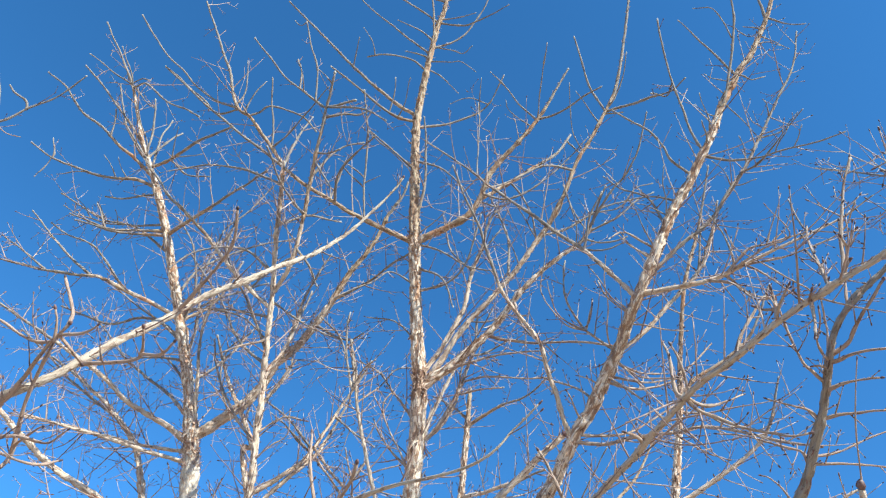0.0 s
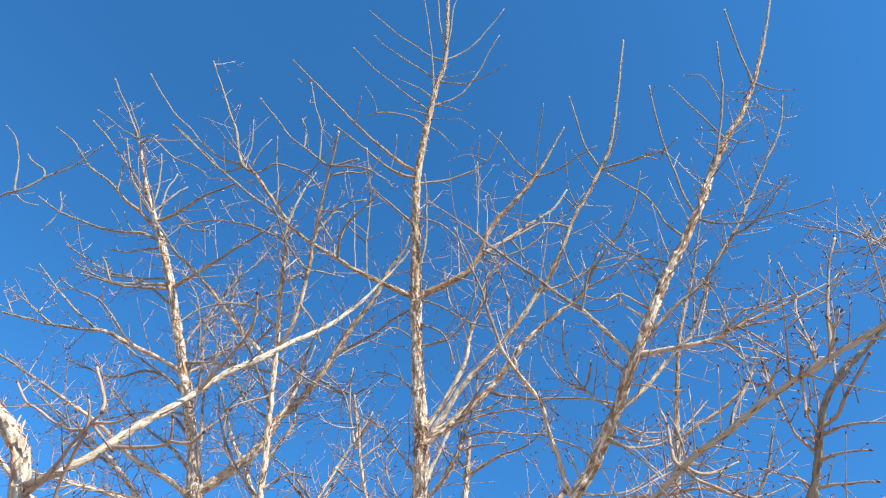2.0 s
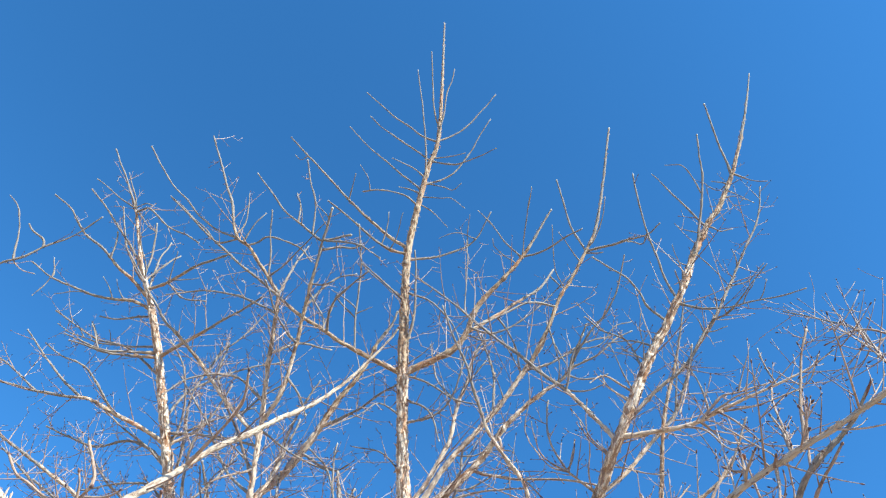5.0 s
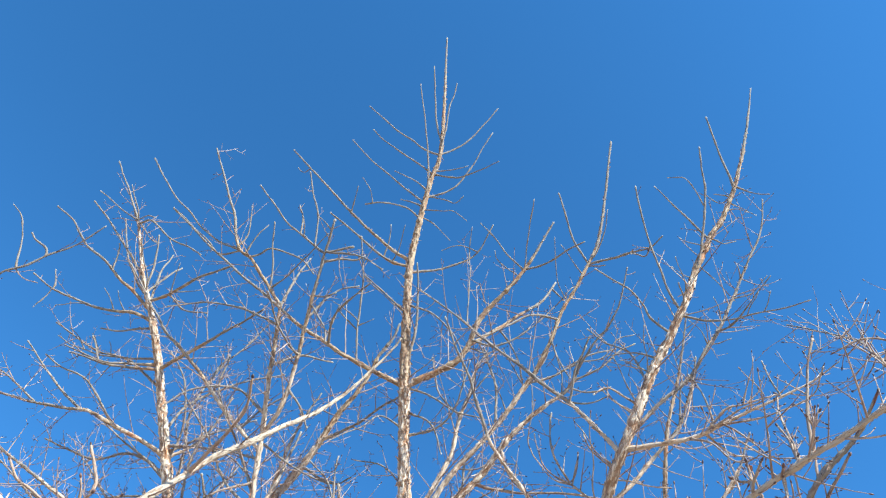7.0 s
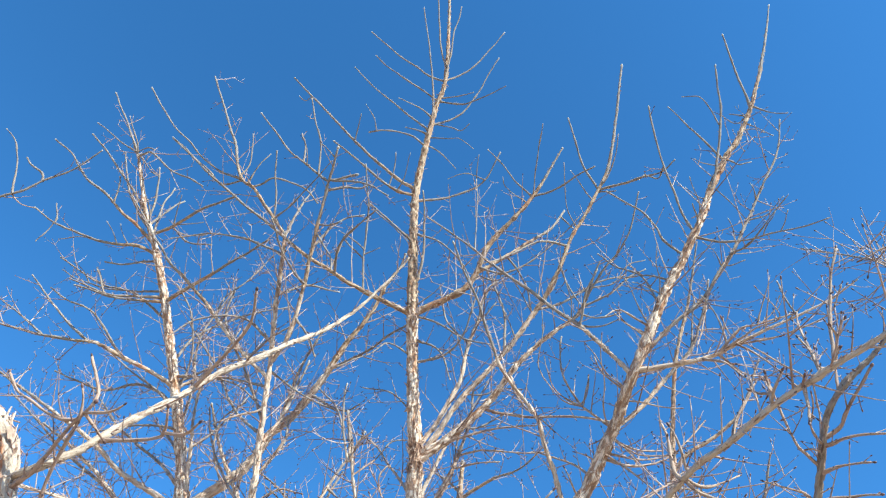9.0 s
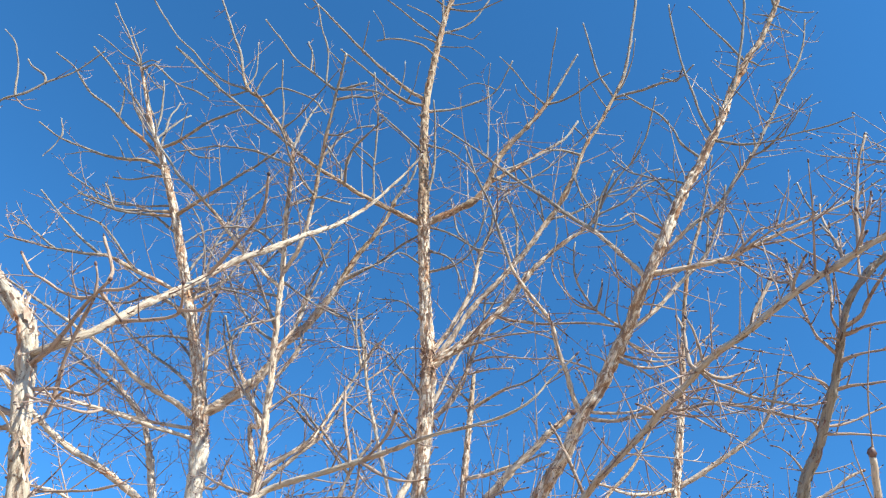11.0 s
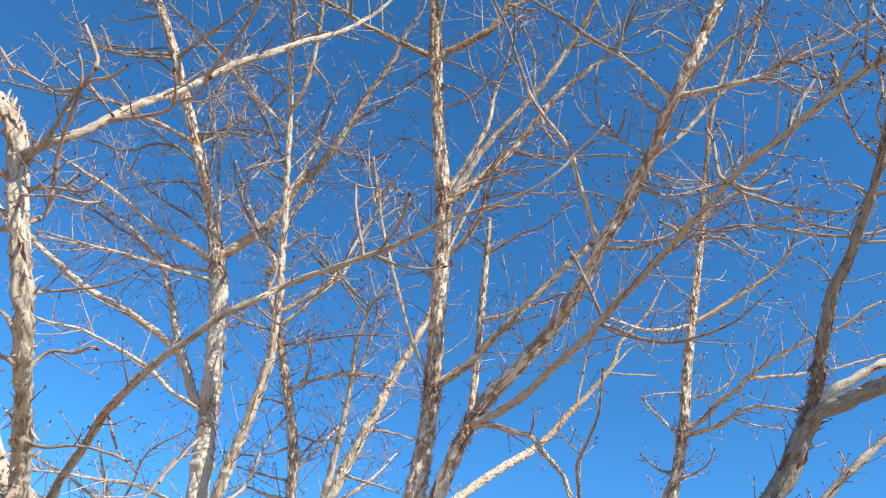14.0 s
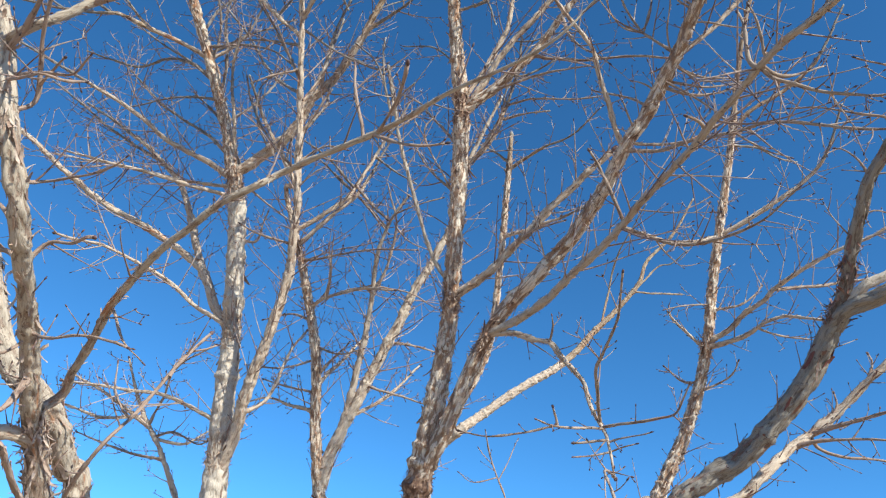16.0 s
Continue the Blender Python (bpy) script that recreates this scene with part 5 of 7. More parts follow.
m6_ = limb(m4_, 0.783, [(-1.045, 2.546, 6.375), (-0.820, 2.467, 6.061)], (0.0093, 0.0071, 0.0050))
m8_ = limb(M_, 0.167, [(-1.809, 4.639, 3.064), (-1.748, 4.657, 3.281), (-1.716, 4.685, 3.459), (-1.655, 4.717, 3.606)], (0.0133, 0.0110, 0.0066))
m9_ = limb(M_, 0.708, [(-1.882, 3.603, 5.355), (-2.161, 3.478, 5.790), (-2.167, 3.390, 6.107)], (0.0101, 0.0093, 0.0077))
l19_ = limb(L_, 0.615, [(-3.323, 3.642, 6.302), (-3.697, 3.531, 6.331)], (0.0143, 0.0102, 0.0061))
l20_ = limb(L_, 0.349, [(-2.522, 4.209, 4.483), (-2.914, 4.062, 4.525), (-3.389, 3.912, 4.575)], (0.0153, 0.0120, 0.0069))
l21_ = limb(L_, 0.490, [(-2.991, 4.088, 5.706), (-3.373, 4.164, 5.709), (-3.897, 4.175, 5.923)], (0.0133, 0.0101, 0.0063))
l22_ = limb(L_, 0.411, [(-2.708, 4.344, 5.142), (-3.146, 4.384, 5.464), (-3.682, 4.367, 5.975)], (0.0140, 0.0100, 0.0064))
l23_ = limb(L_, 0.594, [(-3.341, 3.787, 6.549), (-3.769, 3.827, 6.738), (-4.358, 3.809, 7.133)], (0.0123, 0.0089, 0.0070))
l24_ = limb(L_, 0.370, [(-2.578, 4.259, 4.565), (-3.057, 4.174, 4.637), (-3.635, 4.090, 4.708)], (0.0136, 0.0087, 0.0053))
l25_ = limb(l1_, 0.493, [(-1.061, 3.699, 5.715), (-0.868, 3.542, 5.739), (-0.711, 3.405, 5.709)], (0.0131, 0.0091, 0.0071))
l26_ = limb(l1_, 0.396, [(-1.186, 3.875, 5.275), (-1.034, 3.760, 5.225)], (0.0111, 0.0089, 0.0052))
l27_ = limb(L_, 0.547, [(-2.645, 3.979, 6.225), (-2.392, 4.042, 6.529), (-1.994, 4.121, 6.785)], (0.0119, 0.0087, 0.0067))
l28_ = limb(L_, 0.448, [(-2.347, 4.361, 5.457), (-2.227, 4.474, 5.951)], (0.0111, 0.0098, 0.0063))
l29_ = limb(L_, 0.628, [(-3.294, 3.735, 6.510), (-3.493, 3.767, 6.571), (-3.664, 3.788, 6.625), (-3.838, 3.790, 6.696), (-4.016, 3.786, 6.770), (-4.166, 3.757, 6.854)], (0.0106, 0.0068, 0.0045), twigs=0.5)
m10_ = limb(M_, 0.812, [(-1.940, 3.309, 5.655), (-2.241, 3.236, 5.571), (-2.361, 3.204, 5.348)], (0.0123, 0.0070, 0.0051))
m11_ = limb(M_, 0.698, [(-2.003, 3.853, 5.245), (-2.312, 3.916, 5.734), (-2.778, 3.944, 6.337)], (0.0116, 0.0078, 0.0064))
m12_ = limb(M_, 0.906, [(-1.568, 3.328, 6.096), (-1.336, 3.468, 6.195)], (0.0108, 0.0094, 0.0058))
m13_ = limb(M_, 0.667, [(-1.583, 3.983, 5.034), (-1.619, 4.083, 5.460), (-1.419, 4.137, 6.036)], (0.0112, 0.0075, 0.0061))
m14_ = limb(M_, 0.969, [(-2.064, 3.099, 6.406), (-2.469, 3.147, 6.575), (-2.864, 3.231, 6.627)], (0.0111, 0.0080, 0.0061))
m15_ = limb(m4_, 0.500, [(-1.294, 2.929, 6.448), (-1.131, 2.943, 6.548)], (0.0109, 0.0075, 0.0057))
m16_ = limb(m4_, 0.367, [(-1.553, 2.820, 5.756), (-1.582, 2.464, 5.719)], (0.0107, 0.0067, 0.0048))
lx1_ = limb(L_, 0.942, [(-3.684, 2.855, 7.912), (-3.799, 2.750, 8.094), (-3.884, 2.677, 8.218), (-3.972, 2.593, 8.358)], (0.0091, 0.0083, 0.0074), twigs=0)
la_ = limb(L_, 0.745, [(-3.442, 3.313, 7.193), (-3.643, 3.218, 7.507), (-3.845, 3.077, 7.968)], (0.0109, 0.0085, 0.0072))
lc_ = limb(l7_, 0.363, [(-3.676, 3.188, 7.358), (-3.698, 3.110, 7.501)], (0.0089, 0.0079, 0.0068), twigs=0)
ld_ = limb(l6_, 0.843, [(-4.202, 3.294, 7.113), (-4.239, 3.240, 7.212)], (0.0088, 0.0067, 0.0045), twigs=0)
le_ = limb(l6_, 0.850, [(-4.243, 3.369, 6.919), (-4.281, 3.390, 6.827)], (0.0066, 0.0054, 0.0043), twigs=0)
lf_ = limb(L_, 0.671, [(-3.362, 3.588, 6.747), (-3.521, 3.621, 6.772), (-3.681, 3.627, 6.813)], (0.0108, 0.0087, 0.0066), twigs=0.3)
lh_ = limb(L_, 0.724, [(-3.281, 3.364, 7.369), (-3.286, 3.349, 7.694)], (0.0108, 0.0091, 0.0071))
li_ = limb(L_, 0.760, [(-3.161, 3.335, 7.305), (-3.104, 3.358, 7.461)], (0.0109, 0.0090, 0.0069))
lj_ = limb(l10_, 0.271, [(-2.800, 3.354, 6.762), (-2.559, 3.333, 6.678)], (0.0085, 0.0073, 0.0062))
lk_ = limb(L_, 0.932, [(-3.403, 2.931, 7.675), (-3.133, 2.961, 7.420), (-2.718, 2.992, 7.136)], (0.0114, 0.0081, 0.0063))
ll_ = limb(l3_, 0.330, [(-3.258, 3.701, 5.905), (-3.396, 3.604, 6.025), (-3.503, 3.563, 6.080), (-3.662, 3.531, 6.126), (-3.824, 3.468, 6.205)], (0.0118, 0.0080, 0.0061), twigs=0.4)
lm_ = limb(l3_, 0.760, [(-4.084, 3.674, 6.066), (-4.408, 3.691, 6.296)], (0.0098, 0.0081, 0.0063))
ln_ = limb(l3_, 0.531, [(-3.606, 3.682, 5.972), (-3.825, 3.634, 6.159), (-4.015, 3.585, 6.324), (-4.173, 3.537, 6.472)], (0.0118, 0.0086, 0.0068), twigs=0.4)
lo2_ = limb(L_, 0.620, [(-3.235, 3.660, 6.348), (-3.437, 3.611, 6.319), (-3.783, 3.522, 6.412)], (0.0144, 0.0089, 0.0062))
lp_ = limb(lo2_, 0.694, [(-3.541, 3.570, 6.471), (-3.625, 3.547, 6.579)], (0.0083, 0.0073, 0.0064))
lq_ = limb(L_, 0.505, [(-2.574, 3.936, 5.821), (-2.591, 3.846, 6.001), (-2.703, 3.717, 6.297), (-2.856, 3.628, 6.467)], (0.0097, 0.0080, 0.0063))
lr_ = limb(M_, 0.760, [(-1.453, 3.712, 5.260), (-1.218, 3.842, 5.244)], (0.0087, 0.0070, 0.0053))
ls_ = limb(m4_, 0.250, [(-1.433, 3.385, 5.549), (-1.374, 3.475, 5.450)], (0.0088, 0.0079, 0.0070))
lt_ = limb(m1_, 0.514, [(-2.133, 2.651, 6.906), (-2.134, 2.580, 7.036), (-2.151, 2.508, 7.165)], (0.0078, 0.0060, 0.0041), twigs=0.2)
lu_ = limb(m1_, 0.380, [(-2.054, 2.666, 6.886), (-1.983, 2.624, 7.014)], (0.0078, 0.0060, 0.0040), twigs=0.2)
lv_ = limb(m1_, 0.301, [(-2.010, 2.767, 6.769), (-1.917, 2.735, 6.813), (-1.778, 2.784, 6.818), (-1.660, 2.848, 6.810), (-1.567, 2.954, 6.777)], (0.0097, 0.0073, 0.0059), twigs=0.3)
lw_ = limb(m1_, 0.086, [(-1.866, 2.808, 6.652), (-1.895, 2.709, 6.817), (-1.915, 2.594, 7.009)], (0.0076, 0.0067, 0.0059), twigs=0.2)
lz_ = limb(m5_, 0.167, [(-1.492, 2.545, 6.818), (-1.514, 2.447, 6.992), (-1.589, 2.328, 7.194), (-1.625, 2.251, 7.322)], (0.0075, 0.0069, 0.0061), twigs=0.2)
ma_ = limb(m5_, 0.417, [(-1.645, 2.497, 6.968), (-1.701, 2.486, 7.125)], (0.0075, 0.0068, 0.0059))
mb_ = limb(m4_, 0.783, [(-1.272, 2.627, 6.613), (-1.160, 2.600, 6.611)], (0.0112, 0.0102, 0.0092), twigs=0)
mc_ = limb(m4_, 0.734, [(-1.255, 2.707, 6.600), (-1.143, 2.735, 6.627), (-1.089, 2.723, 6.654)], (0.0112, 0.0094, 0.0075), twigs=0)
md_ = limb(m4_, 0.583, [(-1.335, 2.855, 6.264), (-1.254, 2.823, 6.259)], (0.0073, 0.0064, 0.0054))
me_ = limb(m4_, 0.550, [(-1.305, 2.934, 5.986), (-1.241, 2.933, 5.790)], (0.0091, 0.0070, 0.0051))
mf_ = limb(L_, 0.526, [(-2.373, 3.914, 5.633), (-2.030, 3.854, 5.483), (-1.771, 3.829, 5.223)], (0.0118, 0.0074, 0.0053))
mg_ = limb(M_, 0.719, [(-1.823, 3.629, 4.986), (-1.956, 3.585, 4.869)], (0.0102, 0.0075, 0.0049))
mh_ = limb(M_, 0.740, [(-1.920, 3.624, 5.318), (-2.163, 3.650, 5.371)], (0.0104, 0.0079, 0.0054))
mi_ = limb(m0_, 0.167, [(-1.773, 3.451, 5.561), (-1.580, 3.404, 5.699)], (0.0088, 0.0071, 0.0054))
mj_ = limb(m0_, 0.396, [(-2.181, 3.339, 5.972), (-2.062, 3.340, 6.191), (-1.943, 3.320, 6.477)], (0.0073, 0.0064, 0.0060))
mk_ = limb(l1_, 0.083, [(-2.169, 4.145, 5.103), (-2.162, 4.047, 5.304), (-1.996, 3.975, 5.417)], (0.0089, 0.0069, 0.0056))
ml_ = limb(M_, 0.667, [(-1.560, 3.796, 4.775), (-1.469, 3.747, 4.940)], (0.0097, 0.0074, 0.0050))
mm_ = limb(M_, 0.646, [(-1.494, 3.910, 4.578), (-1.345, 3.940, 4.581)], (0.0080, 0.0065, 0.0049))
lz1_ = limb(L_, 0.484, [(-2.791, 4.011, 5.573), (-3.029, 3.930, 5.691), (-3.280, 3.836, 5.860)], (0.0112, 0.0076, 0.0057))
lz2_ = limb(L_, 0.510, [(-2.426, 4.016, 5.798), (-2.330, 3.976, 6.067), (-2.295, 3.959, 6.255)], (0.0164, 0.0097, 0.0078))
lz3_ = limb(L_, 0.516, [(-2.384, 4.034, 5.901), (-2.218, 4.081, 6.049), (-2.090, 4.135, 6.176)], (0.0114, 0.0078, 0.0060))
lz4_ = limb(M_, 0.635, [(-1.864, 3.953, 4.621), (-2.028, 3.975, 4.856), (-2.152, 3.998, 5.075), (-2.259, 3.980, 5.357)], (0.0109, 0.0085, 0.0054))
lz5_ = limb(M_, 0.688, [(-1.577, 3.755, 5.086), (-1.524, 3.724, 5.346), (-1.482, 3.696, 5.598)], (0.0141, 0.0117, 0.0069))
lz6_ = limb(l12_, 0.545, [(-3.129, 4.565, 5.035), (-3.485, 4.618, 5.261), (-3.827, 4.650, 5.506), (-4.199, 4.667, 5.809), (-4.620, 4.680, 6.117)], (0.0146, 0.0105, 0.0068))
lz7_ = limb(L_, 0.469, [(-2.717, 4.126, 5.297), (-2.941, 4.119, 5.273), (-3.207, 4.121, 5.209)], (0.0111, 0.0074, 0.0056))
lz8_ = limb(L_, 0.443, [(-2.614, 4.236, 5.265), (-2.817, 4.259, 5.451)], (0.0109, 0.0094, 0.0058))
lz9_ = limb(L_, 0.302, [(-2.059, 4.422, 4.156), (-2.020, 4.393, 4.290), (-1.999, 4.374, 4.377)], (0.0103, 0.0069, 0.0052))
lz10_ = limb(M_, 0.542, [(-1.825, 4.052, 3.961), (-1.952, 3.958, 3.984)], (0.0094, 0.0077, 0.0046))
ln1_ = limb(L_, 0.935, [(-3.580, 2.856, 7.788), (-3.628, 2.740, 7.873), (-3.651, 2.670, 7.925)], (0.0074, 0.0060, 0.0046), twigs=0, reach=0.5)
ln2_ = limb(L_, 0.942, [(-3.694, 2.890, 7.760), (-3.808, 2.800, 7.804), (-3.950, 2.697, 7.853)], (0.0080, 0.0063, 0.0046), twigs=0, reach=0.5)
ln3_ = limb(L_, 0.942, [(-3.475, 2.919, 7.755), (-3.405, 2.930, 7.750)], (0.0074, 0.0060, 0.0046), twigs=0, reach=0.5)
ln4_ = limb(L_, 0.944, [(-3.463, 3.109, 7.667), (-3.392, 3.174, 7.643)], (0.0069, 0.0054, 0.0040), twigs=0, reach=0.5)
ln5_ = limb(L_, 0.758, [(-3.267, 3.217, 7.100), (-3.311, 3.079, 7.181), (-3.328, 2.918, 7.278)], (0.0081, 0.0062, 0.0043), twigs=0.35, reach=0.5)
ln6_ = limb(l6_, 0.356, [(-3.576, 3.349, 6.912), (-3.616, 3.276, 6.946)], (0.0053, 0.0043, 0.0032), twigs=0, reach=0.5)
ln7_ = limb(l6_, 0.264, [(-3.459, 3.396, 6.890), (-3.506, 3.313, 6.957)], (0.0053, 0.0042, 0.0032), twigs=0, reach=0.5)
ln8_ = limb(l29_, 0.500, [(-3.699, 3.705, 6.688), (-3.730, 3.642, 6.736)], (0.0064, 0.0051, 0.0037), twigs=0, reach=0.5)
ln9_ = limb(l29_, 0.361, [(-3.518, 3.707, 6.612), (-3.521, 3.661, 6.634)], (0.0053, 0.0042, 0.0032), twigs=0, reach=0.5)
ln10_ = limb(l29_, 0.667, [(-3.897, 3.694, 6.757), (-3.980, 3.626, 6.799)], (0.0059, 0.0046, 0.0032), twigs=0, reach=0.5)
ln11_ = limb(l6_, 0.500, [(-3.942, 3.411, 6.907), (-4.106, 3.423, 6.893)], (0.0054, 0.0043, 0.0032), twigs=0, reach=0.5)
ln12_ = limb(l10_, 0.312, [(-2.891, 3.303, 6.967), (-2.746, 3.311, 7.010)], (0.0063, 0.0048, 0.0032), twigs=0, reach=0.5)
ln13_ = limb(l10_, 0.245, [(-2.900, 3.391, 6.935), (-2.724, 3.419, 6.961)], (0.0064, 0.0048, 0.0032), twigs=0, reach=0.5)
ln14_ = limb(l10_, 0.288, [(-2.947, 3.165, 7.022), (-2.907, 3.073, 7.072)], (0.0064, 0.0050, 0.0037), twigs=0, reach=0.5)
ln15_ = limb(m1_, 0.463, [(-2.352, 2.755, 6.749), (-2.465, 2.679, 6.827), (-2.634, 2.580, 6.931), (-2.806, 2.470, 7.041)], (0.0083, 0.0063, 0.0044), twigs=0.2, reach=0.5)
ln16_ = limb(m5_, 0.364, [(-1.584, 2.495, 6.777), (-1.587, 2.429, 6.805)], (0.0057, 0.0045, 0.0033), twigs=0, reach=0.5)
ln17_ = limb(m4_, 0.933, [(-1.379, 2.475, 6.760), (-1.437, 2.421, 6.787)], (0.0061, 0.0050, 0.0038), twigs=0, reach=0.5)
ln18_ = limb(m1_, 0.086, [(-1.701, 2.816, 6.505), (-1.575, 2.700, 6.550), (-1.467, 2.602, 6.587), (-1.354, 2.494, 6.630)], (0.0071, 0.0055, 0.0038), twigs=0.2, reach=0.5)
ln19_ = limb(M_, 0.621, [(-1.526, 3.925, 4.364), (-1.434, 3.886, 4.431), (-1.419, 3.792, 4.550)], (0.0049, 0.0042, 0.0034), twigs=0.35, reach=0.5)

behind_tree = Tree("slender bare tree with two leaning pale stems", bark_peeling, bark_limb, twig_bark, 11, 0.66, 4, 120, 0.0043)
D_ = trunk(behind_tree, [(-1.409, 5.841, -0.050, 0.057), (-1.501, 5.383, 2.305, 0.048), (-1.552, 5.314, 2.681, 0.044), (-1.635, 5.229, 3.096, 0.037), (-1.694, 5.131, 3.579, 0.035), (-1.809, 5.043, 4.010, 0.033), (-1.956, 4.896, 4.480, 0.026), (-2.095, 4.765, 4.884, 0.018), (-2.004, 4.712, 4.894, 0.020), (-2.126, 4.617, 5.115, 0.017), (-2.298, 4.489, 5.386, 0.014), (-2.403, 4.257, 5.644, 0.008)], crust=(4.4,))
d1_ = limb(D_, 0.561, [(-1.670, 4.875, 4.807), (-1.571, 4.890, 5.001), (-1.449, 4.877, 5.298), (-1.352, 4.863, 5.524), (-1.205, 4.812, 5.866)], (0.0207, 0.0143, 0.0085))
d2_ = limb(D_, 0.326, [(-1.587, 5.324, 3.624), (-1.440, 5.466, 3.935)], (0.0152, 0.0126, 0.0077))
d3_ = limb(D_, 0.447, [(-1.649, 4.959, 4.011), (-1.503, 4.891, 4.021), (-1.313, 4.819, 4.009), (-1.084, 4.749, 3.966)], (0.0144, 0.0107, 0.0068))
E_ = limb(D_, 0.182, [(-1.498, 5.282, 2.957), (-1.344, 5.225, 3.362), (-1.175, 5.171, 3.751), (-1.039, 5.122, 4.115), (-0.868, 5.075, 4.472), (-0.726, 5.019, 4.887), (-0.637, 4.940, 5.358), (-0.412, 4.805, 5.891)], (0.0451, 0.0294, 0.0114), bark=bark_smooth)
e1_ = limb(E_, 0.167, [(-1.356, 5.116, 3.582), (-1.305, 4.986, 3.987), (-1.288, 4.881, 4.269), (-1.211, 4.776, 4.556), (-1.066, 4.688, 4.756)], (0.0260, 0.0193, 0.0087), bark=bark_smooth)
e2_ = limb(E_, 0.198, [(-1.200, 5.344, 3.372), (-0.967, 5.414, 3.683)], (0.0134, 0.0122, 0.0073))
e3_ = limb(e1_, 0.417, [(-1.190, 4.880, 4.269), (-1.146, 4.774, 4.555), (-1.231, 4.668, 4.853)], (0.0107, 0.0091, 0.0056))
dA_ = limb(d1_, 0.400, [(-1.780, 4.728, 5.180), (-1.945, 4.586, 5.238)], (0.0116, 0.0088, 0.0058))
dB_ = limb(d1_, 0.417, [(-1.378, 4.810, 4.774), (-1.212, 4.725, 4.572)], (0.0116, 0.0102, 0.0089))
dC_ = limb(d1_, 0.617, [(-1.280, 4.861, 5.178), (-1.062, 4.841, 5.010)], (0.0100, 0.0079, 0.0057))
dD_ = limb(D_, 0.803, [(-2.102, 4.662, 5.350), (-2.029, 4.682, 5.611)], (0.0096, 0.0080, 0.0062))
dz1_ = limb(D_, 0.295, [(-1.854, 5.215, 3.244), (-2.019, 5.220, 3.301), (-2.197, 5.244, 3.272)], (0.0150, 0.0088, 0.0053))
dz2_ = limb(d3_, 0.229, [(-1.631, 4.902, 4.178), (-1.665, 4.831, 4.388)], (0.0109, 0.0091, 0.0055))
dz3_ = limb(D_, 0.364, [(-1.928, 5.084, 3.482), (-2.166, 5.019, 3.471)], (0.0088, 0.0070, 0.0052))
dz4_ = limb(D_, 0.386, [(-1.527, 5.094, 3.613), (-1.331, 5.054, 3.644)], (0.0089, 0.0070, 0.0052))
dz5_ = limb(D_, 0.341, [(-1.583, 5.157, 3.595), (-1.477, 5.161, 3.737)], (0.0105, 0.0089, 0.0054))
dz6_ = limb(D_, 0.424, [(-1.930, 5.064, 3.918), (-2.148, 5.072, 3.870)], (0.0091, 0.0073, 0.0055))
dz7_ = limb(E_, 0.375, [(-1.012, 5.222, 3.757), (-0.847, 5.277, 3.741)], (0.0107, 0.0090, 0.0054))
dz8_ = limb(E_, 0.271, [(-1.084, 5.186, 3.356), (-0.887, 5.155, 3.288)], (0.0105, 0.0086, 0.0051))
dz9_ = limb(D_, 0.538, [(-1.726, 4.914, 4.728), (-1.555, 4.930, 4.964), (-1.465, 4.946, 5.207), (-1.353, 4.920, 5.509)], (0.0180, 0.0153, 0.0082))
dz10_ = limb(dz9_, 0.500, [(-1.707, 4.871, 5.091), (-1.859, 4.813, 5.212)], (0.0098, 0.0079, 0.0060))
dz11_ = limb(dz9_, 0.500, [(-1.415, 4.937, 4.809), (-1.250, 4.957, 4.602)], (0.0098, 0.0077, 0.0057))
dz12_ = limb(D_, 0.515, [(-1.594, 4.862, 4.331), (-1.311, 4.779, 4.329), (-0.951, 4.705, 4.282)], (0.0112, 0.0072, 0.0052))
dz13_ = limb(D_, 0.318, [(-1.846, 5.177, 3.368), (-2.075, 5.170, 3.425)], (0.0087, 0.0070, 0.0053))
dn1_ = limb(e3_, 0.150, [(-1.428, 4.904, 4.071), (-1.565, 4.903, 4.009), (-1.654, 4.922, 3.943)], (0.0068, 0.0055, 0.0042), twigs=0.35, reach=0.5)
dn2_ = limb(e3_, 0.121, [(-1.107, 4.998, 4.116), (-0.985, 5.068, 4.098), (-0.861, 5.161, 4.058)], (0.0068, 0.0055, 0.0042), twigs=0.35, reach=0.5)
dn3_ = limb(dz12_, 0.074, [(-1.663, 4.887, 4.380), (-1.486, 4.868, 4.410), (-1.310, 4.847, 4.443)], (0.0057, 0.0046, 0.0035), twigs=0.35, reach=0.5)
dn4_ = limb(dn1_, 0.916, [(-1.575, 4.779, 4.080), (-1.557, 4.649, 4.191), (-1.532, 4.536, 4.289)], (0.0058, 0.0048, 0.0037), twigs=0.35, reach=0.5)
dn5_ = limb(e3_, 0.642, [(-1.046, 4.843, 4.450), (-0.912, 4.877, 4.401)], (0.0070, 0.0054, 0.0039), twigs=0.35, reach=0.5)
dn6_ = limb(e1_, 0.794, [(-1.140, 4.715, 4.619), (-0.965, 4.674, 4.674), (-0.791, 4.648, 4.714)], (0.0070, 0.0057, 0.0044), twigs=0.35, reach=0.5)
dn7_ = limb(e1_, 0.782, [(-1.321, 4.713, 4.639), (-1.414, 4.664, 4.708)], (0.0070, 0.0057, 0.0044), twigs=0.35, reach=0.5)
dn8_ = limb(D_, 0.439, [(-1.692, 4.976, 4.020), (-1.627, 4.928, 4.067)], (0.0064, 0.0053, 0.0042), twigs=0.35, reach=0.5)
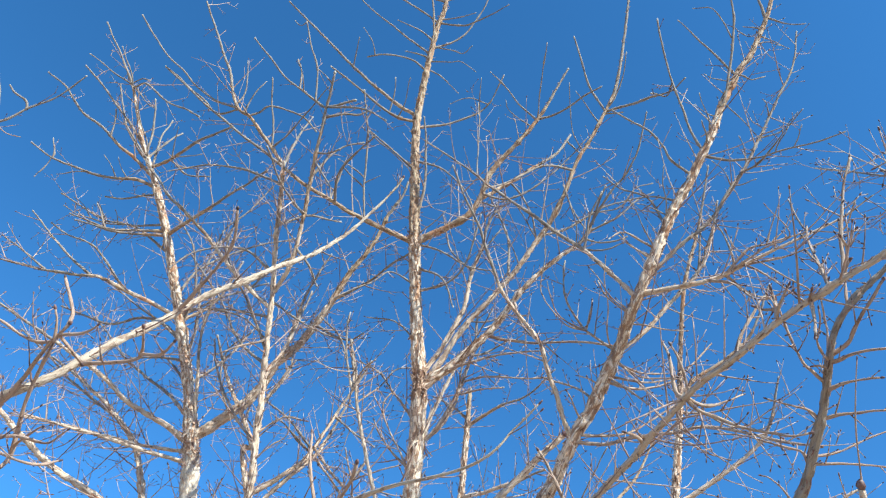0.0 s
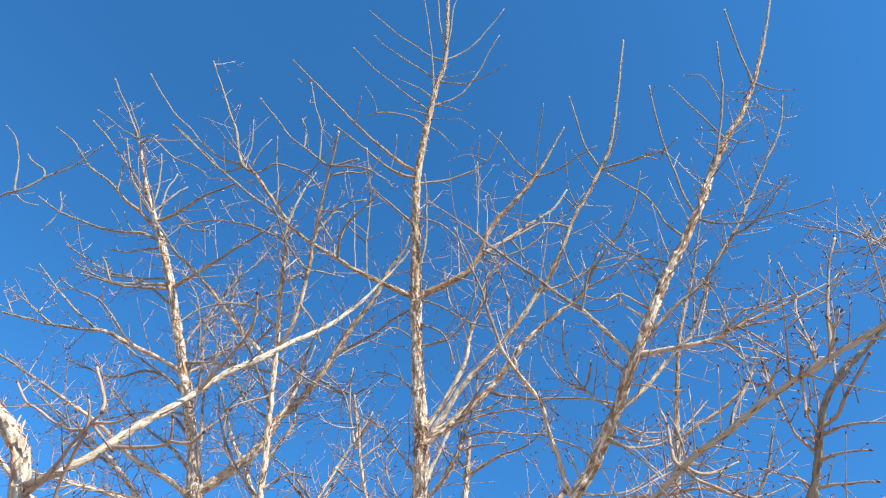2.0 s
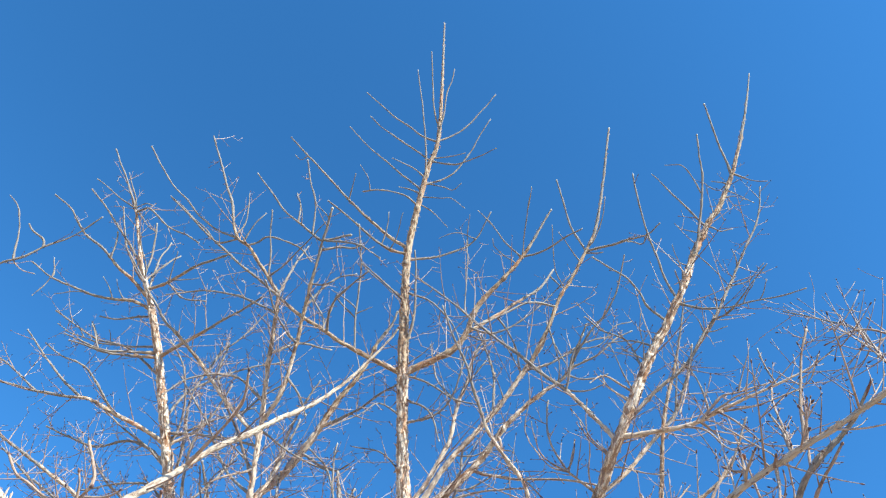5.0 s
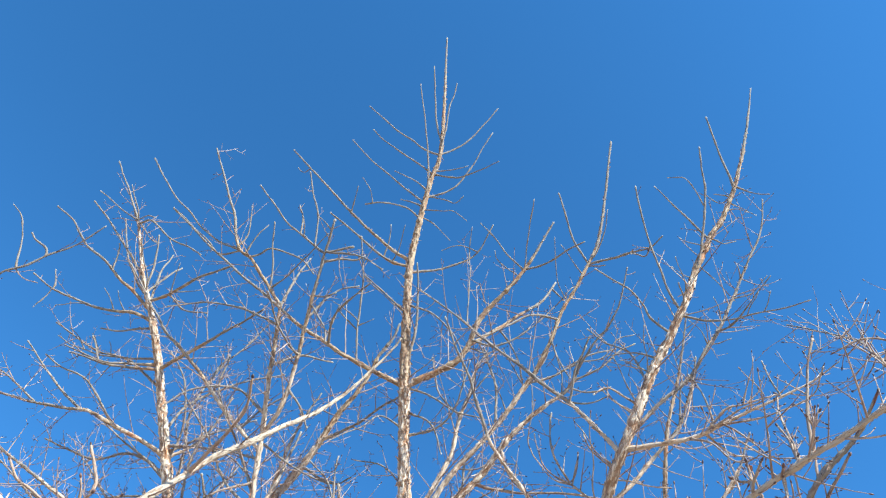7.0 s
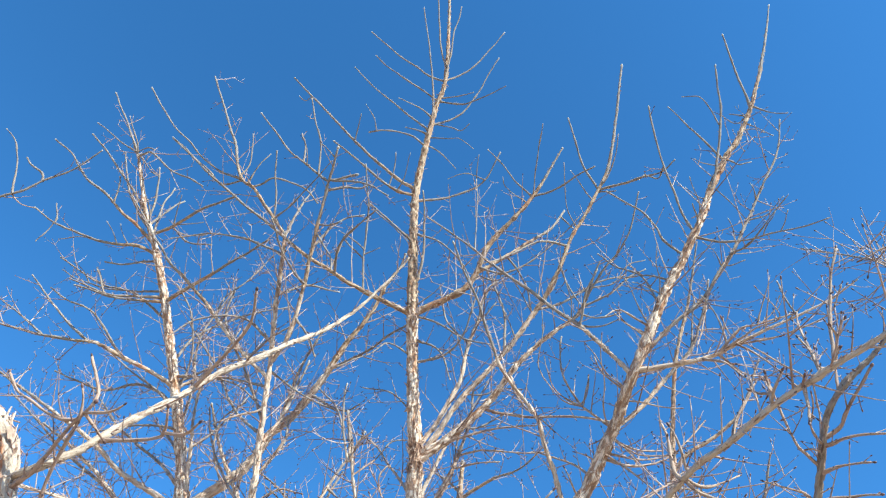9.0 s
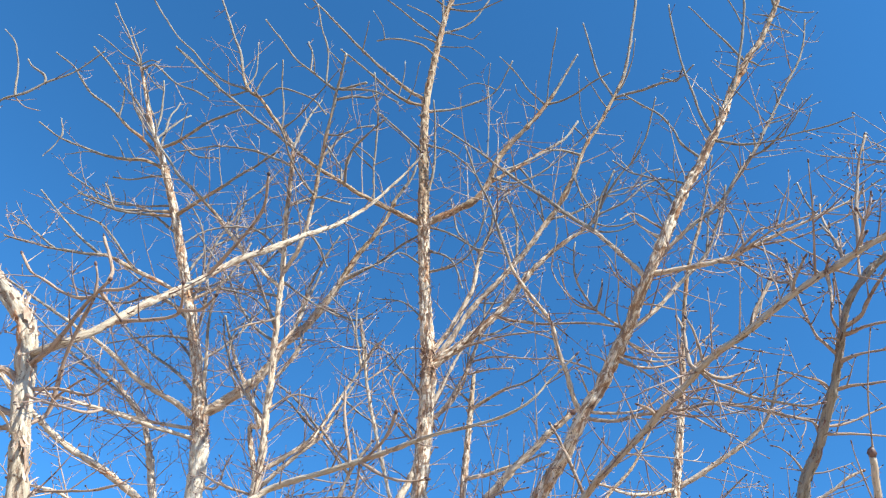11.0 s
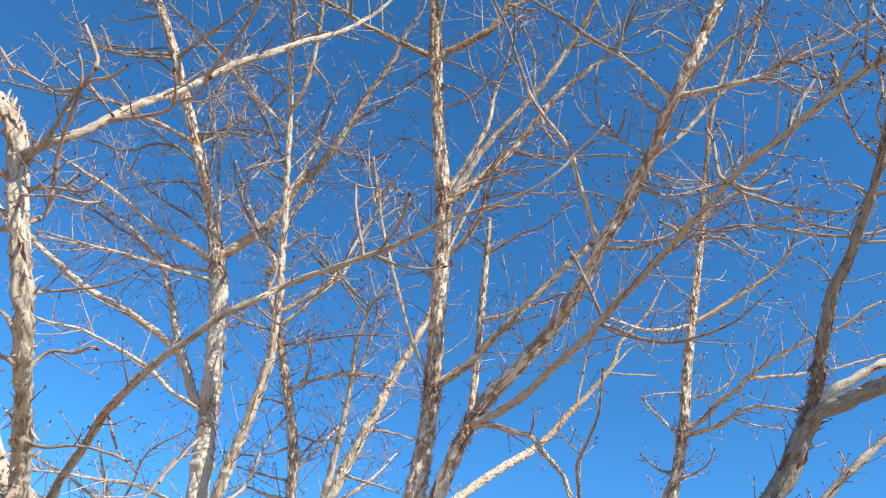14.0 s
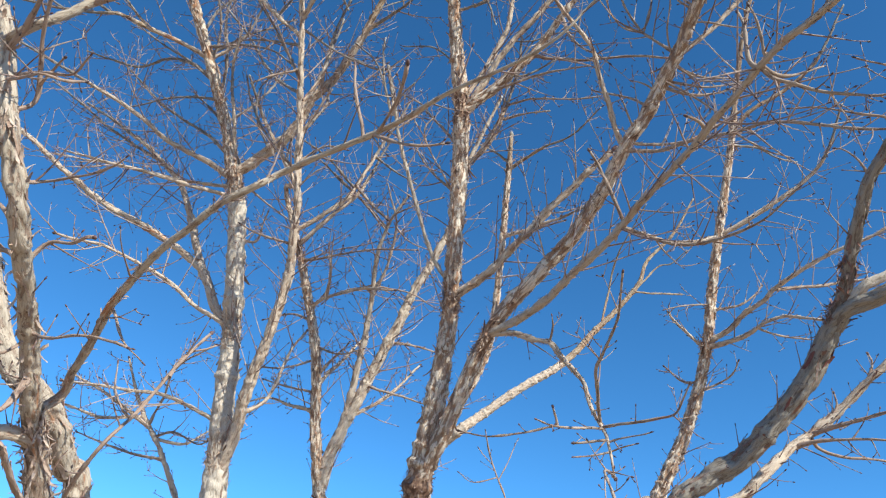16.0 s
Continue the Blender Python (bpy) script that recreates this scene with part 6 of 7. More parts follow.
dn9_ = limb(dz9_, 0.500, [(-1.703, 4.844, 5.058), (-1.801, 4.768, 5.145), (-1.924, 4.706, 5.213)], (0.0066, 0.0054, 0.0042), twigs=0.35, reach=0.5)

slim_tree = Tree("thin straight young bare tree with flaking bark", bark_peeling, bark_limb, twig_bark, 9, 0.55, 3.4, 110, 0.0043)
S_ = trunk(slim_tree, [(-1.284, 6.860, -0.050, 0.039), (-1.090, 6.337, 2.660, 0.032), (-0.985, 6.269, 2.990, 0.030), (-0.795, 6.161, 3.517, 0.030), (-0.586, 6.080, 3.913, 0.029), (-0.482, 6.017, 4.230, 0.030), (-0.436, 5.915, 4.742, 0.029), (-0.410, 5.831, 5.167, 0.028), (-0.374, 5.659, 5.817, 0.026), (-0.358, 5.559, 6.150, 0.017)])
s1_ = limb(S_, 0.778, [(-0.163, 5.635, 5.124), (0.322, 5.416, 5.203)], (0.0190, 0.0146, 0.0082))
s2_ = limb(S_, 0.889, [(-0.070, 5.488, 5.924), (0.185, 5.346, 5.941), (0.442, 5.159, 6.099)], (0.0177, 0.0108, 0.0064))
s3_ = limb(S_, 0.907, [(-0.548, 5.685, 6.079), (-0.734, 5.743, 6.230)], (0.0137, 0.0106, 0.0072))

right_tree = Tree("slim upright bare tree with flaking cream bark", bark_peeling, bark_limb, twig_bark, 8.5, 0.62, 3.6, 140, 0.0043)
H_ = trunk(right_tree, [(0.420, 6.452, -0.050, 0.065), (0.641, 5.945, 2.559, 0.054), (0.803, 5.872, 2.913, 0.050), (1.022, 5.784, 3.363, 0.046), (1.158, 5.652, 3.764, 0.041), (1.224, 5.536, 4.085, 0.038), (1.302, 5.439, 4.582, 0.036), (1.435, 5.251, 5.274, 0.030), (1.514, 5.056, 5.762, 0.026), (1.568, 4.939, 6.151, 0.020), (1.672, 4.656, 6.740, 0.017), (1.885, 4.472, 7.351, 0.013), (2.063, 4.178, 7.991, 0.007)], crust=(4.0,))
h1_ = limb(H_, 0.401, [(1.378, 5.455, 4.097), (1.470, 5.350, 4.176), (1.582, 5.267, 4.231), (1.652, 5.183, 4.290), (1.830, 5.049, 4.384), (2.021, 4.916, 4.458), (2.171, 4.829, 4.486), (2.312, 4.769, 4.546), (2.414, 4.716, 4.610), (2.516, 4.687, 4.652)], (0.0218, 0.0140, 0.0087))
h2_ = limb(H_, 0.392, [(1.440, 5.417, 4.004), (1.569, 5.254, 4.048), (1.682, 5.158, 4.044), (1.807, 5.084, 3.992), (1.910, 5.021, 3.943)], (0.0203, 0.0132, 0.0080))
h3_ = limb(H_, 0.389, [(1.084, 5.581, 4.103), (1.000, 5.593, 4.212), (0.954, 5.596, 4.289)], (0.0127, 0.0119, 0.0080))
h4_ = limb(H_, 0.535, [(1.679, 5.237, 5.030), (2.016, 5.098, 5.249), (2.149, 4.951, 5.408), (2.252, 4.762, 5.701)], (0.0215, 0.0164, 0.0074))
h5_ = limb(H_, 0.660, [(1.656, 4.982, 5.877), (1.902, 4.900, 6.011), (2.101, 4.817, 6.145), (2.215, 4.728, 6.306), (2.390, 4.581, 6.644)], (0.0190, 0.0136, 0.0079))
h6_ = limb(H_, 0.535, [(1.003, 5.249, 4.730), (0.641, 5.099, 4.746)], (0.0150, 0.0130, 0.0074))
h8_ = limb(H_, 0.312, [(1.328, 5.588, 3.741), (1.400, 5.485, 3.835)], (0.0108, 0.0071, 0.0053))
hz1_ = limb(H_, 0.451, [(1.468, 5.516, 4.322), (1.609, 5.524, 4.429), (1.676, 5.536, 4.514)], (0.0111, 0.0075, 0.0056))
hz2_ = limb(H_, 0.458, [(1.069, 5.433, 4.270), (0.888, 5.380, 4.198)], (0.0067, 0.0055, 0.0044))
hz3_ = limb(h1_, 0.391, [(1.849, 5.268, 4.351), (2.220, 5.402, 4.477), (2.549, 5.498, 4.604), (2.835, 5.564, 4.730), (3.107, 5.632, 4.839)], (0.0124, 0.0095, 0.0078))
hz4_ = limb(H_, 0.639, [(1.715, 5.185, 5.655), (1.909, 5.281, 5.609), (2.069, 5.355, 5.635)], (0.0119, 0.0080, 0.0060))
hz5_ = limb(H_, 0.326, [(1.022, 5.703, 3.757), (0.910, 5.722, 3.879)], (0.0090, 0.0073, 0.0056))
hz6_ = limb(h2_, 0.317, [(1.706, 5.368, 3.990), (1.916, 5.420, 3.999)], (0.0087, 0.0070, 0.0052))

nearright_tree = Tree("bare tree with a grey-brown leaning trunk and red under-bark", bark_grey, bark_limb, twig_dark, 9, 0.34, 2.5, 70, 0.003)
I_ = trunk(nearright_tree, [(-0.300, 3.500, -0.050, 0.0528), (-0.140, 3.420, 1.250, 0.0458), (0.200, 3.320, 1.930, 0.0405), (0.440, 3.250, 2.180, 0.0378), (0.610, 3.201, 2.311, 0.0370), (0.701, 3.180, 2.362, 0.0370), (0.799, 3.134, 2.453, 0.0370), (0.883, 3.087, 2.543, 0.0370), (0.955, 3.035, 2.636, 0.0370), (1.014, 2.971, 2.745, 0.0370), (1.061, 2.897, 2.848, 0.0361), (1.080, 2.820, 2.930, 0.0273), (1.089, 2.734, 3.024, 0.0229), (1.102, 2.645, 3.106, 0.0220), (1.115, 2.543, 3.189, 0.0202), (1.148, 2.462, 3.246, 0.0185), (1.172, 2.369, 3.312, 0.0176), (1.194, 2.268, 3.382, 0.0158), (1.208, 2.195, 3.432, 0.0150), (1.217, 2.116, 3.491, 0.0141), (1.230, 2.043, 3.553, 0.0132), (1.248, 1.993, 3.599, 0.0123), (1.284, 1.942, 3.647, 0.0123), (1.331, 1.896, 3.690, 0.0114), (1.383, 1.861, 3.723, 0.0106), (1.476, 1.780, 3.796, 0.0079), (1.543, 1.663, 3.879, 0.0053)], crust=(2.9,))
i1_ = limb(I_, 0.369, [(1.084, 2.844, 2.840), (1.146, 2.778, 2.847), (1.190, 2.726, 2.854), (1.232, 2.675, 2.860), (1.280, 2.617, 2.865), (1.362, 2.515, 2.868)], (0.0290, 0.0280, 0.0250), bark=bark_grey)
i2_ = limb(I_, 0.119, [(0.698, 3.348, 2.253), (0.822, 3.349, 2.356), (0.954, 3.388, 2.478), (1.101, 3.424, 2.590), (1.248, 3.397, 2.716), (1.370, 3.316, 2.833), (1.618, 3.221, 3.047)], (0.0225, 0.0186, 0.0121))
i3_ = limb(i2_, 0.543, [(1.126, 3.354, 2.578), (1.210, 3.275, 2.582), (1.313, 3.165, 2.587)], (0.0105, 0.0077, 0.0050))
i4_ = limb(i2_, 0.464, [(1.068, 3.345, 2.517), (1.194, 3.273, 2.506), (1.305, 3.209, 2.483)], (0.0088, 0.0062, 0.0043))
i5_ = limb(I_, 0.708, [(1.254, 2.124, 3.453), (1.286, 2.097, 3.443), (1.314, 2.074, 3.433), (1.352, 2.042, 3.418)], (0.0060, 0.0050, 0.0036))
i6_ = limb(I_, 0.718, [(1.174, 2.123, 3.511), (1.145, 2.113, 3.540), (1.123, 2.088, 3.597), (1.108, 2.058, 3.660), (1.096, 2.027, 3.724), (1.085, 2.006, 3.767)], (0.0062, 0.0048, 0.0034))
i7_ = limb(I_, 0.747, [(1.254, 2.059, 3.518), (1.278, 2.029, 3.515), (1.307, 2.004, 3.505), (1.344, 1.975, 3.489), (1.428, 1.911, 3.445)], (0.0072, 0.0050, 0.0030))
i8_ = limb(I_, 0.750, [(1.191, 2.035, 3.530), (1.159, 1.984, 3.537), (1.154, 1.924, 3.550), (1.140, 1.849, 3.565)], (0.0048, 0.0040, 0.0026))
i9_ = limb(I_, 0.660, [(1.251, 2.219, 3.384), (1.295, 2.188, 3.365), (1.323, 2.164, 3.356), (1.370, 2.121, 3.339)], (0.0060, 0.0049, 0.0041))
i11_ = limb(I_, 0.853, [(1.359, 1.907, 3.911), (1.354, 1.818, 4.028)], (0.0048, 0.0043, 0.0031))
iz1_ = limb(I_, 0.603, [(1.152, 2.383, 3.335), (1.132, 2.388, 3.352), (1.072, 2.414, 3.384), (0.961, 2.449, 3.452), (0.885, 2.480, 3.485)], (0.0065, 0.0036, 0.0027))
iz2_ = limb(I_, 0.542, [(1.084, 2.519, 3.265), (1.045, 2.520, 3.318), (1.029, 2.526, 3.327)], (0.0050, 0.0036, 0.0028))
iz3_ = limb(i2_, 0.595, [(1.181, 3.403, 2.692), (1.182, 3.393, 2.737)], (0.0057, 0.0048, 0.0038))
iz4_ = limb(i2_, 0.774, [(1.341, 3.360, 2.853), (1.341, 3.360, 2.905)], (0.0066, 0.0058, 0.0039))
in1_ = limb(I_, 0.744, [(1.262, 2.087, 3.665), (1.251, 2.040, 3.712), (1.248, 1.993, 3.759)], (0.0048, 0.0039, 0.0030), twigs=0.35, reach=0.5)
in2_ = limb(i1_, 0.153, [(1.117, 2.798, 2.900), (1.148, 2.787, 2.917), (1.190, 2.776, 2.935), (1.242, 2.757, 2.963), (1.305, 2.743, 2.988), (1.379, 2.729, 3.014), (1.505, 2.712, 3.050)], (0.0170, 0.0175, 0.0150), bark=bark_pale, twigs=0.3, reach=0.5)
in3_ = limb(i2_, 0.536, [(1.096, 3.441, 2.517), (1.186, 3.455, 2.491), (1.293, 3.452, 2.482), (1.396, 3.456, 2.471)], (0.0069, 0.0058, 0.0046), twigs=0.35, reach=0.5)
in4_ = limb(I_, 0.740, [(1.190, 2.083, 3.514), (1.164, 2.086, 3.505)], (0.0038, 0.0032, 0.0026), twigs=0, reach=0.5)
in5_ = limb(I_, 0.758, [(1.290, 2.026, 3.567), (1.308, 1.993, 3.593), (1.334, 1.942, 3.631), (1.363, 1.901, 3.663), (1.407, 1.843, 3.708)], (0.0085, 0.0069, 0.0053), twigs=0.35, reach=0.5)
in6_ = limb(I_, 0.660, [(1.152, 2.232, 3.413), (1.107, 2.225, 3.420), (1.045, 2.213, 3.431), (1.008, 2.201, 3.443)], (0.0047, 0.0039, 0.0030), twigs=0.35, reach=0.5)
in7_ = limb(I_, 0.606, [(1.245, 2.388, 3.295), (1.296, 2.386, 3.290), (1.398, 2.385, 3.279), (1.498, 2.385, 3.266)], (0.0054, 0.0043, 0.0033), twigs=0.35, reach=0.5)
in8_ = limb(I_, 0.615, [(1.273, 2.367, 3.332), (1.330, 2.357, 3.352), (1.425, 2.339, 3.389), (1.514, 2.324, 3.420)], (0.0043, 0.0037, 0.0030), twigs=0.35, reach=0.5)
in9_ = limb(I_, 0.500, [(1.160, 2.634, 3.122), (1.219, 2.649, 3.112)], (0.0033, 0.0028, 0.0022), twigs=0, reach=0.5)
in10_ = limb(I_, 0.673, [(1.236, 2.218, 3.419), (1.249, 2.208, 3.425)], (0.0028, 0.0023, 0.0017), twigs=0, reach=0.5)
in11_ = limb(i1_, 0.931, [(1.294, 2.517, 2.896), (1.275, 2.427, 2.985), (1.269, 2.340, 3.073), (1.255, 2.284, 3.127)], (0.0160, 0.0140, 0.0120), twigs=0, reach=0.5)
in12_ = limb(in11_, 0.938, [(1.243, 2.183, 3.211), (1.237, 2.090, 3.290), (1.240, 1.999, 3.368), (1.243, 1.946, 3.414)], (0.0032, 0.0026, 0.0020), twigs=0, reach=0.5)
in13_ = limb(in11_, 0.500, [(1.244, 2.382, 3.016), (1.208, 2.310, 3.063), (1.163, 2.212, 3.129)], (0.0036, 0.0028, 0.0020), twigs=0, reach=0.5)

nearleft_tree = Tree("bare tree with a knobbly tan trunk and long low limbs", bark_knobbly, bark_limb, twig_dark, 6, 0.25, 2, 150, 0.0028)
Q_ = trunk(nearleft_tree, [(-1.480, 2.900, -0.050, 0.0522), (-1.500, 2.680, 1.300, 0.0446), (-1.485, 2.500, 1.750, 0.0399), (-1.469, 2.339, 1.985, 0.0361), (-1.462, 2.239, 2.082, 0.0314), (-1.436, 2.167, 2.123, 0.0264), (-1.402, 2.054, 2.208, 0.0238), (-1.358, 1.928, 2.280, 0.0229), (-1.318, 1.805, 2.345, 0.0220), (-1.283, 1.696, 2.408, 0.0220), (-1.288, 1.626, 2.493, 0.0229), (-1.309, 1.571, 2.587, 0.0238), (-1.364, 1.550, 2.715, 0.0246), (-1.413, 1.525, 2.850, 0.0255), (-1.457, 1.503, 2.945, 0.0264), (-1.511, 1.490, 3.008, 0.0255), (-1.576, 1.478, 3.064, 0.0246), (-1.656, 1.456, 3.134, 0.0229), (-1.737, 1.426, 3.215, 0.0220)], crust=(1.99,))
q1_ = limb(Q_, 0.722, [(-1.319, 1.491, 2.865), (-1.274, 1.502, 2.909), (-1.203, 1.524, 2.999), (-1.151, 1.564, 3.122), (-1.086, 1.614, 3.265), (-1.022, 1.651, 3.398), (-0.962, 1.664, 3.470), (-0.851, 1.730, 3.629), (-0.724, 1.825, 3.874), (-0.596, 1.870, 4.103), (-0.468, 1.835, 4.303), (-0.431, 1.802, 4.353)], (0.0135, 0.0110, 0.0046), bark=bark_knobbly)
q2_ = limb(Q_, 0.241, [(-1.413, 2.257, 2.175), (-1.351, 2.185, 2.224), (-1.272, 2.109, 2.283), (-1.201, 2.034, 2.338), (-1.143, 1.976, 2.365), (-1.070, 1.912, 2.405), (-0.992, 1.861, 2.445), (-0.909, 1.818, 2.473), (-0.823, 1.778, 2.516), (-0.730, 1.752, 2.558), (-0.674, 1.764, 2.608), (-0.510, 1.682, 2.611), (-0.358, 1.613, 2.625), (-0.034, 1.375, 2.586), (0.066, 1.323, 2.648), (0.121, 1.284, 2.686)], (0.0130, 0.0091, 0.0019), bark=bark_knobbly)
q3_ = limb(q2_, 0.781, [(-0.468, 1.624, 2.723), (-0.493, 1.627, 2.842)], (0.0050, 0.0046, 0.0030))
q4_ = limb(q2_, 0.797, [(-0.343, 1.531, 2.609), (-0.301, 1.432, 2.620)], (0.0045, 0.0037, 0.0040))
q5_ = limb(q2_, 0.792, [(-0.322, 1.597, 2.550), (-0.232, 1.590, 2.542)], (0.0045, 0.0038, 0.0026))
q6_ = trunk(nearleft_tree, [(-1.410, 3.035, -0.050, 0.0500), (-1.420, 2.885, 1.200, 0.0430), (-1.470, 2.585, 1.944, 0.0380), (-1.493, 2.501, 2.027, 0.0360), (-1.495, 2.393, 2.117, 0.0350), (-1.515, 2.330, 2.170, 0.0340), (-1.562, 2.310, 2.207, 0.0340), (-1.633, 2.307, 2.249, 0.0340), (-1.672, 2.292, 2.299, 0.0340), (-1.716, 2.268, 2.361, 0.0340), (-1.765, 2.222, 2.492, 0.0330), (-1.797, 2.197, 2.575, 0.0320), (-1.839, 2.172, 2.658, 0.0300), (-1.910, 2.130, 2.794, 0.0280)])
q30_ = limb(q6_, 1.000, [(-2.523, 2.124, 3.353), (-2.961, 1.946, 4.266), (-2.824, 1.837, 4.776), (-2.789, 1.789, 4.869), (-2.675, 1.776, 4.942), (-2.594, 1.760, 5.018), (-2.493, 1.748, 5.095), (-2.415, 1.722, 5.164), (-2.333, 1.683, 5.233)], (0.0154, 0.0111, 0.0040))
q31_ = limb(q30_, 0.506, [(-2.752, 1.725, 5.025), (-2.797, 1.650, 5.160), (-2.830, 1.610, 5.228), (-2.906, 1.571, 5.301)], (0.0068, 0.0044, 0.0030), twigs=0)
q32_ = limb(q30_, 0.657, [(-2.627, 1.733, 5.071), (-2.707, 1.713, 5.124), (-2.750, 1.692, 5.166)], (0.0070, 0.0057, 0.0043), twigs=0)
q7_ = limb(Q_, 0.194, [(-1.503, 2.222, 2.043), (-1.576, 2.219, 2.032), (-1.633, 2.215, 2.025)], (0.0215, 0.0200, 0.0190))
q8_ = limb(Q_, 0.634, [(-1.310, 1.599, 2.703), (-1.282, 1.542, 2.779), (-1.255, 1.483, 2.833), (-1.224, 1.434, 2.878), (-1.196, 1.386, 2.913), (-1.181, 1.359, 2.942)], (0.0065, 0.0059, 0.0039))
q9_ = limb(Q_, 0.546, [(-1.297, 1.712, 2.545), (-1.194, 1.684, 2.525), (-1.105, 1.658, 2.509), (-1.037, 1.629, 2.507), (-0.987, 1.596, 2.514)], (0.0055, 0.0035, 0.0019))
q10_ = limb(Q_, 0.440, [(-1.283, 1.809, 2.408), (-1.201, 1.784, 2.398), (-1.150, 1.761, 2.399), (-1.110, 1.750, 2.391)], (0.0054, 0.0045, 0.0046))
q11_ = limb(Q_, 0.116, [(-1.216, 2.199, 1.978), (-1.141, 2.233, 2.139), (-1.068, 2.264, 2.303), (-1.039, 2.308, 2.407)], (0.0052, 0.0057, 0.0049))
q15_ = limb(q1_, 0.243, [(-1.010, 1.457, 2.951), (-0.938, 1.394, 2.923), (-0.919, 1.322, 2.946)], (0.0059, 0.0049, 0.0042))
q16_ = limb(q1_, 0.451, [(-0.871, 1.461, 3.434), (-0.832, 1.342, 3.501)], (0.0068, 0.0060, 0.0046))
q17_ = limb(q15_, 0.639, [(-0.859, 1.350, 2.881), (-0.792, 1.287, 2.865)], (0.0043, 0.0041, 0.0035))
q18_ = limb(Q_, 0.704, [(-1.324, 1.484, 2.833), (-1.289, 1.454, 2.860), (-1.241, 1.409, 2.892), (-1.197, 1.372, 2.921), (-1.167, 1.350, 2.943), (-1.143, 1.329, 2.964)], (0.0070, 0.0064, 0.0045))
q13_ = limb(q18_, 0.826, [(-1.142, 1.397, 2.925), (-1.129, 1.434, 2.918)], (0.0044, 0.0045, 0.0033))
q14_ = limb(q18_, 0.967, [(-1.149, 1.325, 3.000), (-1.180, 1.306, 3.063), (-1.210, 1.291, 3.110)], (0.0050, 0.0048, 0.0029))
q19_ = limb(q18_, 0.847, [(-1.091, 1.326, 2.930), (-1.028, 1.292, 2.926)], (0.0050, 0.0043, 0.0025))
q20_ = limb(q18_, 0.736, [(-1.243, 1.375, 2.945), (-1.308, 1.377, 2.972), (-1.377, 1.369, 3.012), (-1.434, 1.363, 3.043), (-1.477, 1.344, 3.091)], (0.0050, 0.0041, 0.0035))
q21_ = limb(Q_, 0.681, [(-1.273, 1.535, 2.749), (-1.166, 1.517, 2.716), (-1.113, 1.486, 2.717), (-1.081, 1.465, 2.719)], (0.0055, 0.0041, 0.0024))
q24_ = limb(Q_, 0.361, [(-1.252, 1.926, 2.208), (-1.171, 1.898, 2.202), (-1.092, 1.875, 2.186), (-1.033, 1.862, 2.167), (-0.989, 1.853, 2.147)], (0.0048, 0.0039, 0.0027))
q22_ = limb(q8_, 0.250, [(-1.243, 1.541, 2.750), (-1.183, 1.499, 2.752)], (0.0046, 0.0031, 0.0031))
qz1_ = limb(Q_, 0.676, [(-1.120, 1.396, 2.585), (-1.069, 1.422, 2.586), (-1.056, 1.459, 2.624)], (0.0046, 0.0037, 0.0027))
qz2_ = limb(q2_, 0.260, [(-1.121, 2.016, 2.238), (-1.065, 2.048, 2.195)], (0.0038, 0.0032, 0.0019))
qz3_ = limb(q11_, 0.646, [(-1.081, 2.279, 2.328), (-1.009, 2.315, 2.373)], (0.0042, 0.0036, 0.0022))
qz4_ = limb(q11_, 0.438, [(-1.234, 2.231, 2.185), (-1.261, 2.236, 2.267)], (0.0040, 0.0035, 0.0021))
qn1_ = limb(q30_, 0.505, [(-2.673, 1.825, 4.878), (-2.603, 1.843, 4.864)], (0.0039, 0.0031, 0.0023), twigs=0, reach=0.5)
qn2_ = limb(q18_, 0.736, [(-1.178, 1.326, 2.963), (-1.180, 1.295, 2.989)], (0.0048, 0.0040, 0.0032), twigs=0, reach=0.5)
qn3_ = limb(Q_, 0.120, [(-1.385, 2.080, 1.952), (-1.442, 2.070, 1.949), (-1.485, 2.064, 1.941)], (0.0104, 0.0097, 0.0089), twigs=0, reach=0.5)
qn4_ = limb(Q_, 0.310, [(-1.377, 2.011, 2.041), (-1.429, 1.980, 2.058)], (0.0089, 0.0074, 0.0059), twigs=0.4, reach=0.5)
qn5_ = limb(Q_, 0.440, [(-1.431, 1.838, 2.409), (-1.497, 1.842, 2.399)], (0.0061, 0.0061, 0.0061), twigs=0.4, reach=0.5)
qn6_ = limb(Q_, 0.472, [(-1.429, 1.760, 2.497), (-1.476, 1.743, 2.497)], (0.0076, 0.0069, 0.0061), twigs=0.4, reach=0.5)
qn7_ = limb(Q_, 0.356, [(-1.410, 1.965, 2.179), (-1.474, 1.968, 2.172)], (0.0038, 0.0034, 0.0030), twigs=0.4, reach=0.5)
qn8_ = limb(Q_, 0.685, [(-1.433, 1.521, 2.792), (-1.464, 1.517, 2.798), (-1.516, 1.521, 2.811)], (0.0090, 0.0082, 0.0075), twigs=0.4, reach=0.5)
qn9_ = limb(Q_, 0.644, [(-1.430, 1.581, 2.703), (-1.470, 1.573, 2.726), (-1.498, 1.564, 2.746)], (0.0091, 0.0083, 0.0075), twigs=0.4, reach=0.5)
qn10_ = limb(Q_, 0.634, [(-1.445, 1.618, 2.666), (-1.497, 1.619, 2.670)], (0.0091, 0.0083, 0.0076), twigs=0.4, reach=0.5)

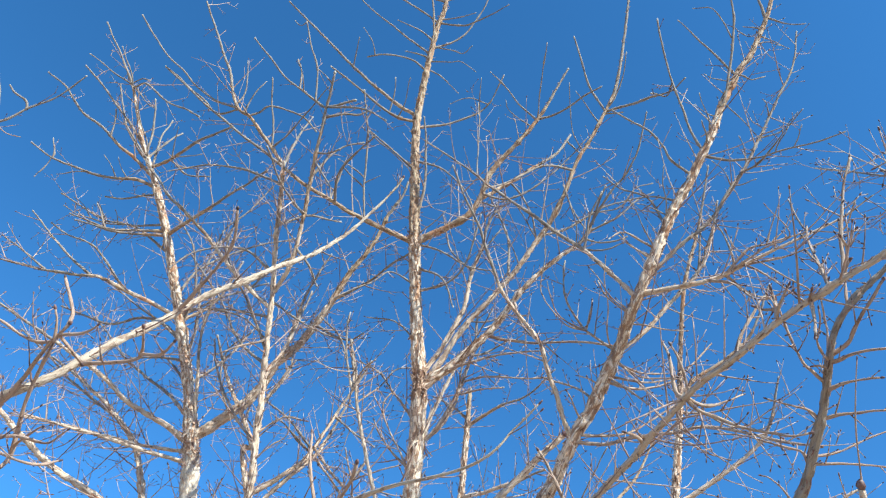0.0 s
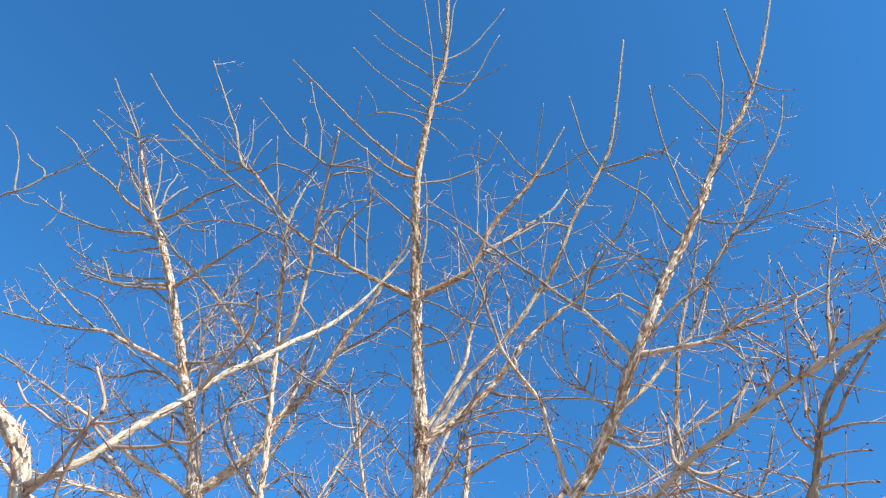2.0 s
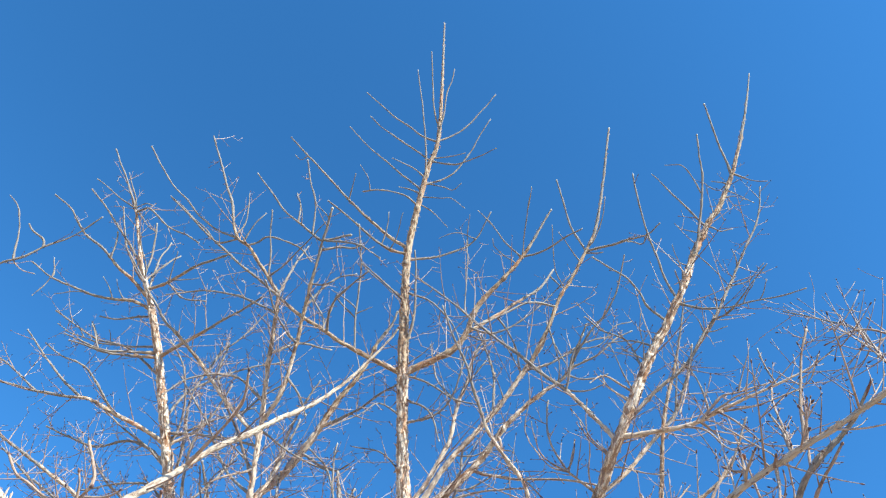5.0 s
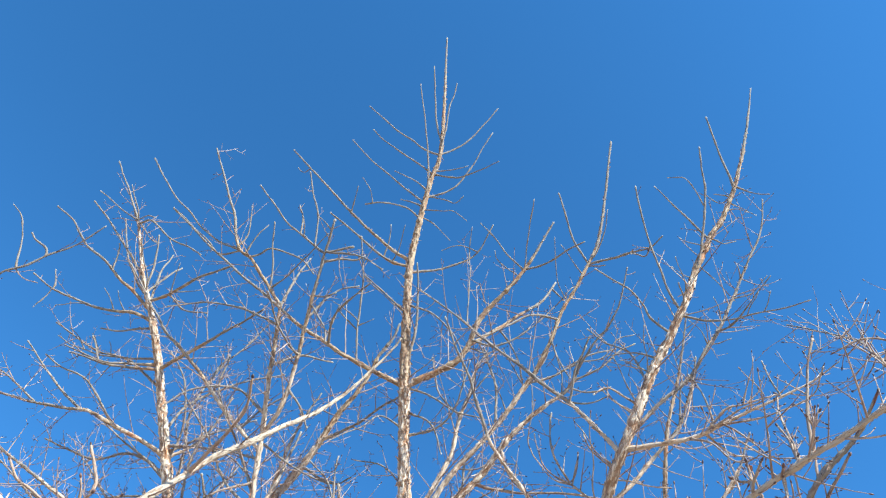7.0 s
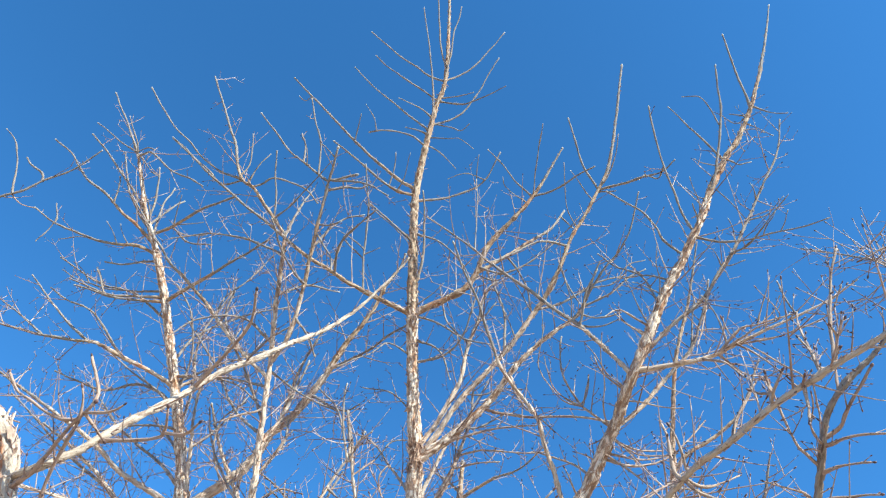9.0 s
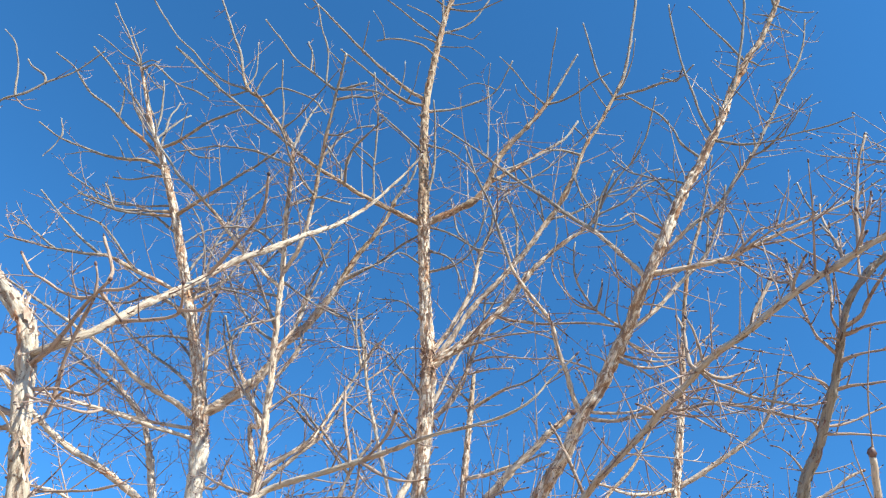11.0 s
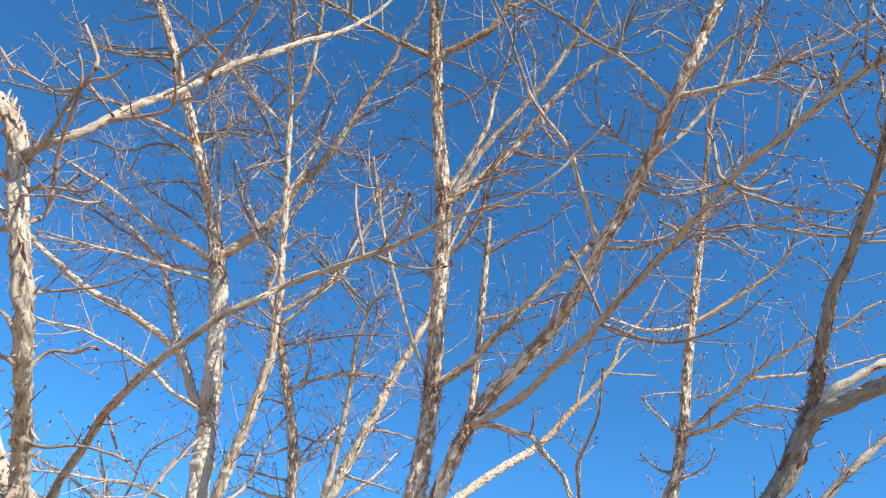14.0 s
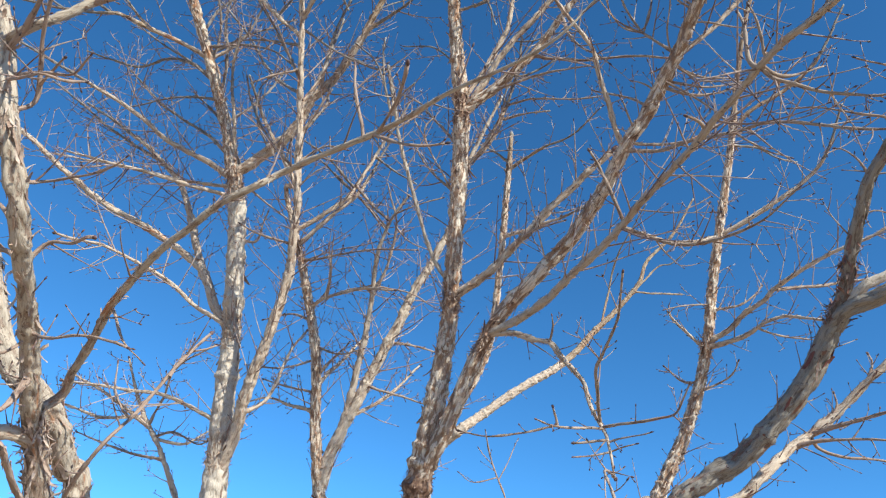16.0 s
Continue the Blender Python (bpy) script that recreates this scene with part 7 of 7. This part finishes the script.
back_tree = Tree("thin bare tree with dark twigs, seen behind the others", bark_limb, bark_limb, twig_bark, 10, 0.5, 3.8, 20, 0.0043)
B_ = trunk(back_tree, [(-2.599, 6.656, -0.050, 0.029), (-2.855, 6.176, 2.419, 0.024), (-3.009, 6.124, 2.753, 0.022), (-3.225, 6.050, 3.116, 0.021), (-3.401, 6.004, 3.341, 0.020), (-3.547, 5.958, 3.574, 0.014), (-3.628, 5.803, 3.827, 0.008)])
b1_ = limb(B_, 0.625, [(-3.619, 5.831, 3.443), (-3.998, 5.646, 3.612)], (0.0160, 0.0141, 0.0081))
b2_ = limb(B_, 0.694, [(-3.710, 5.812, 3.297), (-4.240, 5.589, 3.401)], (0.0142, 0.0120, 0.0060))
b3_ = limb(B_, 0.556, [(-3.085, 6.183, 3.213), (-2.950, 6.298, 3.386)], (0.0140, 0.0124, 0.0064))
b4_ = limb(B_, 0.458, [(-3.438, 5.862, 3.046), (-3.740, 5.648, 3.104)], (0.0120, 0.0098, 0.0058))
bz1_ = limb(B_, 0.639, [(-3.245, 5.892, 3.558), (-3.140, 5.782, 3.753), (-2.799, 5.679, 3.926)], (0.0123, 0.0082, 0.0061))
bz2_ = limb(B_, 0.569, [(-3.104, 5.972, 3.242), (-2.857, 5.940, 3.147), (-2.740, 5.886, 3.158)], (0.0122, 0.0079, 0.0059))

leaning_tree = Tree("pale cream bare tree leaning aside, farther off than the rest", bark_limb, bark_limb, twig_bark, 2.2, 0.6, 2.5, 0, 0.006)
O_ = trunk(leaning_tree, [(-1.691, 10.347, -0.050, 0.1000), (-1.641, 10.247, 1.500, 0.0850), (-1.591, 10.147, 3.668, 0.0700), (-1.584, 9.959, 3.988, 0.0688), (-1.552, 9.835, 4.216, 0.0676), (-1.467, 9.766, 4.374, 0.0664), (-1.298, 9.718, 4.520, 0.0652), (-1.113, 9.676, 4.661, 0.0640), (-0.831, 9.819, 4.946, 0.0596), (-0.354, 9.904, 5.361, 0.0552), (0.092, 10.031, 5.707, 0.0508), (0.409, 10.148, 6.038, 0.0464), (0.697, 10.223, 6.426, 0.0420), (1.041, 10.295, 6.831, 0.0366), (1.416, 10.308, 7.331, 0.0312), (1.579, 10.330, 7.769, 0.0258), (2.016, 10.340, 8.288, 0.0204), (2.374, 10.258, 8.927, 0.0150)])
on1_ = limb(O_, 0.794, [(1.751, 10.502, 7.738), (1.977, 10.472, 7.810), (2.200, 10.367, 7.987)], (0.0185, 0.0139, 0.0092), twigs=0.35, reach=0.5)
on2_ = limb(O_, 0.728, [(0.990, 10.248, 7.360), (1.112, 9.957, 7.708), (1.322, 9.703, 8.023), (1.488, 9.508, 8.265)], (0.0180, 0.0135, 0.0090), twigs=0.35, reach=0.5)
on3_ = limb(O_, 0.806, [(1.672, 10.412, 7.219), (2.084, 10.540, 7.285)], (0.0158, 0.0145, 0.0131), twigs=0, reach=0.5)

sapling_tree = Tree("slight bare sapling with a few thin upright shoots", bark_young, bark_young, twig_dark, 3, 0.25, 1, 0, 0.0036)
F_ = trunk(sapling_tree, [(0.078, 5.434, -0.050, 0.007), (-0.114, 4.987, 2.248, 0.006), (-0.244, 4.917, 2.606, 0.005), (-0.308, 4.888, 2.746, 0.005), (-0.356, 4.862, 2.879, 0.005), (-0.379, 4.790, 2.980, 0.003)])
fa_ = limb(F_, 0.567, [(-0.442, 4.850, 2.685), (-0.526, 4.793, 2.715)], (0.0044, 0.0035, 0.0026))
fb_ = limb(F_, 0.533, [(-0.226, 4.916, 2.859), (-0.183, 4.941, 2.985)], (0.0044, 0.0036, 0.0028))
fc_ = limb(F_, 0.667, [(-0.430, 4.955, 2.922)], (0.0036, 0.0028, 0.0028))

# ---- small things ----
dry_leaf(i6_, 0.026)
for one in (centre_tree, left_tree, behind_tree, slim_tree, right_tree, nearright_tree, nearleft_tree, back_tree, leaning_tree, sapling_tree):
    finish_twigs(one)
